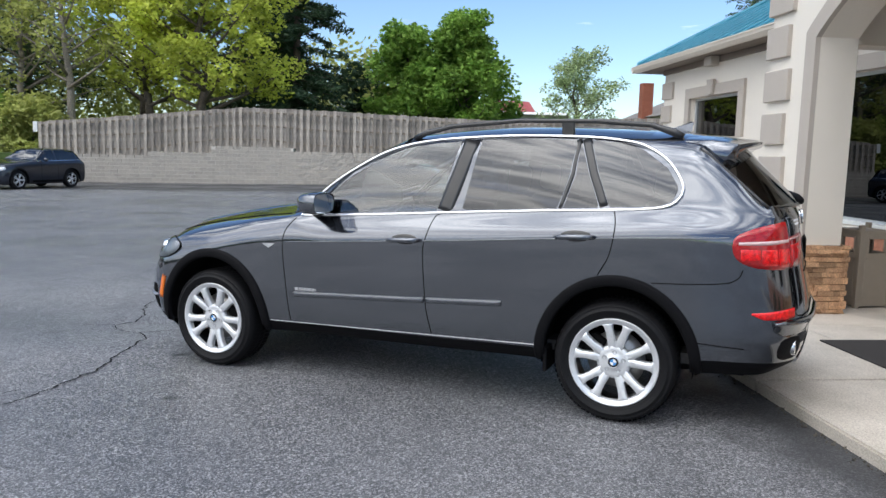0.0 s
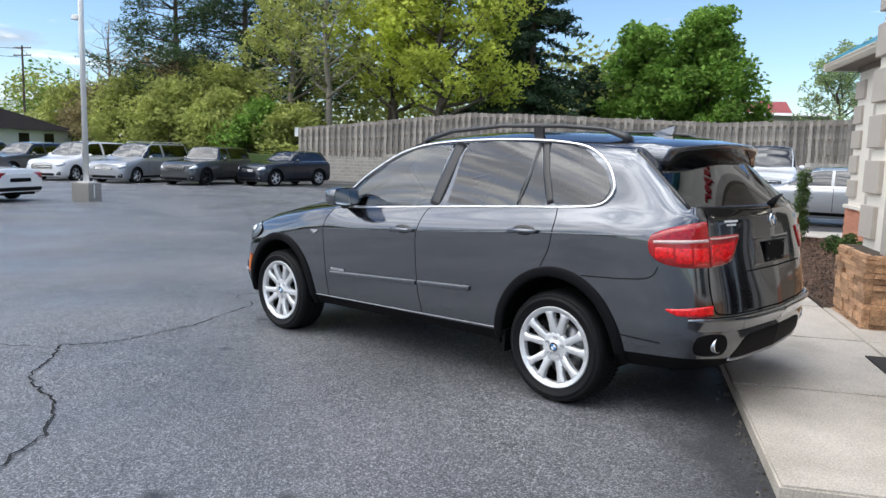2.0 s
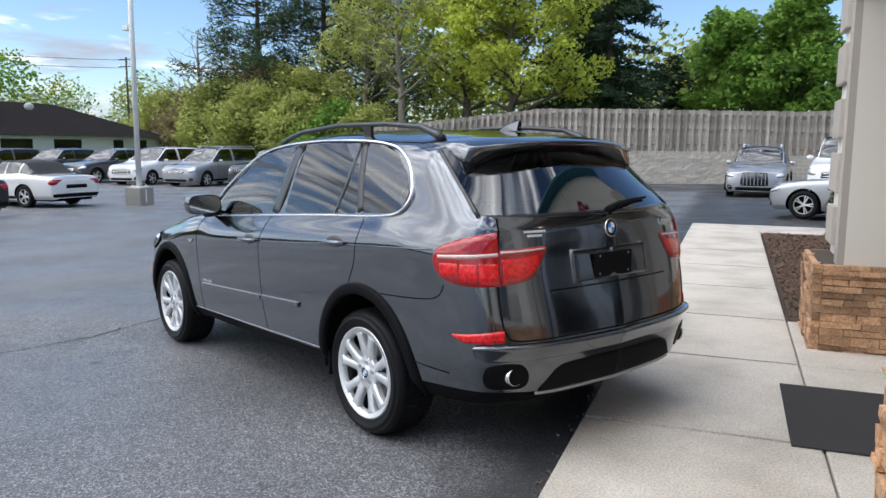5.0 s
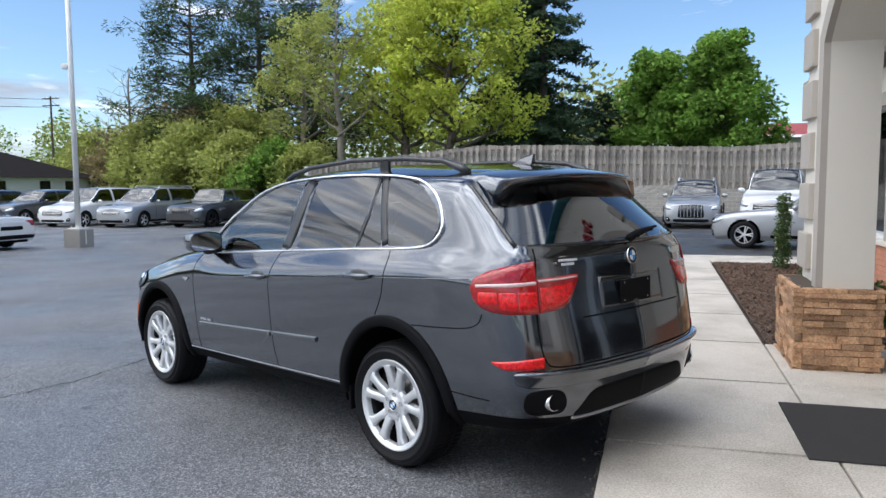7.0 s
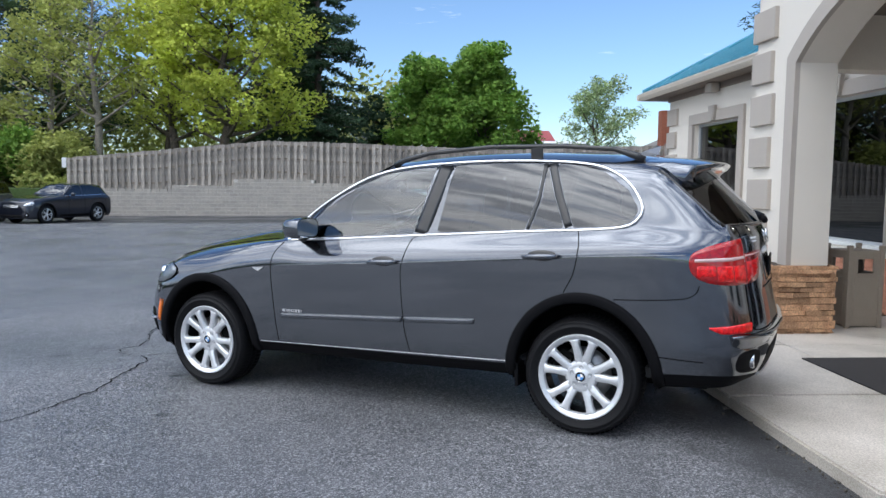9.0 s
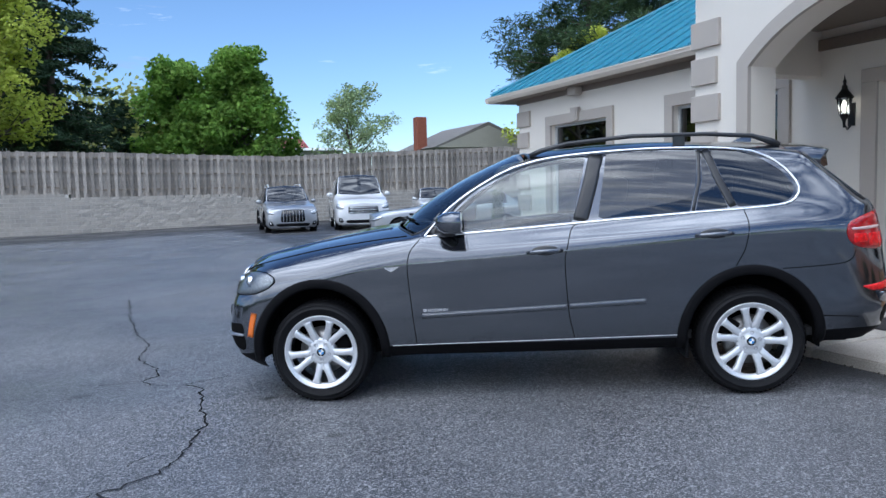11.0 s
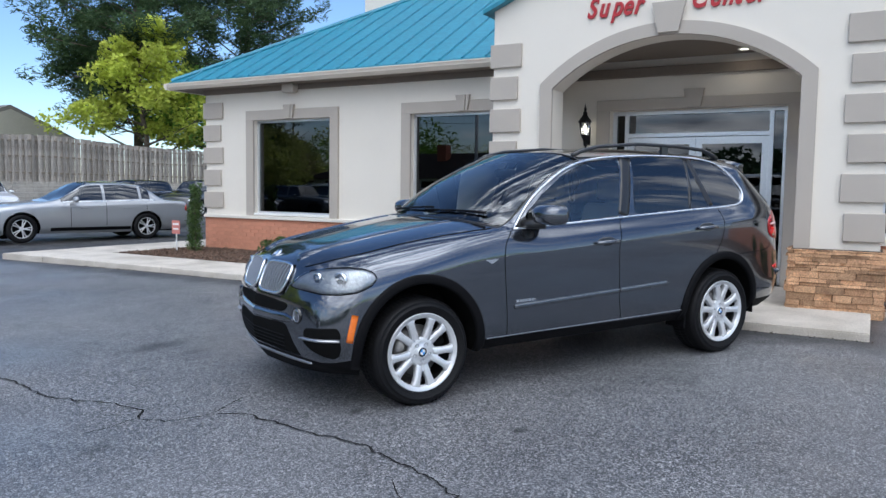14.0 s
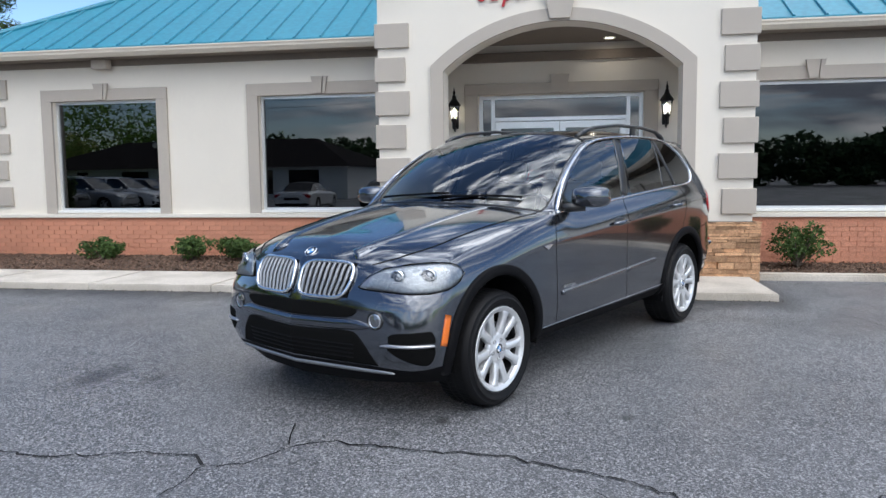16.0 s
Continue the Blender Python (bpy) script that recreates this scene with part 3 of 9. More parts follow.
# roof of standing-seam metal
def build_roof():
    e = thing("roof", "hipped roof of teal standing-seam metal", "roof", kind="structure")
    x0, y0, y1 = 3.64, SY - 0.45, 10.72
    z0 = 3.48
    rx, rz = 8.0, z0 + (8.0 - x0) * 0.576
    ry0, ry1 = y0 + (8.0 - x0), y1 - (8.0 - x0)
    x1 = 2 * rx - x0
    bm = bmesh.new()
    v = [bm.verts.new(c) for c in ((x0, y0, z0), (x0, y1, z0), (x1, y1, z0), (x1, y0, z0), (rx, ry0, rz), (rx, ry1, rz))]
    for f in ((0, 4, 5, 1), (1, 5, 2), (2, 5, 4, 3), (3, 4, 0), (0, 1, 2, 3)):
        bm.faces.new([v[i] for i in f])
    bmesh.ops.recalc_face_normals(bm, faces=bm.faces[:])
    part("roof_sheet", bm, M["metal_teal"], e)
    # seams up the front slope and the north hip
    slope = (rz - z0) / (rx - x0)
    y = y0 + 0.3
    while y < y1:
        run = min(rx - x0, y - y0, y1 - y)
        if run > 0.15:
            bm = bmesh.new()
            tube(bm, [(x0 - 0.005, y, z0 + 0.012), (x0 + run, y, z0 + slope * run + 0.012)], 0.02, 6)
            part("seam", bm, M["metal_teal"], e)
        y += 0.42
    x = x0 + 0.3
    while x < x1 - 0.2:
        run = min(x - x0, x1 - x)
        bm = bmesh.new()
        tube(bm, [(x, y1 + 0.005, z0 + 0.012), (x, y1 - run, z0 + slope * run + 0.012)], 0.017, 6)
        part("seam", bm, M["metal_teal"], e)
        x += 0.42
    for a, b in (((x0, y1, z0), (rx, ry1, rz)), ((x1, y1, z0), (rx, ry1, rz)), ((rx, ry0, rz), (rx, ry1, rz))):
        bm = bmesh.new()
        tube(bm, [Vector(a) + Vector((0, 0, 0.02)), Vector(b) + Vector((0, 0, 0.02))], 0.05, 8)
        part("ridge_cap", bm, M["metal_teal"], e)
    # drip edge, gutter, soffit, brown band on the wall below it
    d, g = bmesh.new(), bmesh.new()
    for (a, b) in ((PY1 + 0.02, y1), (y0, PY0 - 0.02)):
        box(d, x0 - 0.035, x0, a, b, 3.445, 3.478)
        prism(g, [(x0 - 0.11, 3.44), (x0 - 0.1, 3.37), (x0 - 0.05, 3.315), (x0, 3.315), (x0, 3.44)], "y", a, b)
        prism(g, [(x0 - 0.122, 3.44), (x0 - 0.122, 3.418), (x0 - 0.1, 3.418), (x0 - 0.1, 3.44)], "y", a, b)
    box(d, x0 - 0.035, x1, y1, y1 + 0.035, 3.445, 3.478)
    prism(g, [(y1 + 0.11, 3.44), (y1 + 0.1, 3.37), (y1 + 0.05, 3.315), (y1, 3.315), (y1, 3.44)], "x", x0 - 0.11, x1)
    part("drip_edge", d, M["metal_teal"], e)
    part("gutter", g, M["fascia"], e, "beige metal gutter")
    part("soffit", boxes((x0 + 0.002, FX + 0.3, PY1 + 0.02, y1 - 0.002, 3.325, 3.365), (x0 + 0.002, FX + 0.3, y0, PY0 - 0.02, 3.325, 3.365), (FX + 0.3, x1, NY, y1 - 0.002, 3.325, 3.365)), M["soffit"], e, "brown soffit")
    part("eave_band", boxes((FX - 0.035, FX - 0.001, PY1 + 0.02, NY + 0.03, 3.225, 3.324), (FX - 0.035, FX - 0.001, SY, PY0 - 0.02, 3.225, 3.324)), M["soffit"], e, "brown band along the wall top under the soffit")
    part("corbel", boxes((FX - 0.2, FX - 0.036, 7.66, 7.94, 3.16, 3.323), bevel=0.02), M["stucco_trim"], e, "small beige bracket")


build_roof()
tagged(part("roof_tower", boxes((9.5, 11.4, 7.6, 10.1, 3.0, 6.9), bevel=0.02), M["stucco"]), "cream stucco block behind the roof", "roof block", kind="structure")


# ---- portico ----
def arch_z(y, top, spring, a, b):
    c, h, rise = (a + b) / 2, (b - a) / 2, top - spring
    rad = (h * h + rise * rise) / (2 * rise)
    return top - rad + math.sqrt(max(0.0, rad * rad - min(h, abs(y - c)) ** 2))


SPRING, APEX = 2.715, 3.29
PBACK = 2.62
GABLE_Z, GABLE_TOP = 3.8, 4.8


def build_portico():
    e = thing("portico", "cream stucco entrance portico with a wide arch", "portico", kind="structure")
    n = 40
    ys = [AY0 + (AY1 - AY0) * i / n for i in range(n + 1)]
    mid = (PY0 + PY1) / 2
    top = lambda y: GABLE_TOP - (GABLE_TOP - GABLE_Z) * abs(y - mid) / (PY1 - mid)
    bm = bmesh.new()
    for a, b in zip(ys, ys[1:]):
        za, zb = arch_z(a, APEX, SPRING, AY0, AY1), arch_z(b, APEX, SPRING, AY0, AY1)
        vs = [[bm.verts.new((x, y, z)) for y, z in ((a, za), (b, zb), (b, top(b)), (a, top(a)))] for x in (PX, PBACK)]
        bm.faces.new(vs[0])
        bm.faces.new(vs[1][::-1])
        bm.faces.new((vs[0][1], vs[0][0], vs[1][0], vs[1][1]))
        bm.faces.new((vs[0][3], vs[0][2], vs[1][2], vs[1][3]))
    for a, b in ((PY0, AY0), (AY1, PY1)):
        prism(bm, [(a, 0.75), (b, 0.75), (b, top(b)), (a, top(a))], "x", PX, PBACK)
    bmesh.ops.remove_doubles(bm, verts=bm.verts[:], dist=0.0001)
    bmesh.ops.recalc_face_normals(bm, faces=bm.faces[:])
    part("arch_wall", bm, M["stucco"], e)
    # raised band round the arch
    w = 0.165
    bm = bmesh.new()
    inner = [(AY0, 0.78)] + [(y, arch_z(y, APEX, SPRING, AY0, AY1)) for y in ys] + [(AY1, 0.78)]
    outer_ys = [AY0 - w + (AY1 - AY0 + 2 * w) * i / n for i in range(n + 1)]
    outer = [(AY0 - w, 0.78)] + [(y, arch_z(y, APEX + 0.155, SPRING + 0.066, AY0 - w, AY1 + w)) for y in outer_ys] + [(AY1 + w, 0.78)]
    rows = []
    for (iy, iz), (oy, oz) in zip(inner, outer):
        rows.append([bm.verts.new(c) for c in ((PX + 0.001, oy, oz), (PX - 0.05, oy, oz), (PX - 0.05, iy, iz), (PX + 0.001, iy, iz))])
    for r, q in zip(rows, rows[1:]):
        for k in range(3):
            bm.faces.new((r[k], r[k + 1], q[k + 1], q[k]))
    bmesh.ops.recalc_face_normals(bm, faces=bm.faces[:])
    part("arch_band", bm, M["stucco_trim"], e, "beige stucco band round the arch")
    c = (AY0 + AY1) / 2
    bm = bmesh.new()
    prism(bm, [(c - 0.12, APEX + 0.02), (c + 0.12, APEX + 0.02), (c + 0.2, APEX + 0.38), (c - 0.2, APEX + 0.38)], "x", PX - 0.1, PX - 0.041)
    part("keystone", bm, M["stucco_trim"], e, "beige stucco keystone")
    quoin_stack(e, PX, PY0, PY0 + 0.42, PBACK - PX, 0.875, 3.467, 6, -1)
    quoin_stack(e, PX, PY1 - 0.42, PY1, PBACK - PX, 0.875, 3.467, 6, 1)
    # side walls back to the front wall, ceiling, roof
    for a, b in ((PY0, PY0 + 0.3), (PY1 - 0.3, PY1)):
        part("cheek_beam", boxes((PBACK, FX + 0.3, a, b, 2.75, 3.74)), M["stucco"], e)
    part("porch_ceiling", boxes((PBACK, FX - 0.06, PY0 + 0.3, PY1 - 0.3, 3.3, 3.36)), M["soffit"], e, "brown porch ceiling")
    bm = bmesh.new()
    for s in (-1, 1):
        edge = PY0 - 0.12 if s < 0 else PY1 + 0.12
        ze = top(edge)
        prism(bm, [(edge, ze + 0.004), (mid, GABLE_TOP + 0.004), (mid, GABLE_TOP + 0.06), (edge, ze + 0.06)], "x", PX - 0.12, 8.0)
    part("porch_roof", bm, M["metal_teal"], e, "teal standing-seam metal roof")
    return e


portico = build_portico()

# porch back wall with the entrance doors
DX, DY0, DY1, DTOP = 4.23, -0.825, 1.625, 2.585
back_wall = wall_with_openings("wall_entrance", "cream stucco wall behind the porch", PY0 + 0.25, PY1 - 0.25, WALK_Z, 3.6, FX, FX + 0.3,
                               [(DY0, DY1, WALK_Z, DTOP)], M["stucco"])
for nm, dims in (("surround_side", (FX - 0.045, FX, DY0 - 0.2, DY0, WALK_Z, DTOP)), ("surround_side", (FX - 0.045, FX, DY1, DY1 + 0.2, WALK_Z, DTOP)),
                 ("surround_head", (FX - 0.045, FX, DY0 - 0.2, DY1 + 0.2, DTOP, DTOP + 0.16))):
    part(nm, boxes(dims, bevel=0.006), M["stucco_trim"], back_wall, "beige stucco door surround")
c = (DY0 + DY1) / 2
bm = bmesh.new()
prism(bm, [(c - 0.1, DTOP + 0.02), (c + 0.1, DTOP + 0.02), (c + 0.14, DTOP + 0.27), (c - 0.14, DTOP + 0.27)], "x", FX - 0.1, FX - 0.045)
part("keystone", bm, M["stucco_trim"], back_wall, "beige stucco keystone")
part("cornice", boxes((FX - 0.06, FX, PY0 + 0.25, PY1 - 0.25, 3.06, 3.2), bevel=0.01), M["soffit"], back_wall, "brown cornice under the porch ceiling")


for a, b in ((PY0 + 0.26, DY0 - 0.205), (DY1 + 0.205, PY1 - 0.252)):
    core = part("base_wall", boxes((FX - 0.03, FX - 0.001, a, b, WALK_Z, BASE_TOP - 0.03)), M["brick_joint"], back_wall, "salmon-painted brick base")
    part("ledge", boxes((FX - 0.07, FX - 0.001, a, b, BASE_TOP - 0.03, BASE_TOP + 0.035), bevel=0.008), M["stucco"], back_wall, "cream stucco ledge")


def build_doors():
    e = thing("door_1", "pair of glazed aluminium entrance doors with a transom and side lights", "entrance door", kind="structure")
    side = 0.24
    tr = 2.2
    f = 0.055
    d0, d1 = DY0 + side, DY1 - side
    c = (d0 + d1) / 2
    bm = boxes((DX - 0.05, DX + 0.05, DY0, DY0 + f, WALK_Z, DTOP), (DX - 0.05, DX + 0.05, DY1 - f, DY1, WALK_Z, DTOP),
               (DX - 0.05, DX + 0.05, DY0 + f, DY1 - f, DTOP - f, DTOP), (DX - 0.05, DX + 0.05, d0 - f, d0, WALK_Z, DTOP - f),
               (DX - 0.05, DX + 0.05, d1, d1 + f, WALK_Z, DTOP - f), (DX - 0.05, DX + 0.05, d0, d1, tr, tr + f))
    part("door_frame", bm, M["aluminium"], e, "aluminium door frame")
    for nm, a, b, z0, z1 in (("side_light", DY0 + f, d0 - f, WALK_Z, DTOP - f), ("side_light", d1 + f, DY1 - f, WALK_Z, DTOP - f), ("transom", d0, d1, tr + f, DTOP - f)):
        p = part(nm, boxes((DX - 0.004, DX + 0.004, a, b, z0, z1)), M["pane"], e, "dark glass")
        p.visible_shadow = False
    for a, b, hy in ((d0 + 0.005, c - 0.004, c - 0.12), (c + 0.004, d1 - 0.005, c + 0.12)):
        s = 0.085
        bm = boxes((DX - 0.025, DX + 0.025, a, a + s, WALK_Z + 0.01, tr - 0.01), (DX - 0.025, DX + 0.025, b - s, b, WALK_Z + 0.01, tr - 0.01),
                   (DX - 0.025, DX + 0.025, a + s, b - s, tr - 0.11, tr - 0.01), (DX - 0.025, DX + 0.025, a + s, b - s, WALK_Z + 0.01, WALK_Z + 0.24))
        leaf = part("door_leaf", bm, M["aluminium"], e, "aluminium door leaf")
        p = part("pane", boxes((DX - 0.004, DX + 0.004, a + s, b - s, WALK_Z + 0.24, tr - 0.11)), M["pane"], leaf, "dark glass")
        p.visible_shadow = False
        bm = bmesh.new()
        tube(bm, [(DX - 0.03, hy, 1.0), (DX - 0.08, hy, 1.0), (DX - 0.08, hy, 1.3), (DX - 0.03, hy, 1.3)], 0.012, 8)
        part("door_handle", bm, M["aluminium"], leaf, "bar handle")


build_doors()

# stone-clad feet of the two piers
def stone_foot(y0, y1, seed):
    rnd = random.Random(seed)
    x0, x1, zb, zt = PX - 0.19, PBACK + 0.06, -0.1, 0.78
    e = part("stone_pier", boxes((x0 + 0.03, x1 - 0.03, y0 + 0.03, y1 - 0.03, zb, zt)), M["ledge_gap"])
    tagged(e, "pier foot clad in orange-brown stacked ledge stone", "stone pier", "stone pier feet", "structure")
    z = zb + 0.1
    while z < zt - 0.01:
        h = min(rnd.choice((0.035, 0.05, 0.065, 0.08)), zt - z)
        for face in ("w", "n", "s", "e"):
            a, b = (y0, y1) if face in "we" else (x0 + 0.05, x1 - 0.05)
            p = a
            while p < b - 0.005:
                q = min(b, p + rnd.uniform(0.1, 0.34))
                if b - q < 0.06:
                    q = b
                o = rnd.uniform(-0.004, 0.03)
                g = 0.002
                if face == "w":
                    dims = (x0 - o, x0 + 0.05, p + g, q - g, z + g, z + h - g)
                elif face == "e":
                    dims = (x1 - 0.05, x1 + o, p + g, q - g, z + g, z + h - g)
                elif face == "n":
                    dims = (p + g, q - g, y1 - 0.05, y1 + o, z + g, z + h - g)
                else:
                    dims = (p + g, q - g, y0 - o, y0 + 0.05, z + g, z + h - g)
                bm = boxes(dims)
                for v in bm.verts:
                    v.co += Vector((rnd.uniform(-1, 1), rnd.uniform(-1, 1), rnd.uniform(-1, 1))) * 0.004
                part("stone", bm, M["ledge"], e)
                p = q
        z += h


stone_foot(PY0 - 0.06, AY0 + 0.04, 3)
stone_foot(AY1 - 0.04, PY1 + 0.06, 4)


# ---- walk, beds, kerbs ----
def slab(name, label, pts, z0, z1, material, bevel=0.012, kind="structure", category="pavement"):
    bm = bmesh.new()
    prism(bm, pts, "z", z0, z1)
    es = [e for e in bm.edges if all(abs(v.co.z - z1) < 1e-5 for v in e.verts)]
    bmesh.ops.bevel(bm, geom=es, offset=bevel, segments=2, affect="EDGES")
    return tagged(part(name, bm, material), label, category, kind=kind)


WALK_IN = 1.95
walk_ys = [-1.93, -0.3, 1.3, 2.8, 4.4, 6.0, 7.6, 9.2, 10.6]
pavement = thing("pavement", "pale concrete walk in front of the building, cast in slabs", "pavement", kind="structure")
for a, b in zip(walk_ys, walk_ys[1:]):
    bm = bmesh.new()
    far_a, far_b = (WALK_IN, WALK_IN)
    prism(bm, [(KERB(a) , a + 0.006), (far_a - 0.005, a + 0.006), (far_b - 0.005, b - 0.006), (KERB(b), b - 0.006)], "z", -0.35, WALK_Z)
    es = [e for e in bm.edges if all(abs(v.co.z - WALK_Z) < 1e-5 for v in e.verts)]
    bmesh.ops.bevel(bm, geom=es, offset=0.012, segments=2, affect="EDGES")
    part("slab", bm, M["concrete"], pavement)
for a, b in ((-1.93, -0.3), (-0.3, 1.3), (1.3, 2.78)):
    bm = boxes((WALK_IN + 0.005, FX, a + 0.006, b - 0.006, -0.35, WALK_Z), bevel=0.01)
    part("slab", bm, M["concrete"], pavement)
tagged(part("door_mat", boxes((1.79, 3.0, -0.36, 0.75, WALK_Z, WALK_Z + 0.012), bevel=0.004), M["rubber_mat"]), "dark brown rubber-backed door mat on the walk", "door mat")
slab("mulch_bed", "bed of brown bark mulch beside the wall", [(WALK_IN + 0.005, 2.81), (FX - 0.045, 2.81), (FX - 0.045, 10.4), (WALK_IN + 0.005, 10.4)], -0.3, WALK_Z - 0.01, M["mulch"], 0.03)
slab("mulch_bed_south", "bed of brown bark mulch beside the wall", [(2.46, -11), (FX - 0.045, -11), (FX - 0.045, -2.06), (2.46, -2.06)], -0.3, 0.08, M["mulch"], 0.03)
slab("kerb", "pale concrete kerb along the bed", [(2.25, -11), (2.455, -11), (2.455, -2.05), (2.25, -2.05)], -0.35, 0.13, M["concrete"], 0.02, category="kerb")
slab("walk_end", "pale concrete apron at the end of the walk", [(KERB(0), 11.8), (5.5, 11.8), (5.5, 10.42), (WALK_IN + 0.005, 10.42), (WALK_IN + 0.005, 10.61), (KERB(0), 10.61)][::-1], -0.35, WALK_Z - 0.004, M["concrete"])

# cracks in the asphalt
for k, (pts, w) in enumerate([
    ([(-4.14, 7.3), (-4.17, 5.5), (-4.12, 4.2), (-4.03, 3.54), (-4.16, 2.92), (-4.11, 2.68), (-4.04, 2.45), (-4.02, 2.11), (-4.15, 1.98)], 0.016),
    ([(-4.56, 2.05), (-4.36, 2.01), (-4.15, 1.98)], 0.008),
    ([(-4.15, 1.98), (-4.1, 1.82), (-3.98, 1.74), (-3.86, 1.67)], 0.011),
    ([(-3.86, 1.67), (-3.73, 1.7), (-3.48, 1.77)], 0.008),
    ([(-3.86, 1.67), (-3.75, 1.46), (-3.76, 1.23), (-3.82, 0.95), (-3.81, 0.74), (-3.84, 0.52), (-3.95, 0.2), (-4.03, -0.04), (-4.17, -0.25), (-4.46, -0.4), (-4.25, -0.77), (-4.07, -1.16), (-3.82, -1.38), (-3.52, -1.58), (-3.15, -2.05), (-3.12, -2.27), (-3.0, -2.57), (-2.7, -3.0)], 0.017),
    ([(-4.15, 0.13), (-4.24, 0.04), (-4.32, -0.06)], 0.01), ([(-4.46, -0.4), (-4.6, -0.5), (-5.0, -0.55)], 0.01),
    ([(0.36, -2.11), (-0.05, -2.34), (-0.51, -2.5)], 0.007)]):
    crack(pts, w, 90 + k)

# ---- lofted car bodies ----
def _curve(pts, n_per, closed=False):
    """A smooth curve through points (numpy rows), n_per steps to a span, with tangents limited so that it does not swing out."""
    p = np.asarray(pts, float)
    m = np.zeros_like(p)
    d = p[1:] - p[:-1]
    m[1:-1] = np.where(d[1:] * d[:-1] > 0, 2 * d[1:] * d[:-1] / np.where(np.abs(d[1:] + d[:-1]) < 1e-9, 1, d[1:] + d[:-1]), 0)
    m[0], m[-1] = d[0], d[-1]
    out = []
    for i in range(len(p) - 1):
        k = n_per[i] if isinstance(n_per, (list, tuple)) else n_per
        for t in np.arange(k) / k:
            t2, t3 = t * t, t * t * t
            out.append((2 * t3 - 3 * t2 + 1) * p[i] + (t3 - 2 * t2 + t) * m[i] + (-2 * t3 + 3 * t2) * p[i + 1] + (t3 - t2) * m[i + 1])
    out.append(p[-1])
    return np.array(out)


def loft_grid(stations, nu, nv):
    """Stations of K control points (x, y, z) to a fine grid; gives the grid and its parameters."""
    st = np.array(stations, float)
    s, k, _ = st.shape
    cols = np.stack([_curve(st[:, j], nu) for j in range(k)], 1)
    rows = np.stack([_curve(cols[i], nv) for i in range(len(cols))], 0)
    return rows


PAINT = {}


def paint(name, color, metal=0.5, rough=0.32):
    if name not in PAINT:
        PAINT[name] = mat("paint_" + name, color, rough, metal=metal, vary=0.03, scale=1.5, fine=900, bump=0.0, coat=1.0)
    return PAINT[name]


CM = {
    "tyre": mat("tyre", (0.009, 0.009, 0.01), 0.5, vary=0.2, fine=120, bump=0.3, spec=0.15),
    "alloy": mat("alloy", (0.7, 0.71, 0.72), 0.34, metal=0.5, vary=0.04, bump=0.0),
    # black rims; also the SUV wheel barrel, with shade in the colour
    "alloy_dark_shaded": mat("alloy_dark_shaded", (0.03, 0.03, 0.032), 0.3, metal=0.6, vary=0.05, bump=0.0),
    "plastic": mat("plastic", (0.006, 0.006, 0.007), 0.6, vary=0.15, fine=300, bump=0.1, spec=0.08),
    "gloss_black": mat("gloss_black", (0.008, 0.008, 0.009), 0.12, vary=0.05, bump=0.0, coat=0.5),
    "chrome": mat("chrome", (0.85, 0.86, 0.87), 0.1, metal=1.0, vary=0.02, bump=0.0),
    "tail_red": mat("tail_red", (0.34, 0.004, 0.006), 0.08, vary=0.25, scale=22, fine=60, bump=0.0, coat=0.8, spec=0.4),
    "tail_pale": mat("tail_pale", (0.62, 0.42, 0.4), 0.15, vary=0.1, bump=0.0, coat=1.0),
    "amber": mat("amber", (0.75, 0.16, 0.01), 0.2, vary=0.1, fine=120, bump=0.05, coat=1.0),
    "lamp_clear": mat("lamp_clear", (0.62, 0.65, 0.68), 0.12, metal=0.45, vary=0.2, scale=12, bump=0.0, coat=1.0),
    "dark_glass": glass("dark_glass", (0.05, 0.055, 0.06), mix=0.35),
    "car_glass": glass("car_glass", (0.3, 0.33, 0.33), mix=0.3),
    "cabin": mat("cabin", (0.03, 0.03, 0.032), 0.8, vary=0.2),
    "beige": mat("beige", (0.4, 0.36, 0.3), 0.75, vary=0.1, fine=200, bump=0.1),
    "disc": mat("disc", (0.35, 0.34, 0.33), 0.35, metal=0.8, vary=0.1, bump=0.05),
    "under": mat("under", (0.005, 0.005, 0.005), 0.95, vary=0.1, spec=0.1),
    "plate": mat("plate", (0.6, 0.6, 0.6), 0.5, vary=0.05, bump=0.0),
}


def grid_faces(bm, grid, keep=None, mirror=True, flip=False):
    """Faces of a grid (left half, y < 0) and its mirror image. keep(i, j) picks faces."""
    nu, nv, _ = grid.shape
    for side in ((1, -1) if mirror else (1,)):
        vs = {}
        def vert(i, j):
            if (i, j) not in vs:
                x, y, z = grid[i, j]
                vs[i, j] = bm.verts.new((x, y * side, z))
            return vs[i, j]
        for i in range(nu - 1):
            for j in range(nv - 1):
                if keep is None or keep(i, j):
                    q = [vert(i, j), vert(i + 1, j), vert(i + 1, j + 1), vert(i, j + 1)]
                    if len({tuple(round(c, 5) for c in v.co) for v in q}) < 3:
                        continue
                    if (side < 0) != flip:
                        q.reverse()
                    try:
                        bm.faces.new(q)
                    except ValueError:
                        pass
    bmesh.ops.remove_doubles(bm, verts=bm.verts[:], dist=0.0008)
    return bm


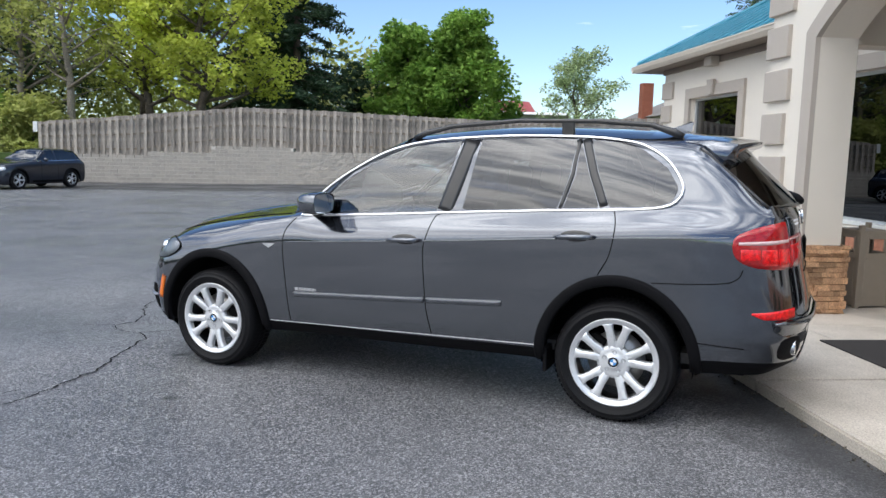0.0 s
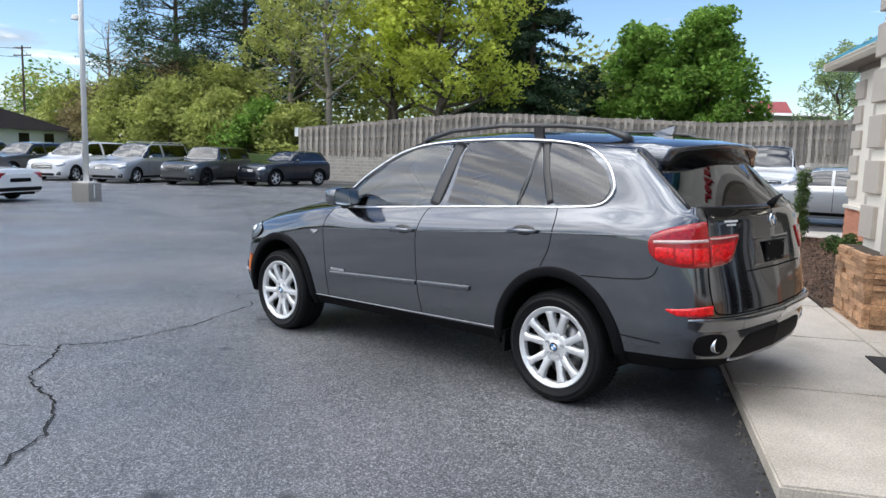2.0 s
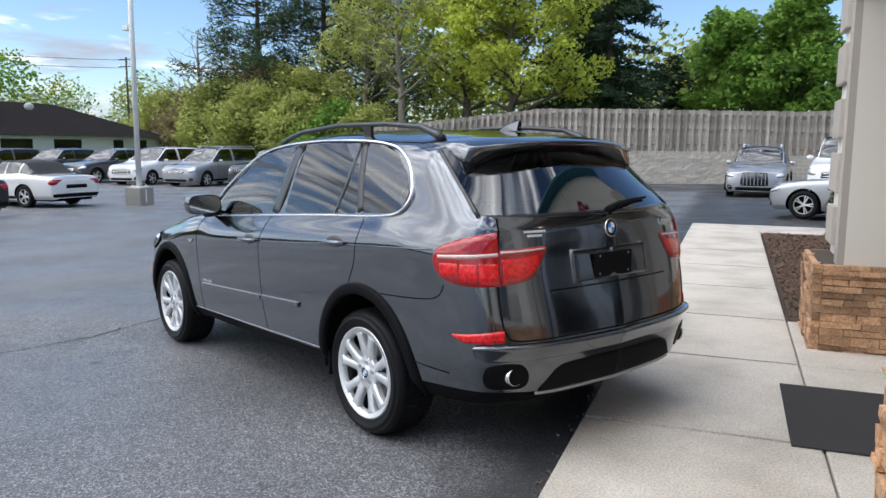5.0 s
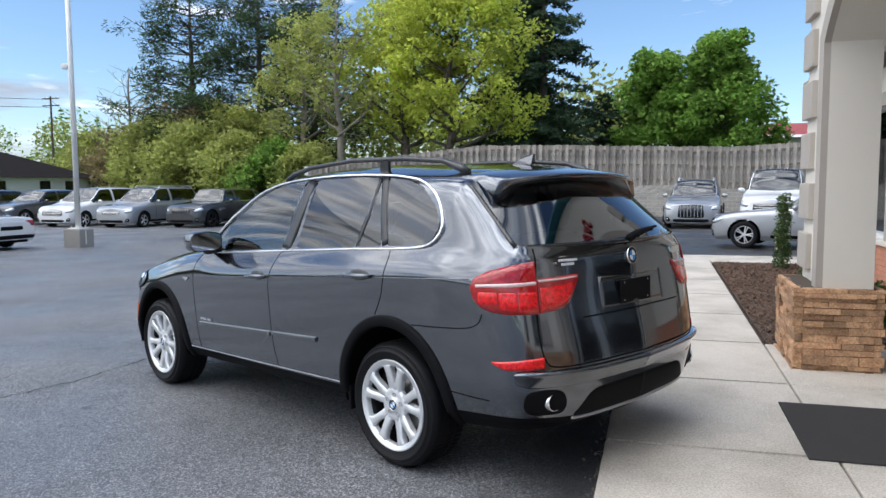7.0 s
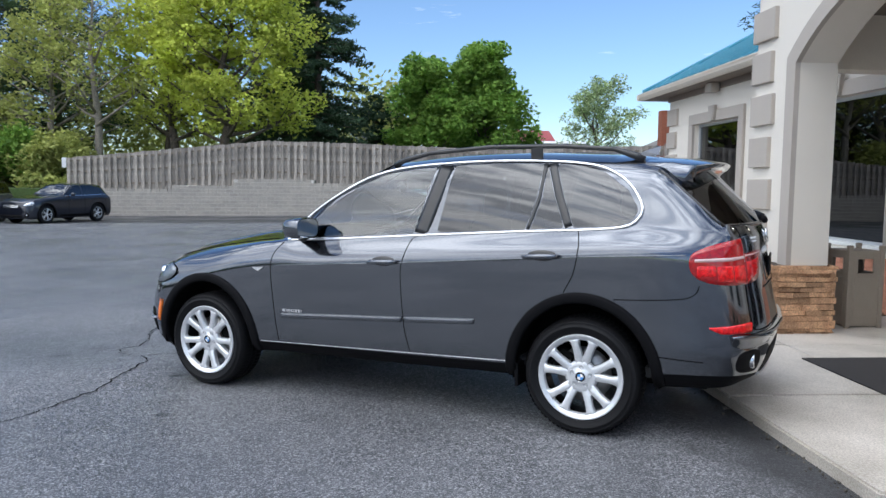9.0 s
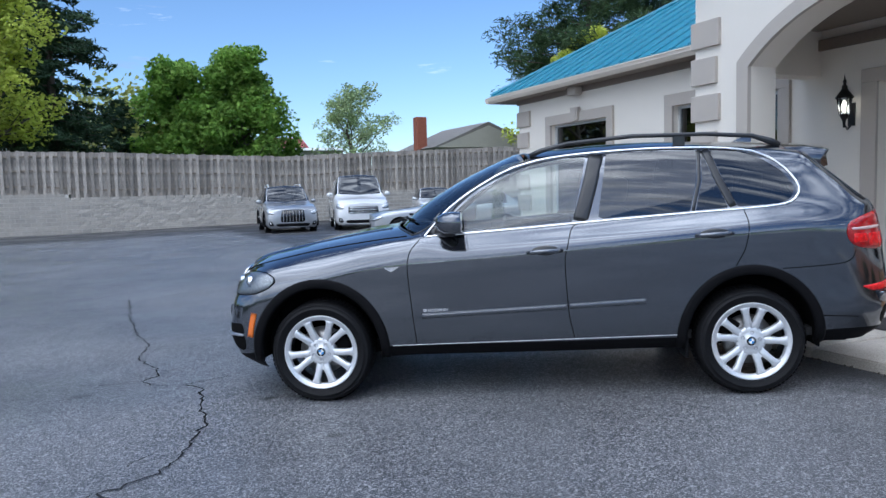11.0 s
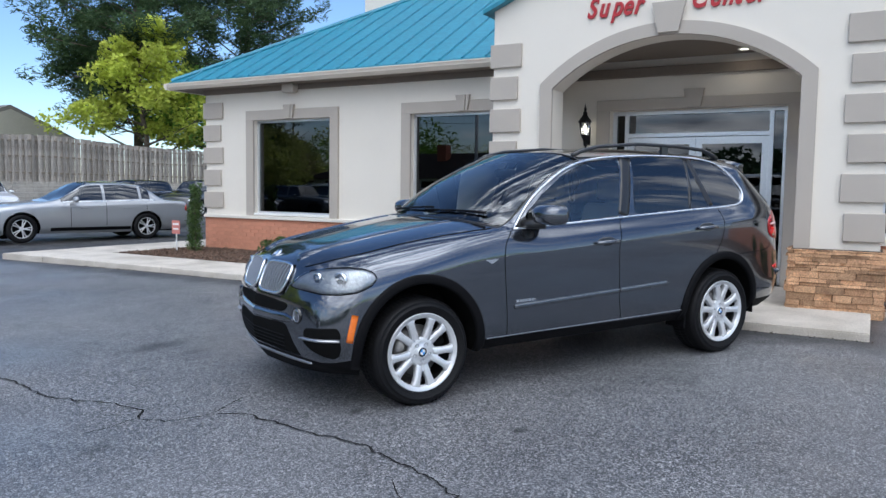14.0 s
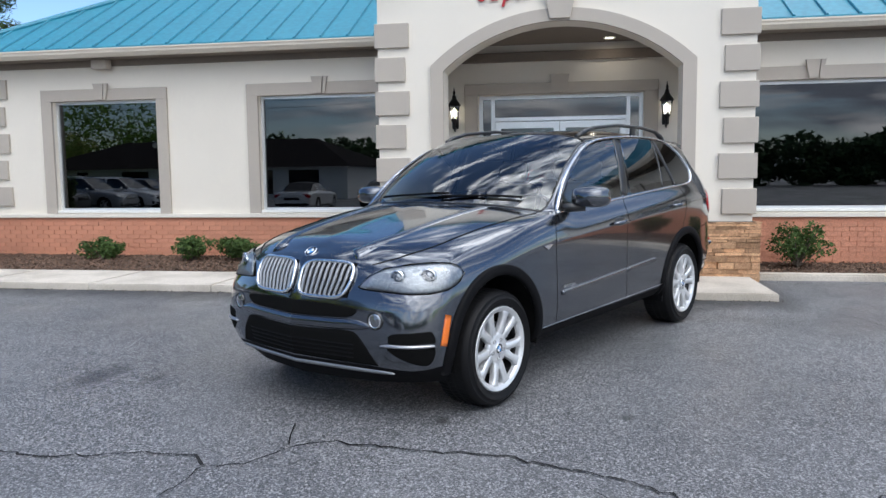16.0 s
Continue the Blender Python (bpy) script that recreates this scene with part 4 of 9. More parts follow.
def islands(bm):
    """The connected pieces of a mesh, each as a mesh of its own."""
    out, left = [], set(bm.faces)
    while left:
        todo, mine = [left.pop()], []
        while todo:
            f = todo.pop()
            mine.append(f)
            for ed in f.edges:
                for q in ed.link_faces:
                    if q in left:
                        left.remove(q)
                        todo.append(q)
        nb, vs = bmesh.new(), {}
        for f in mine:
            for v in f.verts:
                if v not in vs:
                    vs[v] = nb.verts.new(v.co)
            nb.faces.new([vs[v] for v in f.verts])
        out.append(nb)
    bm.free()
    return out


def span_curve(p, knots, samples):
    """A shape-keeping cubic through rows p at knots, read at samples."""
    p, t = np.asarray(p, float), np.asarray(knots, float)
    h = np.diff(t)[:, None]
    d = np.diff(p, axis=0) / h
    m = np.zeros_like(p)
    w1, w2 = 2 * h[1:] + h[:-1], h[1:] + 2 * h[:-1]
    same = d[1:] * d[:-1] > 0
    with np.errstate(divide="ignore", invalid="ignore"):
        m[1:-1] = np.where(same, (w1 + w2) / (w1 / d[:-1] + w2 / d[1:]), 0)
    m[0], m[-1] = d[0], d[-1]
    i = np.clip(np.searchsorted(t, samples, side="right") - 1, 0, len(t) - 2)
    f = ((samples - t[i]) / (t[i + 1] - t[i]))[:, None]
    hh = h[i]
    return (2 * f**3 - 3 * f**2 + 1) * p[i] + (f**3 - 2 * f**2 + f) * hh * m[i] + (-2 * f**3 + 3 * f**2) * p[i + 1] + (f**3 - f**2) * hh * m[i + 1]


def skin_point(g, sv, jmax, s, z):
    """The point of a lofted left half at the section s and the height z, and its outward normal."""
    top = float(sv[-1])

    def point(q, h):
        i = max(0, min(len(sv) - 2, int(np.searchsorted(sv, q * (1 - 1e-9), side="right")) - 1))
        f = (q - sv[i]) / (sv[i + 1] - sv[i])
        c = (g[i] * (1 - f) + g[i + 1] * f)[:jmax + 1]
        zz = np.maximum.accumulate(c[:, 2] + np.arange(len(c)) * 1e-6)
        return np.array([np.interp(h, zz, c[:, 0]), np.interp(h, zz, c[:, 1]), h])
    p = point(s, z)
    a, b = point(min(s + 0.06, top), z), point(max(s - 0.06, 0), z)
    n = np.cross(a - b, point(s, z + 0.012) - point(s, z - 0.012))
    if s < 0.05 or s > top - 0.05:
        n[1] = 0
    n = n / (np.linalg.norm(n) + 1e-9)
    if n @ (p - np.array([-1.4, 0, z])) < 0:
        n = -n
    return Vector(p), Vector(n)


def strip(bm, line, width, lift, where, side=1, deep=0.004, lo_w=None):
    """A flat moulding that follows the skin along a line."""
    P = [where(*q) for q in line]
    rows = []
    for i, (p, n) in enumerate(P):
        t = (P[min(i + 1, len(P) - 1)][0] - P[max(i - 1, 0)][0]).normalized()
        b = n.cross(t).normalized()
        w = width if not callable(width) else width(i / (len(P) - 1))
        cs = [p + b * w / 2 - n * deep, p + b * w / 2 + n * lift * 0.6, p + b * w * 0.3 + n * lift, p - b * w * 0.3 + n * lift, p - b * w / 2 + n * lift * 0.6, p - b * w / 2 - n * deep]
        rows.append([bm.verts.new((c.x, c.y * side, c.z)) for c in cs])
    for r, q in zip(rows, rows[1:]):
        for k in range(5):
            f = (r[k], r[k + 1], q[k + 1], q[k])
            bm.faces.new(f if side < 0 else f[::-1])
    for r in (rows[0], rows[-1]):
        bm.faces.new(r)
    return bm


def skin_patch(bm, rows, lift, side, cols=30, lines=8, deep=0.004, profile=None, at=None):
    """A plate that follows the skin: rows give section, lower and upper height."""
    r = np.array(rows, float)
    s = np.linspace(0, 1, cols)
    s = r[0, 0] + (r[-1, 0] - r[0, 0]) * (s * 0.4 + 0.6 * (1 - np.cos(math.pi * s)) / 2)
    lohi = span_curve(r[:, 1:], r[:, 0], s)
    grid = []
    for i in range(-1, cols + 1):
        k = max(0, min(cols - 1, i))
        col = []
        for j in range(-1, lines + 2):
            f = max(0, min(lines, j)) / lines
            p, n = (at or at_sz)(float(s[k]), float(lohi[k, 0] + (lohi[k, 1] - lohi[k, 0]) * f))
            out = i in (-1, cols) or j in (-1, lines + 1)
            up = -deep if out else lift * (profile(f) if profile else 1 - 0.35 * abs(2 * f - 1) ** 4)
            c = p + n * up
            col.append(bm.verts.new((c.x, c.y * side, c.z)))
        grid.append(col)
    for a, b in zip(grid, grid[1:]):
        for k in range(len(a) - 1):
            f = (a[k], b[k], b[k + 1], a[k + 1])
            bm.faces.new(f if side > 0 else f[::-1])
    return bm


def simple_wheel(parent, x, y, r, rim, dark=False, width=0.21, spokes=5):
    """A wheel at (x, y): tyre and spoked rim. y < 0 is the left side."""
    s = -1 if y < 0 else 1
    turn = Matrix.Translation((x, y, r)) @ Matrix.Rotation(radians(90) * -s, 4, "X")
    w = part("wheel", lathe(bmesh.new(), [(rim * 0.9, -0.06), (rim * 0.97, 0.02)], 24, turn), CM["under"], parent, smooth=True)
    part("tyre", lathe(bmesh.new(), [(rim, -width / 2), (r * 0.93, -width / 2), (r, -width / 2 + 0.03), (r, width / 2 - 0.03), (r * 0.95, width / 2), (rim * 1.01, width / 2), (rim, width / 2 - 0.02)], 28, turn), CM["tyre"], w, smooth=True)
    bm = bmesh.new()
    lathe(bm, [(rim * 0.93, width / 2 - 0.03), (rim * 0.96, width / 2 - 0.004), (rim * 1.0, width / 2 - 0.006)], 28)
    lathe(bm, [(0.001, width / 2 - 0.012), (rim * 0.2, width / 2 - 0.014), (rim * 0.24, width / 2 - 0.04)], 16)
    for k in range(spokes):
        for d in (-0.16, 0.16):
            a = 2 * math.pi * k / spokes
            p0 = Vector((math.cos(a + d * 0.6), math.sin(a + d * 0.6), 0)) * rim * 0.2
            p1 = Vector((math.cos(a + d), math.sin(a + d), 0)) * rim * 0.95
            tube(bm, [(p0.x, p0.y, width / 2 - 0.03), (p1.x, p1.y, width / 2 - 0.022)], rim * 0.065, 5)
    bmesh.ops.transform(bm, matrix=turn, verts=bm.verts[:])
    part("rim", bm, CM["alloy_dark_shaded" if dark else "alloy"], w)
    part("brake", lathe(bmesh.new(), [(0.001, 0.0), (rim * 0.9, 0.0)], 20, turn), CM["under"], w)
    return w


def car(label, category, m, color, length, width, height, wb, fo, hood, belt, cowl, roof_f, roof_r, tail, deck, r=0.33, metal=0.5,
        dark_rims=False, rails=False, grille="plain", glass_front=None, van=False, open_top=False, group="parked cars", clad=False):
    """A parked car. Forward is -x, the rear axle at x = 0. cowl, roof_f, roof_r, tail: where the windscreen starts, the roof starts and ends
    and the rear window ends; deck: height of the boot or the tailgate's sill."""
    e = thing("car", label, category, group, m)
    body_paint = paint(color[0], color[1], metal)
    w = width / 2
    f, b = -wb - fo, length - wb - fo
    rh = height
    st = []

    def row(x, pts, xs=None):
        st.append([((xs[i] if xs else x), -y, z) for i, (y, z) in enumerate(pts)])

    # front face and bonnet
    row(f, [(0, 0.22), (0, 0.3), (0, 0.46), (0, 0.6), (0, hood * 0.78), (0, hood * 0.84), (0, hood * 0.86)])
    row(f + 0.03, [(w * 0.58, 0.22), (w * 0.63, 0.3), (w * 0.66, 0.46), (w * 0.65, 0.6), (w * 0.6, hood * 0.79), (w * 0.38, hood * 0.85), (0, hood * 0.87)], [f + 0.07, f + 0.04, f + 0.03, f + 0.035, f + 0.07, f + 0.08, f + 0.05])
    row(f + 0.13, [(w * 0.8, 0.2), (w * 0.86, 0.3), (w * 0.89, 0.48), (w * 0.88, 0.63), (w * 0.8, hood * 0.83), (w * 0.45, hood * 0.885), (0, hood * 0.9)], [f + 0.17, f + 0.13, f + 0.12, f + 0.13, f + 0.19, f + 0.2, f + 0.17])
    row(f + 0.36, [(w * 0.86, 0.19), (w * 0.955, 0.32), (w * 0.97, 0.5), (w * 0.965, 0.68), (w * 0.87, hood * 0.9), (w * 0.5, hood * 0.94), (0, hood * 0.955)])
    row(-wb, [(w * 0.88, 0.19), (w * 0.99, 0.34), (w, 0.54), (w * 0.985, belt * 0.82), (w * 0.88, hood * 0.985), (w * 0.52, hood), (0, hood * 1.01)])
    row(cowl, [(w * 0.88, 0.2), (w * 0.97, 0.34), (w * 0.995, 0.56), (w * 0.985, belt * 0.86), (w * 0.91, belt), (w * 0.78, belt + 0.06), (0, hood * 1.06)])
    mid = (cowl + roof_f) / 2
    row(mid, [(w * 0.88, 0.2), (w * 0.97, 0.34), (w * 0.995, 0.56), (w * 0.985, belt * 0.87), (w * 0.92, belt + 0.01), (w * 0.76, (belt + rh) / 2), (0, (belt + rh) / 2 + 0.06)])
    row(roof_f, [(w * 0.88, 0.2), (w * 0.97, 0.34), (w * 0.995, 0.56), (w * 0.985, belt * 0.87), (w * 0.92, belt + 0.015), (w * 0.68, rh - 0.085), (0, rh - 0.025)])
    row((roof_f + roof_r) / 2, [(w * 0.88, 0.2), (w * 0.97, 0.34), (w * 0.995, 0.56), (w * 0.985, belt * 0.88), (w * 0.93, belt + 0.03), (w * 0.67, rh - 0.06), (0, rh)])
    row(roof_r, [(w * 0.88, 0.21), (w * 0.97, 0.35), (w * 0.995, 0.58), (w * 0.985, belt * 0.9), (w * 0.92, belt + 0.05), (w * 0.64, rh - 0.1), (0, rh - 0.045)])
    row(tail, [(w * 0.86, 0.24), (w * 0.95, 0.37), (w * 0.975, 0.6), (w * 0.96, deck * 0.88), (w * 0.88, deck * 0.97), (w * 0.62, deck), (0, deck + 0.015)])
    row(max(b - 0.05, tail + 0.02), [(w * 0.8, 0.26), (w * 0.9, 0.38), (w * 0.92, 0.6), (w * 0.9, deck * 0.82), (w * 0.8, deck * 0.93), (w * 0.52, deck * 0.965), (0, deck * 0.975)])
    row(b, [(w * 0.6, 0.3), (w * 0.74, 0.4), (w * 0.78, 0.56), (w * 0.74, deck * 0.72), (w * 0.68, deck * 0.8), (w * 0.4, deck * 0.83), (0, deck * 0.84)])
    row(b + 0.02, [(0, 0.3), (0, 0.4), (0, 0.56), (0, deck * 0.73), (0, deck * 0.81), (0, deck * 0.84), (0, deck * 0.85)])
    nu, nv = 10, 8
    g = loft_grid(st, nu, nv)
    arch_r = r * 1.17

    def kind(i, j):
        s, v = (i + 0.5) / nu, (j + 0.5) / nv
        q = (g[i, j] + g[i + 1, j + 1]) / 2
        if v < 3.4 and abs(q[1]) > w * 0.5:
            for ax in (0.0, -wb):
                if math.hypot(q[0] - ax, q[2] - r) < arch_r:
                    return "arch"
        if open_top and v > 4.86 and 6.95 < s < 9.97:
            return "top"
        if v > 5 and 5.05 < s < 7:
            return "screen"
        if 5.15 < s < (9.35 if tail - roof_r > 0.6 else 9.9) and 4.12 < v < 4.86:
            if any(abs(s - p) < 0.09 for p in ((7.55, 8.95) if not van else (7.3,))) or (van and s > 7.4):
                return "body"
            return "side"
        if 9.05 < s < 9.95 and v > 5 and not van:
            return "rear"
        return "body"

    cls = [[kind(i, j) for j in range(g.shape[1] - 1)] for i in range(g.shape[0] - 1)]
    kind = lambda i, j: cls[i][j]
    # round off the arches
    for i in range(1, g.shape[0] - 1):
        for j in range(1, g.shape[1] - 1):
            around = {cls[i - 1][j - 1], cls[i - 1][j], cls[i][j - 1], cls[i][j]}
            if "arch" in around and len(around) > 1:
                ax = 0.0 if g[i, j][0] > -wb / 2 else -wb
                d = math.hypot(g[i, j][0] - ax, g[i, j][2] - r) or 1
                g[i, j][0] = ax + (g[i, j][0] - ax) * arch_r / d
                g[i, j][2] = r + (g[i, j][2] - r) * arch_r / d
    sv = np.arange(g.shape[0]) / nu
    at = lambda s, z: skin_point(g, sv, 5 * nv - 2, s, z)

    def plate(name, rows, lift, material, side=0, label="", parent=None):
        bm = bmesh.new()
        for q in ((1, -1) if side == 0 else (side,)):
            skin_patch(bm, rows, lift, q, cols=10, lines=2, deep=0.003, at=at)
        bmesh.ops.remove_doubles(bm, verts=bm.verts[:], dist=0.0004)
        return part(name, bm, material, parent or e, label, True)

    part("body", grid_faces(bmesh.new(), g, lambda i, j: kind(i, j) == "body"), body_paint, e, smooth=True)
    if open_top:
        part("fabric_top", grid_faces(bmesh.new(), g, lambda i, j: kind(i, j) == "top"), CM["cabin"], e, "black fabric top", smooth=True)
    gl = glass_front or CM["dark_glass"]
    for nm, key in (("windscreen", "screen"), ("side_window", "side"), ("rear_window", "rear")):
        bm = grid_faces(bmesh.new(), g, lambda i, j: kind(i, j) == key)
        for piece in islands(bm):
            part(nm, piece, gl, e, smooth=True)
    # inner shell so that one cannot look through
    part("cabin", boxes((roof_f - 0.4, tail - 0.1, -w * 0.6, w * 0.6, 0.3, belt)), CM["cabin"], e)
    part("underbody", boxes((f + 0.25, b - 0.2, -w * 0.78, w * 0.78, 0.2, 0.55)), CM["under"], e)
    for ax in (0.0, -wb):
        for s in (-1, 1):
            simple_wheel(e, ax, s * (w - 0.13), r, r * 0.66, dark_rims)
            if clad:
                bm = bmesh.new()
                tube(bm, [(ax + math.cos(a) * r * 1.16, s * w * 0.985, r + math.sin(a) * r * 1.16) for a in np.linspace(-0.3, math.pi + 0.3, 14).tolist()], 0.035, 6)
                part("arch_trim", bm, CM["plastic"], e)
    for s in (-1, 1):
        h0, h1 = hood * 0.66, hood * 0.8
        lamp = plate("headlight", [(1.15, h0 + 0.02, h0 + 0.05), (1.3, h0 + 0.01, h0 + 0.085), (1.9, h0 + 0.015, h1), (2.5, h0 + 0.04, h1 + 0.035), (2.85, h0 + 0.08, h1 + 0.03), (2.95, h0 + 0.1, h1 + 0.0)], 0.012, CM["lamp_clear"], s)
        plate("lamp_surround", [(1.2, h0 - 0.004, h0 + 0.012), (1.9, h0 + 0.002, h0 + 0.02), (2.6, h0 + 0.04, h0 + 0.052)], 0.016, CM["gloss_black"], s, "", lamp)
        plate("tail_light", [(10.75, deck * 0.75, deck * 0.82), (10.9, deck * 0.7, deck * 0.86), (11.5, deck * 0.7, deck * 0.87), (12.0, deck * 0.72, deck * 0.8)], 0.012, CM["tail_red"], s)
        fog = plate("side_intake", [(1.25, 0.3, 0.34), (1.4, 0.28, 0.42), (1.85, 0.28, 0.43), (2.0, 0.32, 0.36)], 0.006, CM["plastic"], s, "black side intake")
        plate("fog_lamp", [(1.5, 0.34, 0.37), (1.58, 0.33, 0.385), (1.7, 0.335, 0.38)], 0.012, CM["lamp_clear"], s, "", fog)
        for q in (5.75, 7.6, 9.15) if not van else (5.75, 7.35):
            bm = bmesh.new()
            line = [(q, 0.36 + (belt - 0.36) * n / 8) for n in range(9)]
            if min(abs(at(q, z)[0].x - ax) for z in (0.4,) for ax in (0.0, -wb)) < arch_r:
                line = [p for p in line if p[1] > r + arch_r * 0.9]
            strip(bm, line, 0.012, 0.002, at, s)
            part("door_gap", bm, CM["under"], e)
        if not van:
            bm = bmesh.new()
            strip(bm, [(5.3 + 0.1 * n, float(np.interp(5.3 + 0.1 * n, [5, 7, 8, 9, 10], [belt + 0.012, belt + 0.022, belt + 0.036, belt + 0.056, belt + 0.05]))) for n in range(43)], 0.018, 0.004, at, s)
            part("window_trim", bm, CM["chrome"], e)
        bm = bmesh.new()
        strip(bm, [(4.75 + 0.1 * n, 0.3) for n in range(44) if arch_r * 0.98 < min(abs(at(4.75 + 0.1 * n, 0.3)[0].x), 9) and at(4.75 + 0.1 * n, 0.3)[0].x < -arch_r], 0.09, 0.006, at, s)
        part("sill", bm, CM["plastic"], e, "black sill")
        bm = bmesh.new()
        bmesh.ops.create_uvsphere(bm, u_segments=12, v_segments=8, radius=1, matrix=Matrix.Translation((cowl + 0.38, s * (w + 0.07), belt + 0.07)) @ Matrix.Diagonal((0.07, 0.11, 0.075, 1)))
        part("mirror", bm, body_paint, e, smooth=True)
        for hx in (-wb * 0.52, -wb * 0.17):
            part("door_handle", boxes((hx - 0.09, hx + 0.09, s * w * 0.985 - 0.02, s * w * 0.985 + 0.02, belt * 0.84, belt * 0.84 + 0.03), bevel=0.008), body_paint, e)
        if rails:
            bm = bmesh.new()
            tube(bm, [(roof_f + 0.1, s * w * 0.64, rh - 0.07), (roof_f + 0.2, s * w * 0.64, rh + 0.03), (roof_r - 0.15, s * w * 0.62, rh + 0.02), (roof_r, s * w * 0.61, rh - 0.08)], 0.018, 6)
            part("roof_rail", bm, CM["alloy"], e)
    # grille, lower intake, plate
    gw = {"tall": 0.4, "slot": 0.45, "plain": 0.42, "wide": 0.5}[grille] * w
    z0, z1 = {"tall": (0.4, hood * 0.82), "slot": (hood * 0.62, hood * 0.8), "plain": (hood * 0.6, hood * 0.72), "wide": (hood * 0.52, hood * 0.74)}[grille]
    ge = gw / (w * 0.65)
    gr = plate("grille", [(0, z0, z1), (ge * 0.7, z0, z1), (ge * 0.93, z0 + 0.01, z1 - 0.005), (ge, z0 + 0.05, z1 - 0.02)], 0.005, CM["gloss_black"], 0, "dark grille")
    if grille in ("tall", "slot"):
        for k in range(7):
            y = -gw * 0.88 + gw * 1.76 * k / 6
            p, n = at(abs(y) / (w * 0.65), (z0 + z1) / 2)
            part("grille_bar", boxes((p.x - 0.018, p.x + 0.01, y - 0.011, y + 0.011, z0 + 0.025, z1 - 0.02)), CM["chrome"], gr)
    else:
        for k in range(3):
            z = z0 + (z1 - z0) * (k + 0.5) / 3
            plate("grille_bar", [(0, z - 0.009, z + 0.009), (ge * 0.9, z - 0.009, z + 0.009)], 0.014, CM["chrome"], 0, "", gr)
    plate("intake", [(0, 0.25, 0.36), (0.7, 0.25, 0.36), (0.95, 0.27, 0.34)], 0.005, CM["plastic"], 0, "black lower intake")
    plate("rear_bumper_trim", [(11.2, 0.33, 0.42), (12, 0.32, 0.43), (13, 0.32, 0.44)], 0.006, CM["plastic"])
    plate("plate_holder", [(12.55, deck * 0.6, deck * 0.6 + 0.11), (13, deck * 0.6, deck * 0.6 + 0.11)], 0.008, CM["plastic"], 0, "plain plate holder")
    return e

# ---- retaining wall and fence ----
WALL_Y = 37.5


def wall_top(x):
    return 1.08 if x < -13.85 else 1.42 if x < -10.6 else 1.78 if x < -6.2 else 1.5 if x < 2.2 else 1.24 if x < 9 else 1.6


def fence_top(x):
    return float(np.interp(x, [-19.7, -8.9, -3.7, 1.6, 4.5, 10, 18.6, 24.5, 40], [2.72, 3.78, 3.7, 3.53, 3.47, 3.68, 4.0, 3.7, 3.6]))


def build_retaining_wall():
    e = thing("retaining_wall", "stepped retaining wall of buff split-face concrete blocks", "retaining wall", kind="structure")
    rnd = random.Random(5)
    shapes = []
    for k in range(5):
        bm = boxes((0, 0.425, 0, 0.2, 0, 0.175))
        bmesh.ops.subdivide_edges(bm, edges=[ed for ed in bm.edges if abs(ed.verts[0].co.x - ed.verts[1].co.x) > 0.1], cuts=1)
        for v in bm.verts:
            if v.co.y < 0.01:
                v.co.y -= rnd.uniform(0.0, 0.02)
        shapes.append(mesh_of("block", bm, M["block"]))
    core = bmesh.new()
    xs = [-19.6, -13.85, -10.6, -6.2, 2.2, 9, 40]
    for a, b in zip(xs, xs[1:]):
        box(core, a, b, WALL_Y + 0.012, WALL_Y + 0.6, -0.9, wall_top(a + 0.1) - 0.16)
    part("backing", core, M["block_gap"], e)
    count = 0
    far = bmesh.new()
    for row in range(12):
        z = -0.72 + row * 0.2
        x = -19.6 + (row % 2) * 0.225
        while x < 38:
            if z + 0.19 <= wall_top(x + 0.2) + 0.03 and z + 0.19 <= wall_top(x + 0.44) + 0.03 and z > ground_z(x, WALL_Y) - 0.2:
                if -6.2 < x < 3.5 and count < 300:
                    ob = new("block", shapes[rnd.randrange(5)])
                    ob.location = (x, WALL_Y, z)
                    ob.parent = e
                    count += 1
                else:
                    o = rnd.uniform(0, 0.012)
                    box(far, x, x + 0.425, WALL_Y - o, WALL_Y + 0.1, z, z + 0.175)
            x += 0.45
    tagged(part("block_course", far, M["block"], e), kind="stuff")


build_retaining_wall()


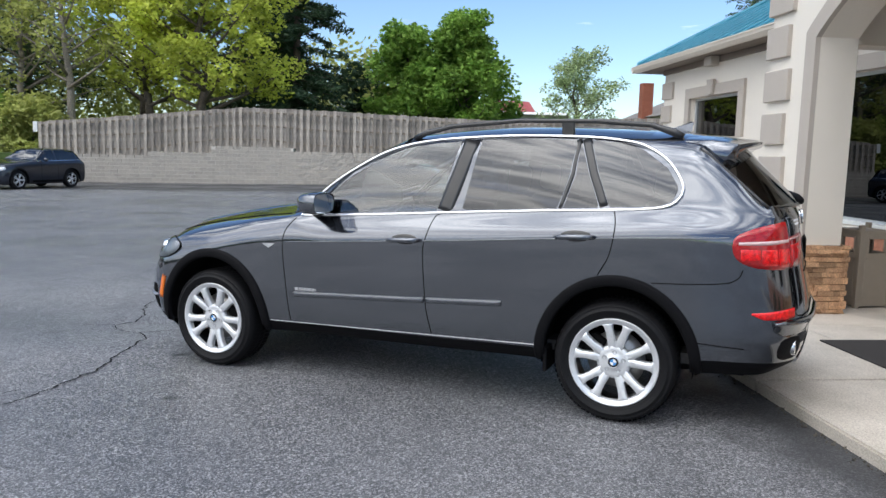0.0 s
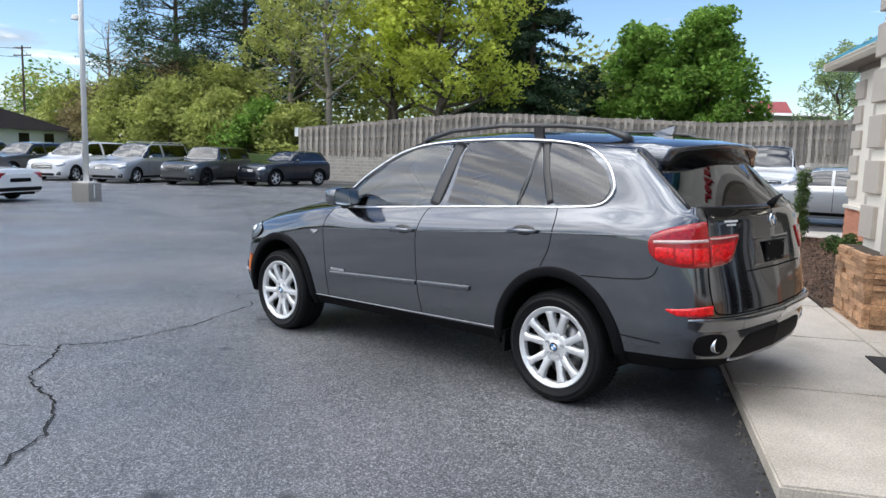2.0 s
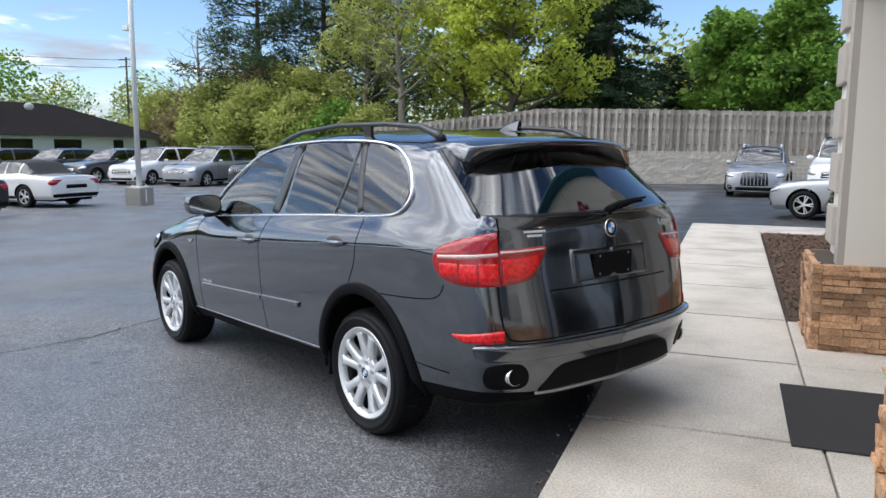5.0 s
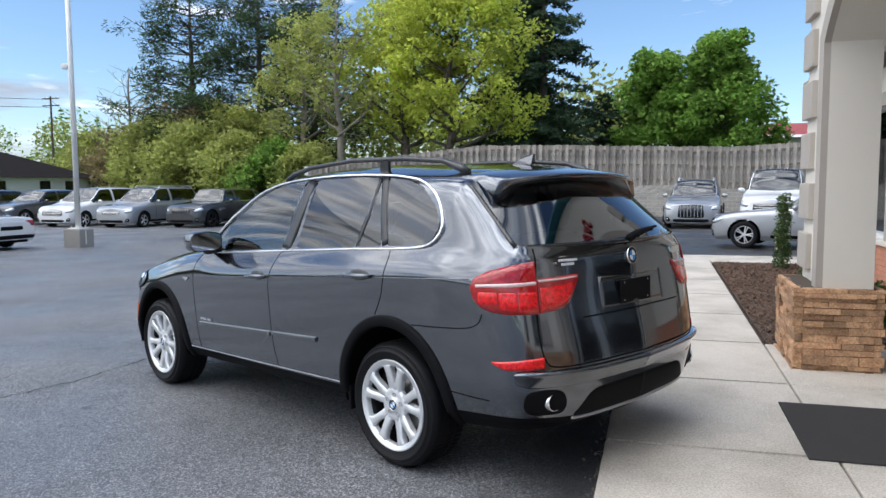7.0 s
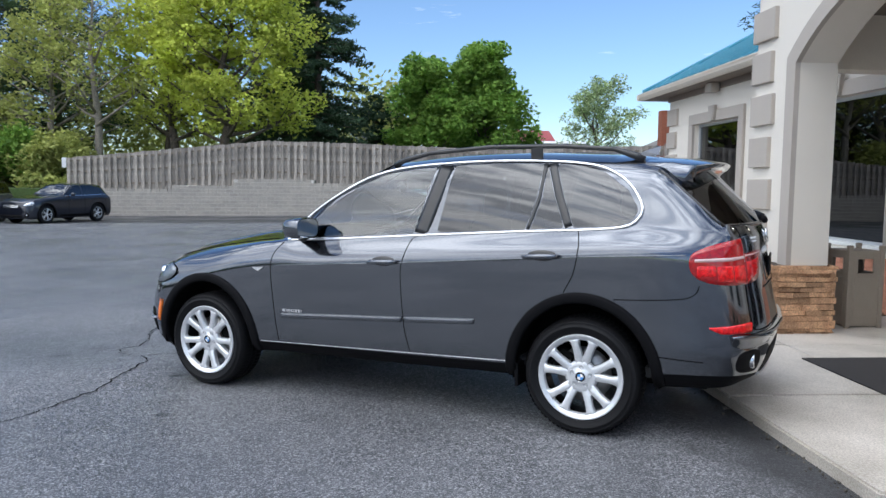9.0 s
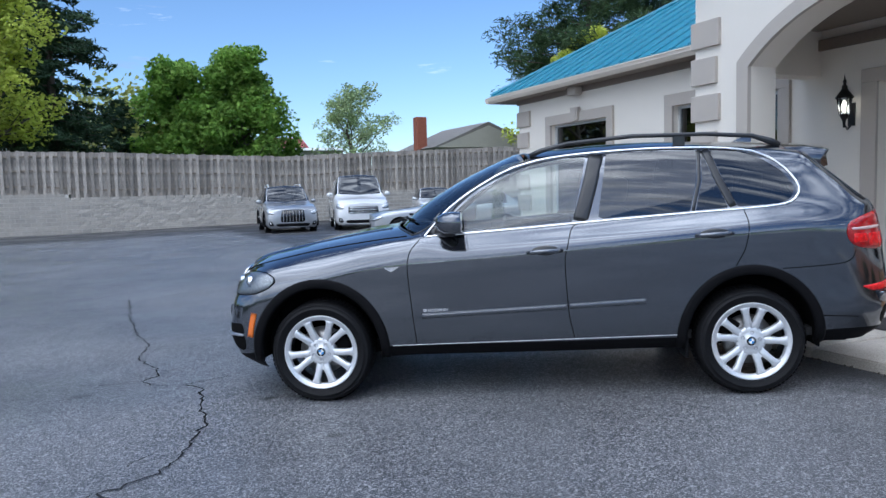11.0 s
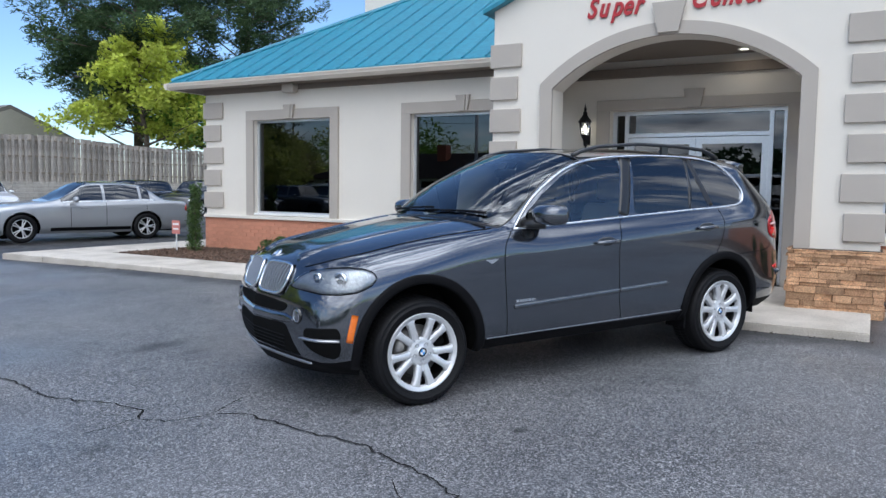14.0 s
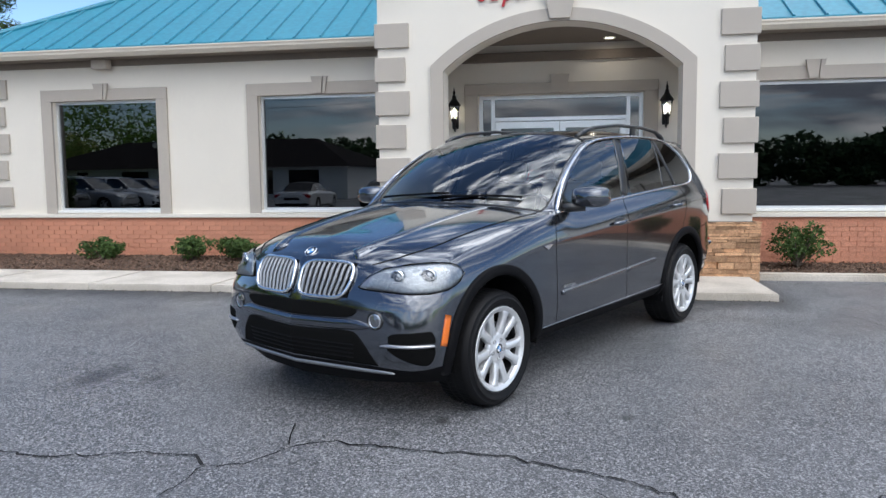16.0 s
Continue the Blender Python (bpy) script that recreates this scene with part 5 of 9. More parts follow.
def build_fence():
    e = thing("fence", "weathered grey-brown wooden shadow-box fence on the wall", "fence", kind="structure")
    rnd = random.Random(8)
    shapes = []
    for k in range(4):
        bm = boxes((0, 0.165, 0, 0.022, 0, 1.0))
        for v in bm.verts:
            v.co.x += rnd.uniform(-0.006, 0.006)
        shapes.append(mesh_of("board", bm, M["board"]))
    x, k, made = -19.7, 0, 0
    rest = bmesh.new()
    y = WALL_Y + 0.3
    while x < 39:
        z0, z1 = wall_top(x) - 0.16 + rnd.uniform(-0.02, 0.02), fence_top(x) + rnd.uniform(-0.03, 0.03)
        yy = y - 0.045 if k % 2 == 0 else y + 0.055
        if made < 300 and -19.8 < x < 34:
            ob = new("board", rnd.choice(shapes))
            wide = 1.0 if k % 2 == 0 else 1.75
            ob.matrix_basis = Matrix.Translation((x - 0.0825 * (wide - 1), yy, z0)) @ Matrix.Rotation(rnd.uniform(-0.012, 0.012), 4, "Y") @ Matrix.Diagonal((wide, 1, z1 - z0, 1))
            ob.parent = e
            made += 1
        else:
            box(rest, x - (0.062 if k % 2 else 0), x + 0.165 + (0.062 if k % 2 else 0), yy, yy + 0.02, z0, z1)
        x += 0.182
        k += 1
    tagged(part("board_run", rest, M["board"], e), kind="stuff")
    for f in (0.12, 0.5, 0.86):
        bm = bmesh.new()
        for a in np.arange(-19.6, 39, 2.4):
            za, zb = (wall_top(q) + (fence_top(q) - wall_top(q)) * f for q in (a + 0.05, min(a + 2.4, 38.9) - 0.05))
            prism(bm, [(a, za), (a + 2.4, zb), (a + 2.4, zb + 0.09), (a, za + 0.09)], "y", y - 0.021, y + 0.053)
        part("fence_rail", bm, M["rail_wood"], e)
    for a in np.arange(-19.6, 39, 2.4):
        part("fence_post", boxes((a - 0.05, a + 0.05, y + 0.08, y + 0.18, 0.4, fence_top(a) - 0.05)), M["rail_wood"], e)
    part("end_board", boxes((-19.95, -19.72, y - 0.06, y - 0.03, wall_top(-19) + 1.1, fence_top(-19.7))), M["white_paint"], e, "pale notice board")


build_fence()
# bank behind the wall
bm = bmesh.new()
prism(bm, [(-60, WALL_Y + 0.6), (60, WALL_Y + 0.6), (90, 170), (-120, 170), (-60, 45)], "z", -1.0, 1.0)
tagged(part("bank", bm, M["grass"]), "grassy bank behind the fence", "grass bank", kind="structure")
bm = bmesh.new()
prism(bm, [(-20.2, 34.5), (-20.2, 60), (-140, 60), (-140, 30.5), (-34, 30.5)], "z", -1.5, -0.24)
tagged(part("verge", bm, M["grass"]), "grass verge under the trees", "grass", kind="structure")


# ---- trees ----
def leaf_cloud(bm, centre, radius, n, size, rnd, flat=0.8, aspect=1.0):
    """Small tilted leaf cards, four-cornered and bent, scattered in a clump."""
    for _ in range(n):
        d = Vector((rnd.gauss(0, 1), rnd.gauss(0, 1), rnd.gauss(0, 1)))
        d.normalize()
        p = centre + Vector((d.x, d.y, d.z * flat)) * radius * rnd.uniform(0.25, 1.0) ** 0.6
        s = size * rnd.uniform(0.6, 1.3)
        a = Vector((rnd.gauss(0, 1), rnd.gauss(0, 1), rnd.gauss(0, 0.6))).normalized()
        b = a.cross(Vector((rnd.gauss(0, 1), rnd.gauss(0, 1), rnd.gauss(0, 1)))).normalized()
        c = a.cross(b) * s * 0.15
        vs = [bm.verts.new(q) for q in (p - a * s, p - b * s * 0.55 * aspect + c, p + a * s, p + b * s * 0.55 * aspect + c)]
        bm.faces.new(vs)


def limbs(bm, base, top, r0, rnd, n, spread, lo=0.35, rise=0.5, sub=3):
    """Trunk and branching limbs. Gives the limb tips."""
    base, top = Vector(base), Vector(top)
    pts = [base.lerp(top, f) + Vector((rnd.gauss(0, 1), rnd.gauss(0, 1), 0)) * 0.02 * (top - base).length * (f > 0) for f in np.linspace(0, 1, 7).tolist()]
    tube(bm, pts, [r0 * (1 - 0.88 * f) for f in np.linspace(0, 1, 7).tolist()], 8)
    tips = [pts[-1]]
    for k in range(n):
        f = lo + (0.97 - lo) * (k + rnd.random()) / n
        p = base.lerp(top, f)
        ang = k * 2.4 + rnd.uniform(-0.5, 0.5)
        ln = spread * (1.05 - 0.75 * (f - lo) / (1 - lo)) * rnd.uniform(0.75, 1.15)
        end = p + Vector((math.cos(ang) * ln, math.sin(ang) * ln, ln * rise * rnd.uniform(0.5, 1.4)))
        midp = p.lerp(end, 0.5) + Vector((0, 0, -0.06 * ln * rise))
        rb = r0 * (1 - 0.85 * f) * 0.5
        tube(bm, [p, midp, end], [rb, rb * 0.6, rb * 0.2], 5)
        tips.append(end)
        tips.append(midp.lerp(end, 0.5))
        for q in range(sub):
            s0 = p.lerp(end, rnd.uniform(0.35, 0.9))
            s1 = s0 + Vector((rnd.gauss(0, 1), rnd.gauss(0, 1), rnd.uniform(0.1, 1.0))) * ln * 0.28
            tube(bm, [s0, s1], [rb * 0.35, rb * 0.1], 4)
            tips.append(s1)
    return tips


def broad_tree(label, x, y, z, h, spread, leaf, seed, clumps=1.0, size=0.16, per=90, lo=0.22, bark="bark", clump_r=0.22, rise=0.55, r0=None, n=22):
    rnd = random.Random(seed)
    e = thing("tree", label, "tree", "trees behind the lot", Matrix.Translation((x, y, z)))
    wood, leaves = bmesh.new(), bmesh.new()
    tips = limbs(wood, (0, 0, 0), (rnd.uniform(-0.3, 0.3), rnd.uniform(-0.3, 0.3), h * 0.93), r0 or h * 0.022, rnd, n, spread, lo, rise)
    part("trunk", wood, M[bark], e, smooth=True)
    for t in tips:
        if rnd.random() < clumps:
            leaf_cloud(leaves, t, spread * clump_r * rnd.uniform(0.7, 1.3), int(per * rnd.uniform(0.6, 1.3)), size, rnd)
    if len(leaves.verts):
        part("crown", leaves, L[leaf], e)
    else:
        leaves.free()
    return e


def conifer(label, x, y, z, h, spread, leaf, seed, layers=26, lo=0.1, pine=False, size=0.22, per=26):
    rnd = random.Random(seed)
    e = thing("tree", label, "conifer", "trees behind the lot", Matrix.Translation((x, y, z)))
    wood, leaves = bmesh.new(), bmesh.new()
    tube(wood, [(0, 0, 0), (0.1, 0, h * 0.5), (0, 0.1, h)], [h * 0.017, h * 0.012, 0.03], 8)
    for k in range(layers):
        f = lo + (1 - lo) * (k + rnd.random() * 0.6) / layers
        reach = spread * ((1 - f) ** 0.8 * 1.05 + 0.06) if not pine else spread * (0.55 + 0.75 * math.sin(math.pi * min(1, (f - lo) / (1 - lo) + 0.12))) * rnd.uniform(0.5, 1.1)
        for q in range(5 if not pine else 6):
            if pine and rnd.random() < 0.15:
                continue
            ang = rnd.uniform(0, 6.283)
            ln = reach * rnd.uniform(0.75, 1.15)
            p0 = Vector((0, 0, h * f))
            p1 = p0 + Vector((math.cos(ang) * ln, math.sin(ang) * ln, ln * (rnd.uniform(-0.1, 0.5) if pine else -0.18)))
            tube(wood, [p0, p1], [0.05 + 0.05 * (1 - f), 0.015], 4)
            steps = max(2, int(ln / 0.55))
            for s in range(1, steps + 1):
                if pine and s < steps * 0.45:
                    continue
                c = p0.lerp(p1, s / steps)
                if pine:
                    c = c + Vector((rnd.gauss(0, 0.4), rnd.gauss(0, 0.4), rnd.gauss(0, 0.4)))
                leaf_cloud(leaves, c, 0.5 if not pine else 0.85, per, size, rnd, 0.55 if not pine else 0.8, 0.45 if not pine else 0.3)
    part("trunk", wood, M["bark"], e, smooth=True)
    part("crown", leaves, L[leaf], e)
    return e

# ---- trees and distant things ----
broad_tree("maple with bright yellow-green spring leaves", -12.6, 45.5, 0.9, 16.5, 5.6, "spring", 11, size=0.17, per=140, lo=0.16, n=34, clump_r=0.22)
broad_tree("maple with fresh yellow-green leaves", -17.0, 48.0, 0.9, 15.5, 4.6, "spring", 12, clumps=0.6, size=0.19, per=60, n=26)
broad_tree("thin pale tree that is only just coming into leaf", -20.7, 44.7, 0.9, 14.5, 3.8, "olive", 13, clumps=0.35, size=0.14, per=40, bark="bark_pale", lo=0.3, n=24)
broad_tree("thin grey tree with sparse olive leaves", -24.3, 47.0, 0.9, 13.5, 4.4, "olive", 14, clumps=0.7, size=0.17, per=60, bark="bark_pale", n=26)
broad_tree("grey tree with sparse olive leaves", -18.5, 52.0, 0.9, 15, 5.0, "olive", 15, clumps=0.7, size=0.2, per=60, n=24)
conifer("tall dark spruce with dense drooping branches", -7.6, 53.0, 0.9, 20.0, 5.2, "spruce", 21, layers=40, lo=0.04, size=0.3, per=22)
conifer("dark spruce beside the taller one", -3.4, 60.0, 0.9, 8.0, 3.4, "spruce", 22, layers=24, lo=0.03, size=0.3, per=20)
conifer("dark spruce behind the maples", -10.5, 56.0, 0.9, 17.5, 4.6, "spruce", 23, layers=30, lo=0.05, size=0.32, per=20)
conifer("dark low evergreen behind the fence", -1.6, 68.0, 0.9, 9.0, 4.0, "spruce", 24, layers=18, lo=0.02, size=0.3, per=20)
broad_tree("round broadleaf tree in full green leaf", 1.3, 57.5, 0.9, 10.6, 3.6, "green", 31, size=0.22, per=130, lo=0.12, n=26, clump_r=0.3)
broad_tree("round broadleaf tree in full green leaf", 5.6, 57.5, 0.9, 12.0, 3.7, "green", 32, size=0.22, per=130, lo=0.12, n=28, clump_r=0.3)
broad_tree("pale airy tree with new grey-green leaves", 17.8, 67.7, 0.9, 10.4, 4.2, "pale", 33, size=0.15, per=50, lo=0.2, n=28, clump_r=0.17, rise=0.8)
conifer("large dark pine with open branches", 30.0, 45.0, 0.9, 21.5, 6.0, "pine", 41, layers=24, lo=0.22, pine=True, size=0.26, per=62)
conifer("large dark pine behind the roof", 38.5, 42.5, 0.9, 20.0, 6.2, "pine", 42, layers=20, lo=0.25, pine=True, size=0.26, per=58)
broad_tree("small tree with bright lime-green leaves", 26.6, 40.2, 0.9, 11.4, 4.0, "spring", 34, size=0.17, per=110, lo=0.18, n=22, clump_r=0.22)
broad_tree("small tree with lime-green leaves", 32.0, 40.0, 0.9, 8.6, 4.0, "green", 35, size=0.18, per=100, lo=0.18, n=18, clump_r=0.25)
conifer("tall dark pine with open branches", -36.0, 50.0, -0.3, 19.0, 4.6, "pine", 43, layers=22, lo=0.15, pine=True, size=0.26, per=30)
conifer("tall dark pine with a broken crown", -31.5, 53.0, -0.3, 21.0, 4.8, "pine", 44, layers=22, lo=0.18, pine=True, size=0.26, per=30)
conifer("tall dark pine behind shrubs", -27.5, 55.0, -0.3, 19.0, 4.4, "pine", 45, layers=20, lo=0.2, pine=True, size=0.26, per=30)
broad_tree("bare grey tree without leaves", -45.8, 54.5, -0.3, 13.5, 5.0, "brown", 46, clumps=0.0, bark="bark_pale", n=34)
broad_tree("bare brown tree with a few buds", -41.5, 55.0, -0.3, 10.5, 4.2, "brown", 47, clumps=0.45, size=0.16, per=40, n=26)
for k, (x, y, h, s, leaf) in enumerate([(-38.0, 47.0, 6.8, 3.6, "olive"), (-33.0, 44.6, 6.2, 3.6, "olive"), (-28.8, 44.5, 5.2, 3.4, "olive"), (-25.5, 44.2, 4.6, 3.0, "green"), (-22.4, 43.5, 4.4, 2.6, "olive"),
                                        (-35.5, 51.0, 8.6, 4.2, "brown"), (-30.5, 48.5, 8.0, 4.0, "olive"), (-43.0, 50.5, 6.0, 3.6, "brown"), (-48.5, 52.5, 6.5, 3.6, "olive")]):
    broad_tree("low tree at the wood's edge with " + {"olive": "olive-green", "spring": "yellow-green", "green": "green", "brown": "brown"}[leaf] + " leaves", x, y, -0.3, h, s, leaf, 60 + k, size=0.17, per=75, lo=0.06, n=20, clump_r=0.3, r0=0.09)


def far_wood(name, label, x0, y0, x1, y1, h, depth, n, leaf, seed, size=0.026):
    """A distant wood: overlapping crowns of leaf clumps."""
    rnd = random.Random(seed)
    bm = bmesh.new()
    for k in range(n):
        f = (k + rnd.random()) / n
        hh = h * rnd.uniform(0.6, 1.1)
        cx, cy = x0 + (x1 - x0) * f + rnd.uniform(-1, 1) * depth, y0 + (y1 - y0) * f + rnd.uniform(-1, 1) * depth
        for q in range(7):
            c = Vector((cx + rnd.gauss(0, hh * 0.22), cy + rnd.gauss(0, hh * 0.22), hh * rnd.uniform(0.1, 0.86)))
            leaf_cloud(bm, c, hh * 0.28, 110, hh * size, rnd)
    tagged(part(name, bm, L[leaf]), label, "wood", kind="stuff")


far_wood("far_wood", "distant wood in olive spring leaf", -150, 62, -62, 118, 11.5, 8, 46, "olive", 71)
far_wood("far_wood_green", "distant green wood", -118, 76, -88, 96, 15.0, 5, 14, "green", 72)
far_wood("far_wood_behind", "wood behind the maples", -36, 62, 0, 66, 11.0, 3, 22, "olive", 73)
far_wood("far_wood_west", "dense dark wood across the road", -84, -75, -84, 62, 6.5, 4, 120, "pine", 74, 0.07)
# added out of view to the south; it shows only in reflections
far_wood("unseen_wood_south", "unseen wood added south of the lot", 40, -150, -130, -120, 11, 6, 50, "green", 75)


def gable_house(name, label, x0, x1, y0, y1, z0, zw, zr, wall, roof, along="x", openings=(), chimney=None):
    e = thing(name, label, "house")
    part("wall", boxes((x0, x1, y0, y1, z0, zw)), M[wall], e)
    bm = bmesh.new()
    o = 0.4
    if along == "x":
        m = (y0 + y1) / 2
        prism(bm, [(y0 - o, zw - 0.05), (y1 + o, zw - 0.05), (m, zr)], "x", x0 - 0.3, x1 + 0.3)
    else:
        m = (x0 + x1) / 2
        prism(bm, [(x0 - o, zw - 0.05), (x1 + o, zw - 0.05), (m, zr)], "y", y0 - 0.3, y1 + 0.3)
    rf = part("roof", bm, M[roof], e)
    for end in (-1, 1):
        bm = bmesh.new()
        if along == "x":
            v = x0 - 0.306 if end < 0 else x1 + 0.302
            prism(bm, [(y0, zw - 0.045), (y1, zw - 0.045), (m, zr - 0.3)], "x", v, v + 0.004)
        else:
            v = y0 - 0.306 if end < 0 else y1 + 0.302
            prism(bm, [(x0, zw - 0.045), (x1, zw - 0.045), (m, zr - 0.3)], "y", v, v + 0.004)
        part("gable", bm, M[wall], e)
    if chimney:
        part("chimney", boxes(chimney, bevel=0.03), M["brick_red"], rf)
    for a, b, c, d in openings:
        part("window", boxes((x0 - 0.03, x0 + 0.05, a, b, c, d)), CM["gloss_black"], e)
    return e


M["siding"] = mat("siding", (0.42, 0.4, 0.34), 0.8, vary=0.12, scale=3, fine=20, bump=0.2)
M["roof_grey"] = mat("roof_grey", (0.2, 0.185, 0.17), 0.9, vary=0.25, scale=2, fine=20, bump=0.3)
M["roof_blue"] = mat("roof_blue", (0.14, 0.155, 0.19), 0.7, vary=0.15, scale=2, fine=20, bump=0.2)
M["roof_red"] = mat("roof_red", (0.33, 0.07, 0.07), 0.7, vary=0.15, scale=2, fine=20, bump=0.2)
gable_house("house", "pale sided house with a grey gabled roof and brick chimney", 20.5, 30.0, 53.0, 62.0, 0.5, 4.9, 7.0, "siding", "roof_grey", "y", chimney=(19.9, 20.8, 55.6, 56.5, 3.0, 7.6))
gable_house("shed", "white shed with a blue-grey gabled roof", -5.3, -2.0, 70.0, 73.0, 0.5, 5.2, 6.6, "white_paint", "roof_blue", "x")
gable_house("house", "house with a red gabled roof behind the fence", 10.8, 14.6, 73.4, 80.0, 0.5, 6.0, 7.3, "siding", "roof_red", "x")
gable_house("outbuilding", "long low building with a pale flat roof", 9.0, 18.0, 71.5, 73.0, 0.5, 5.7, 5.95, "siding", "white_paint", "x")


def low_shop():
    """White-walled building with a dark hipped roof across the lot."""
    m = Matrix.Translation((-44.0, 47.5, -0.5)) @ Matrix.Rotation(radians(95.0), 4, "Z")
    e = thing("low_building", "long white single-storey building with a dark hipped shingle roof", "building", m=m)
    ln, dp, hw = 30.0, 11.0, 2.75
    part("wall", boxes((-ln, 0, 0, dp, -0.5, hw)), M["white_paint"], e)
    bm = bmesh.new()
    o = 0.5
    a = [bm.verts.new(c) for c in ((-ln - o, -o, hw), (o, -o, hw), (o, dp + o, hw), (-ln - o, dp + o, hw), (-ln + 5, dp / 2, hw + 2.5), (-6.0, dp / 2, hw + 2.5))]
    for fc in ((0, 1, 5, 4), (1, 2, 5), (2, 3, 4, 5), (3, 0, 4), (3, 2, 1, 0)):
        bm.faces.new([a[i] for i in fc])
    rf = part("roof", bm, M["shingle_dark"], e)
    part("chimney", boxes((-14.2, -13.2, 3.5, 4.3, hw + 1.0, hw + 3.2)), M["brick_red"], rf)
    bm = bmesh.new()
    bmesh.ops.create_uvsphere(bm, u_segments=12, v_segments=8, radius=0.45, matrix=Matrix.Translation((-10.6, 3.4, hw + 2.1)) @ Matrix.Diagonal((1, 0.3, 0.6, 1)))
    part("dish", bm, M["white_paint"], rf, "small white dish")
    for x in (-2.2, -5.0, -9.5, -14.0, -17.5, -21, -25.0):
        w = 1.1 if x in (-2.2, -5.0, -17.5) else 2.6
        part("window", boxes((x - w, x, -0.05, 0.03, 0.6, 2.5), bevel=0.02), CM["gloss_black"], e, "dark opening")
    return e


low_shop()


def utility_pole(x, y, z, h, arms):
    e = thing("utility_pole", "brown wooden utility pole with cross arms and wires", "utility pole", "utility poles", Matrix.Translation((x, y, z)))
    bm = bmesh.new()
    tube(bm, [(0, 0, 0), (0, 0, h)], [0.16, 0.11], 8)
    part("pole", bm, M["wood_pole"], e)
    for k in range(arms):
        part("cross_arm", boxes((-1.3, 1.3, -0.06, 0.06, h - 0.35 - 0.9 * k, h - 0.23 - 0.9 * k)), M["wood_pole"], e)
        for q in (-1.15, -0.6, 0.6, 1.15):
            bm = bmesh.new()
            lathe(bm, [(0.04, 0), (0.06, 0.06), (0.03, 0.16)], 8, Matrix.Translation((q, 0, h - 0.23 - 0.9 * k)), close=True)
            part("insulator", bm, M["galv"], e)
    return e


utility_pole(-73.8, 75.4, -1, 14.0, 2)
utility_pole(-56.1, 64.4, -1, 9.0, 0)
for (a, b, sag) in (((-73.8, 75.4, 12.6), (-125, 30, 17.5), 1.5), ((-73.8, 75.4, 11.6), (-125, 30, 16.2), 1.5), ((-73.8, 75.4, 12.6), (-56.1, 64.4, 7.7), 0.8), ((-56.1, 64.4, 7.6), (-20, 110, 9.0), 1.0)):
    bm = bmesh.new()
    A, B = Vector(a), Vector(b)
    tube(bm, [A.lerp(B, f) - Vector((0, 0, sag * 4 * f * (1 - f))) for f in np.linspace(0, 1, 14).tolist()], 0.03, 4)
    tagged(part("power_line", bm, M["wire"]), "black overhead power line", "power line", "power lines")


def lot_lamp():
    x, y = -16.0, 14.3
    z = ground_z(x, y)
    e = thing("lamp_post", "white steel lamp post on a square concrete foot", "lamp post", m=Matrix.Translation((x, y, z)))
    part("foot", boxes((-0.3, 0.3, -0.3, 0.3, -0.1, 0.56), bevel=0.03), M["concrete_dark"], e, "stained concrete foot")
    part("base_plate", boxes((-0.2, 0.2, -0.2, 0.2, 0.56, 0.59)), M["galv"], e)
    bm = bmesh.new()
    tube(bm, [(0, 0, 0.59), (0, 0, 9.2)], [0.085, 0.07], 14)
    part("pole", bm, M["galv"], e, smooth=True)
    for q in ((-0.14, -0.14), (0.14, -0.14), (0.14, 0.14), (-0.14, 0.14)):
        bm = bmesh.new()
        tube(bm, [(q[0], q[1], 0.585), (q[0], q[1], 0.66)], 0.018, 6)
        part("bolt", bm, M["galv"], e)
    bm = bmesh.new()
    tube(bm, [(0.302, -0.05, 0.1), (0.302, -0.05, 0.5)], 0.02, 6)
    part("conduit", bm, M["white_paint"], e)
    cam_box = part("floodlight", boxes((-0.28, -0.06, -0.09, 0.09, 5.35, 5.5), bevel=0.02), M["white_paint"], e, "small pale box on a bracket")
    part("lamp_head", boxes((-0.9, -0.05, -0.2, 0.2, 9.1, 9.3), bevel=0.04), M["galv"], e)
    return e


lot_lamp()


# ---- parked cars ----
def parked(x, y, heading):
    """Pose of a car whose rear axle is at (x, y); heading in degrees, 0 is towards -x."""
    return Matrix.Translation((x, y, ground_z(x, y))) @ Matrix.Rotation(radians(heading), 4, "Z")


def between(front, rear, size=1.0):
    """Pose from the middles of the front and rear axles. size: scale of the whole car."""
    return parked(rear[0], rear[1], math.degrees(math.atan2(rear[1] - front[1], rear[0] - front[0]))) @ Matrix.Scale(size, 4)


SEDAN = dict(length=4.85, width=1.85, height=1.45, wb=2.87, fo=0.85, hood=0.9, belt=0.93, cowl=-2.1, roof_f=-1.35, roof_r=-0.1, tail=0.6, deck=1.0)
SUV = dict(length=4.6, width=1.88, height=1.66, wb=2.8, fo=0.88, hood=1.02, belt=1.05, cowl=-2.05, roof_f=-1.3, roof_r=0.55, tail=0.85, deck=1.05, r=0.36)
VAN = dict(length=5.1, width=1.95, height=1.75, wb=3.05, fo=0.93, hood=1.0, belt=1.05, cowl=-2.6, roof_f=-1.75, roof_r=0.75, tail=1.02, deck=1.05, r=0.34)
SILVER, WHITE, BLACK, GREY = ("silver", (0.36, 0.37, 0.385)), ("white", (0.75, 0.75, 0.75)), ("black", (0.01, 0.011, 0.014)), ("grey", (0.05, 0.052, 0.055))
car("silver compact luxury SUV with roof rails and a tall chrome-barred grille", "car", between((2.25, 25.7), (2.55, 28.6), 1.1), SILVER, **dict(SUV, height=1.72), grille="tall", rails=True, clad=True)
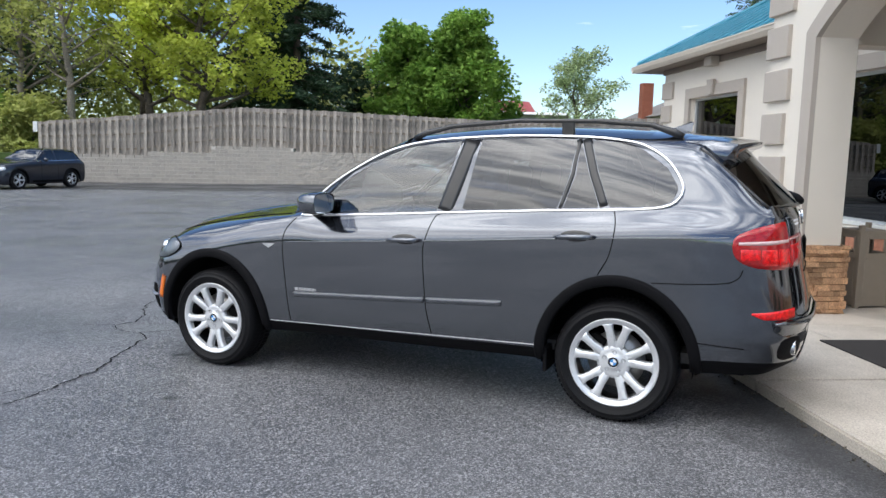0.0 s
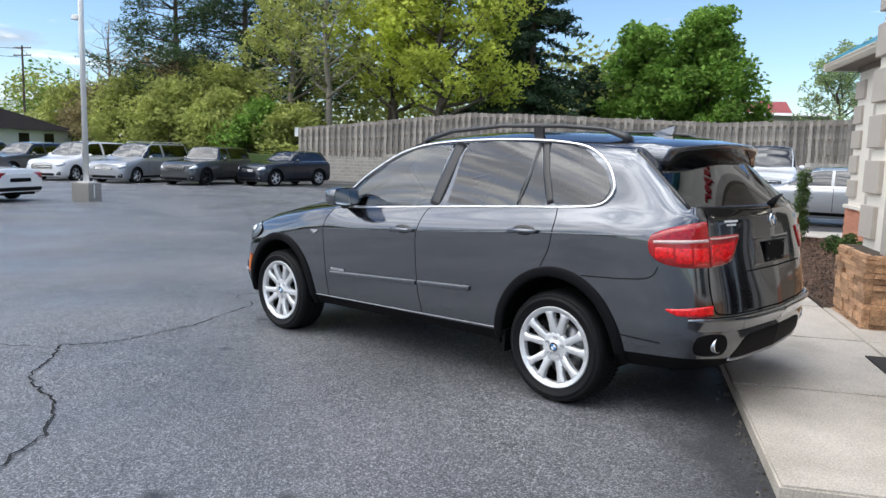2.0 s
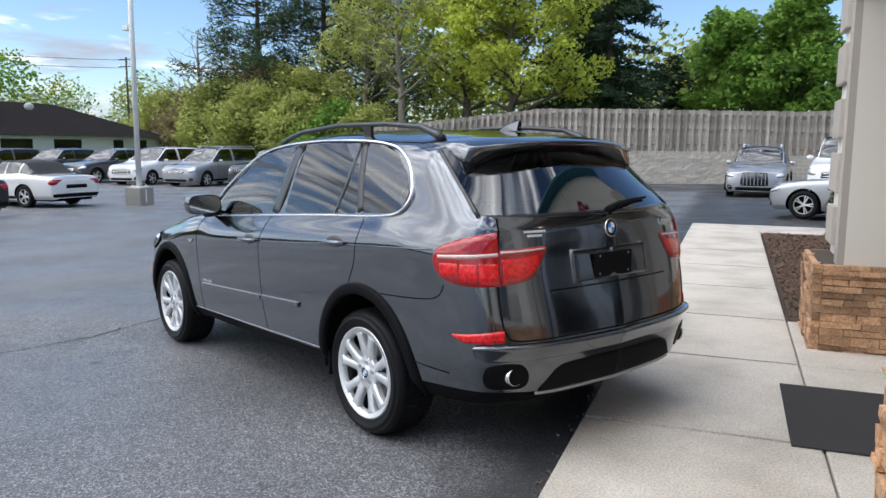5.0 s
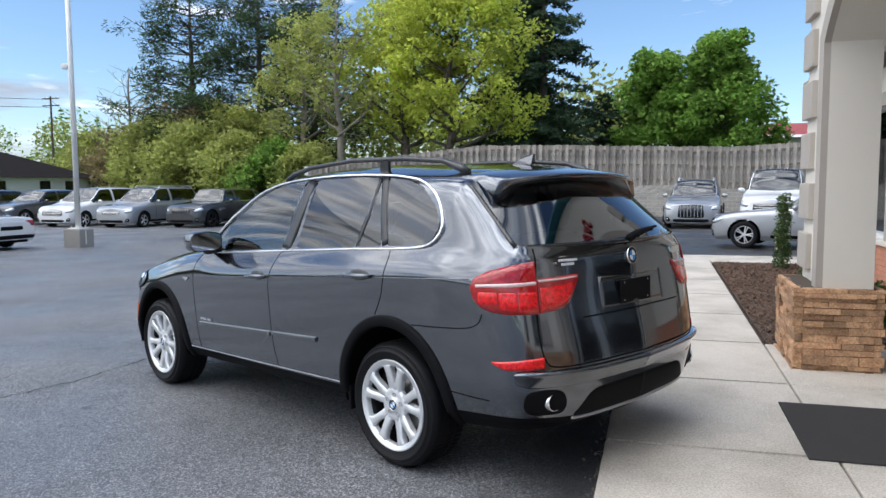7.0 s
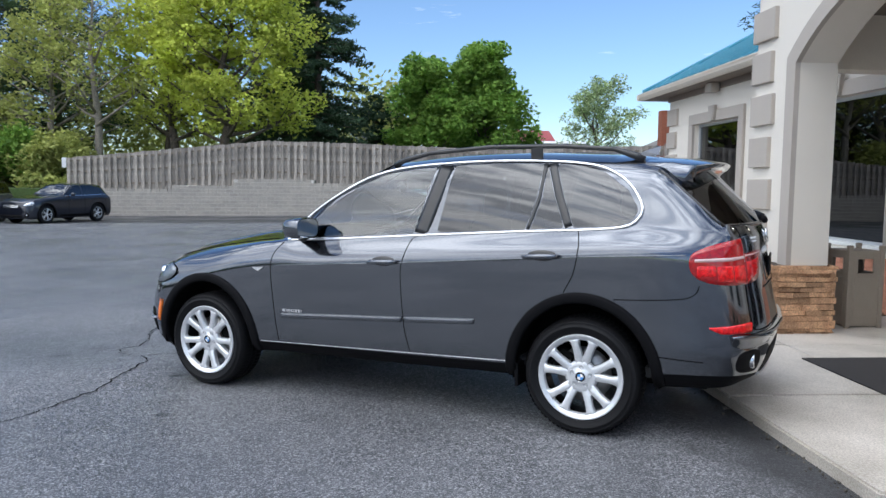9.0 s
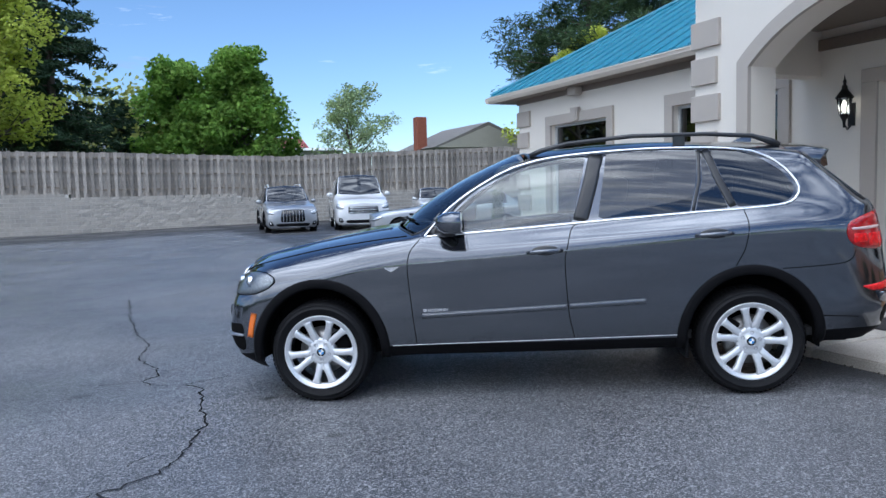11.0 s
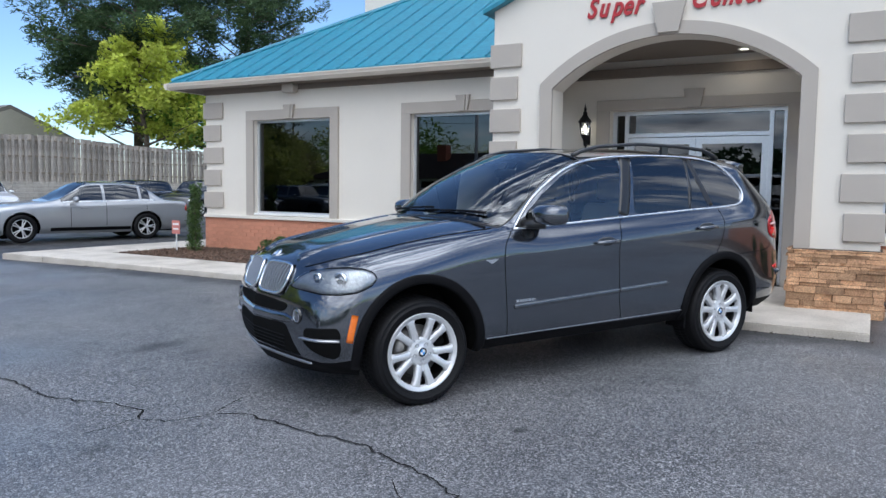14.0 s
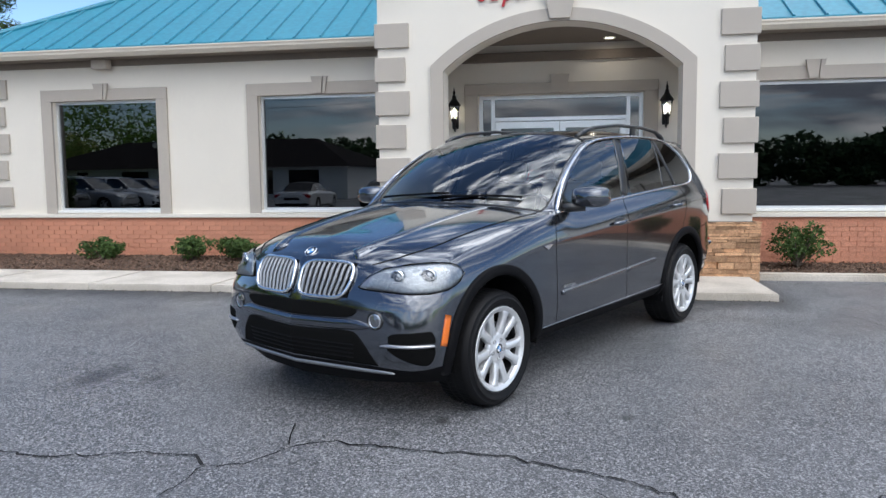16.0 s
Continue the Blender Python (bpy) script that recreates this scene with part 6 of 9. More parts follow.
car("white compact panel van by the fence", "van", between((5.05, 25.2), (5.65, 28.0), 1.2), WHITE, **dict(VAN, length=4.4, width=1.84, height=1.88, wb=2.66, fo=0.86, cowl=-2.35, roof_f=-1.6, hood=1.08, belt=1.12), metal=0.1, grille="wide", van=True)
car("silver four-door saloon with five-spoke wheels", "car", between((3.0, 15.9), (6.0, 15.0)), SILVER, **SEDAN, grille="plain")
car("white compact SUV by the fence", "car", between((9.9, 28.4), (10.7, 31.1)), WHITE, **SUV, metal=0.1)
car("black SUV behind the saloon", "car", between((14.2, 27.5), (16.9, 27.8)), BLACK, **SUV)
car("dark grey SUV at the fence", "car", between((16.5, 25.0), (19.0, 26.0)), GREY, **SUV)
car("red car behind the building", "car", between((19.6, 22.4), (22.3, 22.8)), ("red", (0.25, 0.012, 0.012)), **SUV)
# row across the lot
car("black small crossover with silver wheels", "car", between((-17.3, 28.9), (-16.3, 31.2), 1.12), ("blueblack", (0.012, 0.015, 0.026)), **dict(SUV, length=4.13, wb=2.53, width=1.77, height=1.57, cowl=-1.75, roof_f=-1.1, roof_r=0.35, tail=0.7), clad=True)
car("dark grey boxy off-roader with black wheels", "car", between((-20.3, 26.9), (-20.1, 29.6), 1.12), GREY, **dict(SUV, length=4.42, wb=2.63, cowl=-1.8, roof_f=-1.35, roof_r=0.75, tail=0.86, height=1.67, hood=1.04), dark_rims=True, clad=True, grille="slot")
car("silver minivan with grey roof rails", "minivan", between((-23.7, 26.5), (-23.6, 29.5), 1.12), SILVER, **VAN, rails=True)
car("white minivan in a row", "minivan", between((-27.2, 26.6), (-27.2, 29.6), 1.12), WHITE, **VAN, metal=0.1, grille="wide")
car("dark grey crossover in a row", "car", between((-31.2, 27.0), (-31.0, 29.8), 1.12), GREY, **SUV)
car("dark grey estate car in a row", "car", between((-34.8, 26.6), (-34.8, 29.6), 1.12), GREY, **dict(SUV, length=4.9, wb=3.0))
car("brown-grey pickup truck in a row", "pickup truck", between((-39.5, 26.5), (-39.5, 29.8)), ("taupe", (0.16, 0.14, 0.125)), **dict(VAN, height=1.85))
car("white convertible with a black fabric top", "convertible", between((-20.8, 13.0), (-18.2, 12.9)), WHITE, **dict(SEDAN, height=1.42, length=4.7, wb=2.7, cowl=-1.75, roof_f=-1.05, roof_r=-0.2, tail=0.35, deck=0.98), metal=0.1, open_top=True)
car("black saloon car beside the convertible", "car", between((-19.3, 8.6), (-16.5, 8.4)), BLACK, **SEDAN)

# ---- the grey SUV ----
SUV_POSE = Matrix.Translation((0.008, 0.018, 0.027)) @ Matrix.Rotation(radians(-29.05), 4, "Z") @ Matrix.Rotation(radians(-1.19), 4, "Y")
GRAPHITE = paint("graphite", (0.118, 0.128, 0.147), 0.95, 0.12)
WB = 2.933
HUB = 0.36


# sections from nose to tail: sill, rocker, low door, crease, belt, roof edge, roof, centre (x, y, z)
SECTIONS = [
    [(-3.67, 0, 0.24), (-3.745, 0, 0.36), (-3.765, 0, 0.5), (-3.745, 0, 0.68), (-3.7, 0, 0.80), (-3.665, 0, 0.89), (-3.625, 0, 0.945), (-3.57, 0, 0.97)],
    [(-3.6, 0.45, 0.24), (-3.68, 0.47, 0.36), (-3.7, 0.49, 0.5), (-3.69, 0.49, 0.68), (-3.65, 0.48, 0.80), (-3.605, 0.42, 0.905), (-3.58, 0.24, 0.96), (-3.53, 0, 0.99)],
    [(-3.42, 0.78, 0.24), (-3.565, 0.8, 0.34), (-3.615, 0.81, 0.51), (-3.595, 0.8, 0.69), (-3.5, 0.775, 0.86), (-3.44, 0.64, 0.965), (-3.43, 0.38, 1.02), (-3.42, 0, 1.04)],
    [(-3.3, 0.86, 0.24), (-3.38, 0.905, 0.36), (-3.41, 0.925, 0.52), (-3.38, 0.925, 0.70), (-3.28, 0.875, 0.925), (-3.24, 0.72, 1.01), (-3.22, 0.42, 1.065), (-3.2, 0, 1.085)],
    [(-2.93, 0.87, 0.26), (-2.93, 0.925, 0.38), (-2.93, 0.948, 0.58), (-2.93, 0.948, 0.85), (-2.9, 0.885, 1.01), (-2.88, 0.75, 1.075), (-2.86, 0.44, 1.13), (-2.85, 0, 1.155)],
    [(-2.48, 0.87, 0.30), (-2.48, 0.93, 0.385), (-2.48, 0.957, 0.6), (-2.48, 0.962, 0.93), (-2.5, 0.905, 1.085), (-2.5, 0.80, 1.125), (-2.56, 0.47, 1.175), (-2.6, 0, 1.195)],
    [(-2.2, 0.87, 0.31), (-2.2, 0.93, 0.39), (-2.2, 0.957, 0.6), (-2.2, 0.965, 0.955), (-2.2, 0.90, 1.132), (-2.26, 0.825, 1.15), (-2.4, 0.5, 1.195), (-2.46, 0, 1.21)],
    [(-1.82, 0.87, 0.31), (-1.82, 0.93, 0.39), (-1.82, 0.957, 0.61), (-1.82, 0.968, 0.975), (-1.82, 0.897, 1.152), (-1.79, 0.765, 1.478), (-1.96, 0.48, 1.49), (-2.02, 0, 1.495)],
    [(-1.4, 0.87, 0.31), (-1.4, 0.93, 0.39), (-1.4, 0.957, 0.62), (-1.4, 0.968, 1.0), (-1.4, 0.895, 1.172), (-1.42, 0.715, 1.628), (-1.45, 0.43, 1.69), (-1.48, 0, 1.705)],
    [(-0.7, 0.87, 0.315), (-0.7, 0.93, 0.395), (-0.7, 0.957, 0.64), (-0.7, 0.97, 1.043), (-0.7, 0.895, 1.208), (-0.7, 0.715, 1.667), (-0.7, 0.43, 1.735), (-0.7, 0, 1.752)],
    [(0.0, 0.87, 0.32), (0.0, 0.93, 0.4), (0.0, 0.957, 0.65), (0.0, 0.972, 1.086), (0.0, 0.895, 1.247), (0.0, 0.703, 1.642), (0.0, 0.42, 1.71), (0.0, 0, 1.73)],
    [(0.33, 0.86, 0.325), (0.33, 0.925, 0.41), (0.33, 0.955, 0.65), (0.35, 0.965, 1.1), (0.33, 0.885, 1.265), (0.38, 0.713, 1.603), (0.44, 0.45, 1.668), (0.455, 0, 1.69)],
    [(0.58, 0.83, 0.33), (0.6, 0.895, 0.42), (0.62, 0.93, 0.6), (0.62, 0.928, 1.08), (0.6, 0.865, 1.25), (0.6, 0.757, 1.432), (0.578, 0.46, 1.587), (0.6, 0, 1.63)],
    [(0.78, 0.75, 0.33), (0.86, 0.81, 0.42), (0.895, 0.83, 0.6), (0.85, 0.82, 1.07), (0.82, 0.8, 1.215), (0.785, 0.775, 1.28), (0.748, 0.48, 1.415), (0.79, 0, 1.43)],
    [(0.88, 0.45, 0.32), (0.985, 0.48, 0.40), (1.02, 0.5, 0.6), (0.955, 0.5, 1.06), (0.935, 0.49, 1.2), (0.905, 0.45, 1.265), (0.905, 0.25, 1.285), (0.905, 0, 1.29)],
    [(0.92, 0, 0.32), (1.02, 0, 0.40), (1.055, 0, 0.6), (0.985, 0, 1.05), (0.97, 0, 1.2), (0.95, 0, 1.255), (0.945, 0, 1.265), (0.94, 0, 1.27)],
]
U_STEPS = [7, 9, 9, 18, 18, 12, 14, 16, 26, 26, 14, 12, 12, 12, 10]
V_STEPS = [4, 8, 12, 7, 16, 8, 9]


def suv_grid():
    st = np.array(SECTIONS)
    st[:, :, 1] *= -1
    knots = np.r_[0, np.cumsum(np.linalg.norm(np.diff(st, axis=0), axis=2).mean(1))]
    svals = np.concatenate([np.arange(n) / n + i for i, n in enumerate(U_STEPS)] + [[len(U_STEPS)]])
    samples = np.interp(svals, np.arange(len(knots)), knots)
    cols = np.stack([span_curve(st[:, j], knots, samples) for j in range(8)], 1)
    vvals = np.concatenate([np.arange(n) / n + i for i, n in enumerate(V_STEPS)] + [[7]])
    rows = []
    for c in cols:
        k = np.r_[0, np.cumsum(np.maximum(np.linalg.norm(np.diff(c, axis=0), axis=1), 0.01))]
        rows.append(span_curve(c, k, np.interp(vvals, np.arange(8), k)))
    return np.array(rows), svals, vvals


G, SV, VV = suv_grid()

# outlines in side view (x, z)
ARCH_IN = lambda ax: [(ax + 0.425 * math.cos(a) * (1.02 if ax < -1 else 1), HUB + 0.455 * math.sin(a)) for a in np.linspace(-0.75, math.pi + 0.75, 44).tolist()]
GLASS = {
    "front_window": [(-2.06, 1.155), (-1.15, 1.2), (-1.04, 1.64), (-1.2, 1.632), (-1.42, 1.6), (-1.62, 1.525), (-1.85, 1.385), (-2.03, 1.235)],
    "rear_window": [(-0.98, 1.212), (-0.37, 1.24), (-0.315, 1.44), (-0.285, 1.648), (-0.6, 1.657), (-0.9, 1.65)],
    "rear_vent": [(-0.335, 1.242), (-0.12, 1.252), (-0.2, 1.45), (-0.265, 1.646), (-0.275, 1.44)],
    "quarter_window": [(-0.06, 1.256), (0.215, 1.268), (0.285, 1.3), (0.318, 1.37), (0.25, 1.48), (0.1, 1.59), (-0.03, 1.628), (-0.205, 1.646), (-0.14, 1.45)],
}
DLO = [(-2.17, 1.137), (-1.6, 1.162), (-1.0, 1.195), (-0.4, 1.225), (0.2, 1.256), (0.29, 1.28), (0.345, 1.36), (0.3, 1.46), (0.2, 1.56), (0.05, 1.628), (-0.25, 1.662), (-0.65, 1.672), (-1.05, 1.66), (-1.3, 1.638), (-1.52, 1.59), (-1.79, 1.462), (-2.0, 1.318), (-2.17, 1.137)]


def inside(poly, x, z):
    hit = False
    for (x0, z0), (x1, z1) in zip(poly, poly[1:] + poly[:1]):
        if (z0 > z) != (z1 > z) and x < (x1 - x0) * (z - z0) / (z1 - z0) + x0:
            hit = not hit
    return hit


def nearest_on(poly, x, z):
    best = (9, x, z)
    for (x0, z0), (x1, z1) in zip(poly, poly[1:] + poly[:1]):
        dx, dz = x1 - x0, z1 - z0
        f = max(0.0, min(1.0, ((x - x0) * dx + (z - z0) * dz) / (dx * dx + dz * dz + 1e-12)))
        px, pz = x0 + f * dx, z0 + f * dz
        d = math.hypot(px - x, pz - z)
        if d < best[0]:
            best = (d, px, pz)
    return best


POLYS = dict(GLASS, arch_f=ARCH_IN(-WB), arch_r=ARCH_IN(0.0))


def suv_class(i, j):
    c = (G[i, j] + G[i + 1, j] + G[i + 1, j + 1] + G[i, j + 1]) / 4
    s, v = (SV[i] + SV[i + 1]) / 2, (VV[j] + VV[j + 1]) / 2
    x, y, z = c[0], abs(c[1]), c[2]
    if v < 3.6 and y > 0.7:
        for nm in ("arch_f", "arch_r"):
            if abs(x - (-WB if nm == "arch_f" else 0)) < 0.6 and z < 0.85 and inside(POLYS[nm], x, z):
                return nm
    if 4 < v < 5:
        for nm in GLASS:
            if inside(POLYS[nm], x, z):
                return nm
    if v > 5 and 6 < s < 8:
        return "windscreen"
    if v > 5 and 11.25 < s < 13.9:
        return "rear_screen"
    if v > 5.35 and 8.12 < s < 10.3:
        return "roof_glass"
    if v < 1:
        return "cladding"
    return "body"


CLS = [[suv_class(i, j) for j in range(len(VV) - 1)] for i in range(len(SV) - 1)]


def snap_grid():
    """Moves the corners that lie on the edge of a region onto the region's outline, along the surface."""
    g = G.copy()
    nu, nv = len(SV), len(VV)
    for i in range(1, nu - 1):
        for j in range(1, nv - 1):
            around = {CLS[i - 1][j - 1], CLS[i - 1][j], CLS[i][j - 1], CLS[i][j]}
            if len(around) < 2:
                continue
            x, _, z = G[i, j]
            du, dv = (G[i + 1, j] - G[i - 1, j]) / 2, (G[i, j + 1] - G[i, j - 1]) / 2
            key = next((k for k in around if k in POLYS), None)
            if key:
                d, px, pz = nearest_on(POLYS[key], x, z)
                det = du[0] * dv[2] - du[2] * dv[0]
                if abs(det) > 1e-6 and d < 0.05:
                    a = ((px - x) * dv[2] - (pz - z) * dv[0]) / det
                    b = (du[0] * (pz - z) - du[2] * (px - x)) / det
                    if abs(a) < 1.3 and abs(b) < 1.3:
                        g[i, j] = G[i, j] + a * du + b * dv
    return g


GS = snap_grid()
FLAT = G[:, :, :].reshape(-1, 3)


def on_side(x, z, lo=0.5, hi=5.2):
    """The point of the left flank at (x, z), and its outward normal."""
    jm = [j for j in range(1, len(VV) - 1) if lo <= VV[j] <= hi]
    sub = G[1:-1, jm]
    d = (sub[:, :, 0] - x) ** 2 + (sub[:, :, 2] - z) ** 2 + np.where(np.abs(sub[:, :, 1]) < 0.4, 9, 0)
    i, k = np.unravel_index(np.argmin(d), d.shape)
    i, j = i + 1, jm[k]
    du, dv = (G[i + 1, j] - G[i - 1, j]) / 2, (G[i, j + 1] - G[i, j - 1]) / 2
    det = du[0] * dv[2] - du[2] * dv[0]
    p = G[i, j].copy()
    if abs(det) > 1e-7:
        a = ((x - p[0]) * dv[2] - (z - p[2]) * dv[0]) / det
        b = (du[0] * (z - p[2]) - du[2] * (x - p[0])) / det
        p = p + max(-1.5, min(1.5, a)) * du + max(-1.5, min(1.5, b)) * dv
    n = np.cross(du, dv)
    n = n / (np.linalg.norm(n) + 1e-9)
    if n[1] > 0:
        n = -n
    return Vector(p), Vector(n)


def on_end(y, z, rear):
    """The point of the nose or the tail at (y < 0, z), and its outward normal."""
    rng = [i for i in range(1, len(SV) - 1) if (SV[i] > 12.9 if rear else SV[i] < 2.9)]
    sub = G[rng][:, 1:-1]
    d = (sub[:, :, 1] - y) ** 2 + (sub[:, :, 2] - z) ** 2
    a, b = np.unravel_index(np.argmin(d), d.shape)
    i, j = rng[a], b + 1
    du, dv = (G[i + 1, j] - G[i - 1, j]) / 2, (G[i, j + 1] - G[i, j - 1]) / 2
    det = du[1] * dv[2] - du[2] * dv[1]
    p = G[i, j].copy()
    if abs(det) > 1e-7:
        f = ((y - p[1]) * dv[2] - (z - p[2]) * dv[1]) / det
        h = (du[1] * (z - p[2]) - du[2] * (y - p[1])) / det
        p = p + max(-1.5, min(1.5, f)) * du + max(-1.5, min(1.5, h)) * dv
    n = np.cross(du, dv)
    n = n / (np.linalg.norm(n) + 1e-9)
    if (n[0] > 0) != rear:
        n = -n
    return Vector(p), Vector(n)


def dense(pts, step=0.03):
    out = []
    for a, b in zip(pts, pts[1:]):
        n = max(1, int(math.hypot(b[0] - a[0], b[1] - a[1]) / step))
        out += [(a[0] + (b[0] - a[0]) * k / n, a[1] + (b[1] - a[1]) * k / n) for k in range(n)]
    return out + [pts[-1]]


def smooth_line(pts, n=60):
    p = np.array(pts)
    k = np.r_[0, np.cumsum(np.linalg.norm(np.diff(p, axis=0), axis=1))]
    return [tuple(r) for r in span_curve(p, k, np.linspace(0, k[-1], n)).tolist()]


def at_sz(s, z):
    return skin_point(G, SV, int(np.argmax(VV >= 5.0)), s, z)


def skin_plate(name, rows, lift, material, parent, side=0, label="", **kw):
    bm = bmesh.new()
    for q in ((1, -1) if side == 0 else (side,)):
        skin_patch(bm, rows, lift, q, **kw)
    bmesh.ops.remove_doubles(bm, verts=bm.verts[:], dist=0.0004)
    return part(name, bm, material, parent, label, True)


HEADLIGHT = [(1.0, 0.795, 0.803), (1.08, 0.789, 0.83), (1.2, 0.786, 0.86), (1.5, 0.78, 0.9), (1.95, 0.771, 0.921), (2.45, 0.77, 0.928), (2.85, 0.782, 0.921), (3.02, 0.798, 0.908), (3.12, 0.82, 0.89), (3.17, 0.85, 0.868)]
TAIL_OUTER = [(11.985, 1.055, 1.078), (12.02, 1.02, 1.108), (12.08, 0.998, 1.122), (12.18, 0.975, 1.136), (12.45, 0.95, 1.162), (12.8, 0.942, 1.183), (13.285, 0.943, 1.2)]
TAIL_INNER = [(13.305, 0.945, 1.114), (13.62, 0.957, 1.118), (13.74, 0.97, 1.12), (13.84, 1.0, 1.121), (13.96, 1.06, 1.123), (14.02, 1.095, 1.122)]


def even_screen():
    """The grid with the windscreen's inner points laid on one evenly bent surface x(y, z)."""
    g = GS.copy()
    mine = {(a, b) for i in range(len(SV) - 1) for j in range(len(VV) - 1) if CLS[i][j] == "windscreen" for a in (i, i + 1) for b in (j, j + 1)}
    p = np.array([GS[k] for k in sorted(mine)])
    terms = lambda y, z: np.stack([np.ones_like(y), z, y * y, z * z, z * y * y, y ** 4], -1)
    co = np.linalg.lstsq(terms(p[:, 1], p[:, 2]), p[:, 0], rcond=None)[0]
    for k in mine:
        g[k][0] = float(terms(np.array([g[k][1]]), np.array([g[k][2]]))[0] @ co)
    return g


def suv_part(name, key, material, e, label="", mirror=True, smooth=True):
    keys = key if isinstance(key, tuple) else (key,)
    bm = grid_faces(bmesh.new(), even_screen() if key == "windscreen" else GS, lambda i, j: CLS[i][j] in keys, mirror=True)
    return part(name, bm, material, e, label, smooth)


def side_glass_surface():
    """A low-order surface y(x, z) through the side windows, so that the panes bend evenly."""
    pts = np.array([GS[i, j] for i in range(len(SV) - 1) for j in range(len(VV) - 1) if CLS[i][j] in GLASS])
    terms = lambda x, z: np.stack([np.ones_like(x), x, z, x * x, x * z, z * z, x ** 3, x * x * z], -1)
    co = np.linalg.lstsq(terms(pts[:, 0], pts[:, 2]), pts[:, 1], rcond=None)[0]
    return lambda x, z: terms(x, z) @ co


SIDE_Y = side_glass_surface()


def on_glass(x, z):
    """The point of the left side glass at (x, z), and its outward normal."""
    f = lambda a, b: float(SIDE_Y(np.array([a]), np.array([b]))[0])
    y = f(x, z)
    n = Vector((f(x + 0.01, z) - y, -0.01, f(x, z + 0.01) - y))
    return Vector((x, y, z)), n.normalized()


def half_part(name, key, material, e, side, label="", push=0.0):
    bm = bmesh.new()
    g = GS.copy()
    if key in GLASS:
        g[:, :, 1] = SIDE_Y(g[:, :, 0], g[:, :, 2])
    g = g * np.array([1, side, 1])
    vs = {}
    for i in range(len(SV) - 1):
        for j in range(len(VV) - 1):
            if CLS[i][j] == key:
                q = []
                for a, b in ((i, j), (i + 1, j), (i + 1, j + 1), (i, j + 1)):
                    if (a, b) not in vs:
                        vs[a, b] = bm.verts.new(g[a, b])
                    q.append(vs[a, b])
                if side < 0:
                    q.reverse()
                try:
                    bm.faces.new(q)
                except ValueError:
                    pass
    bmesh.ops.remove_doubles(bm, verts=bm.verts[:], dist=0.0008)
    if push:
        bm.normal_update()
        for v in bm.verts:
            v.co += v.normal * push
    return part(name, bm, material, e, label, True)


def roundel(name, centre, normal, r, parent):
    """A round badge: chrome ring, black band, quartered blue and white middle."""
    n = Vector(normal).normalized()
    m = Matrix.Translation(centre) @ n.to_track_quat("Z", "Y").to_matrix().to_4x4()
    ring = part(name, lathe(bmesh.new(), [(r, -0.004), (r, 0.003), (r * 0.94, 0.006), (r * 0.9, 0.004)], 28, m), CM["chrome"], parent, "round badge", True)
    part("badge_band", lathe(bmesh.new(), [(r * 0.9, 0.0035), (r * 0.58, 0.0035)], 28, m), CM["gloss_black"], ring)
    for k in range(4):
        bm = bmesh.new()
        c = bm.verts.new(m @ Vector((0, 0, 0.004)))
        arc = [bm.verts.new(m @ Vector((math.cos(a) * r * 0.58, math.sin(a) * r * 0.58, 0.004))) for a in np.linspace(k * math.pi / 2, (k + 1) * math.pi / 2, 7).tolist()]
        for a, b in zip(arc, arc[1:]):
            bm.faces.new((c, a, b))
        part("badge_field", bm, CM["badge_blue" if k % 2 else "badge_white"], ring)
    return ring


CM["badge_blue"] = mat("badge_blue", (0.05, 0.25, 0.6), 0.25, vary=0.02, bump=0, coat=1.0)
CM["badge_white"] = mat("badge_white", (0.8, 0.8, 0.8), 0.25, vary=0.02, bump=0, coat=1.0)
CM["tread"] = mat("tread", (0.013, 0.013, 0.014), 0.85, vary=0.2, fine=90, bump=0.5, spec=0.15)
CM["tint"] = glass("tint", (0.07, 0.08, 0.085), mix=0.35)
CM["screen"] = glass("screen", (0.68, 0.75, 0.75), mix=0.4)
CM["clear"] = glass("clear", (0.7, 0.77, 0.74), mix=0.5)
CM["black_trim"] = mat("black_trim", (0.012, 0.012, 0.013), 0.3, vary=0.05, bump=0, coat=0.3)
CM["steel_brushed"] = mat("steel_brushed", (0.5, 0.5, 0.52), 0.3, metal=0.9, vary=0.08, bump=0.05)
CM["leather"] = mat("leather", (0.5, 0.46, 0.4), 0.6, vary=0.12, fine=150, bump=0.15)


CM["lens"] = glass("lens", (0.88, 0.92, 0.95), mix=0.35)
CM["lamp_back"] = mat("lamp_back", (0.4, 0.41, 0.43), 0.35, metal=0.5, vary=0.2, scale=14, bump=0.0)
CM["grille_alloy"] = mat("grille_alloy", (0.3, 0.31, 0.325), 0.35, metal=0.6, vary=0.04, bump=0.0)
CM["projector"] = mat("projector", (0.2, 0.21, 0.23), 0.08, metal=0.7, vary=0.1, bump=0.0, coat=1.0)
CM["tail_bright"] = mat("tail_bright", (0.8, 0.008, 0.01), 0.12, vary=0.3, scale=45, fine=160, bump=0.1, coat=0.8, spec=0.3, second=(0.45, 0.004, 0.006))
CM["mirror"] = mat("mirror", (0.9, 0.9, 0.9), 0.02, metal=1.0, vary=0.0, bump=0.0)


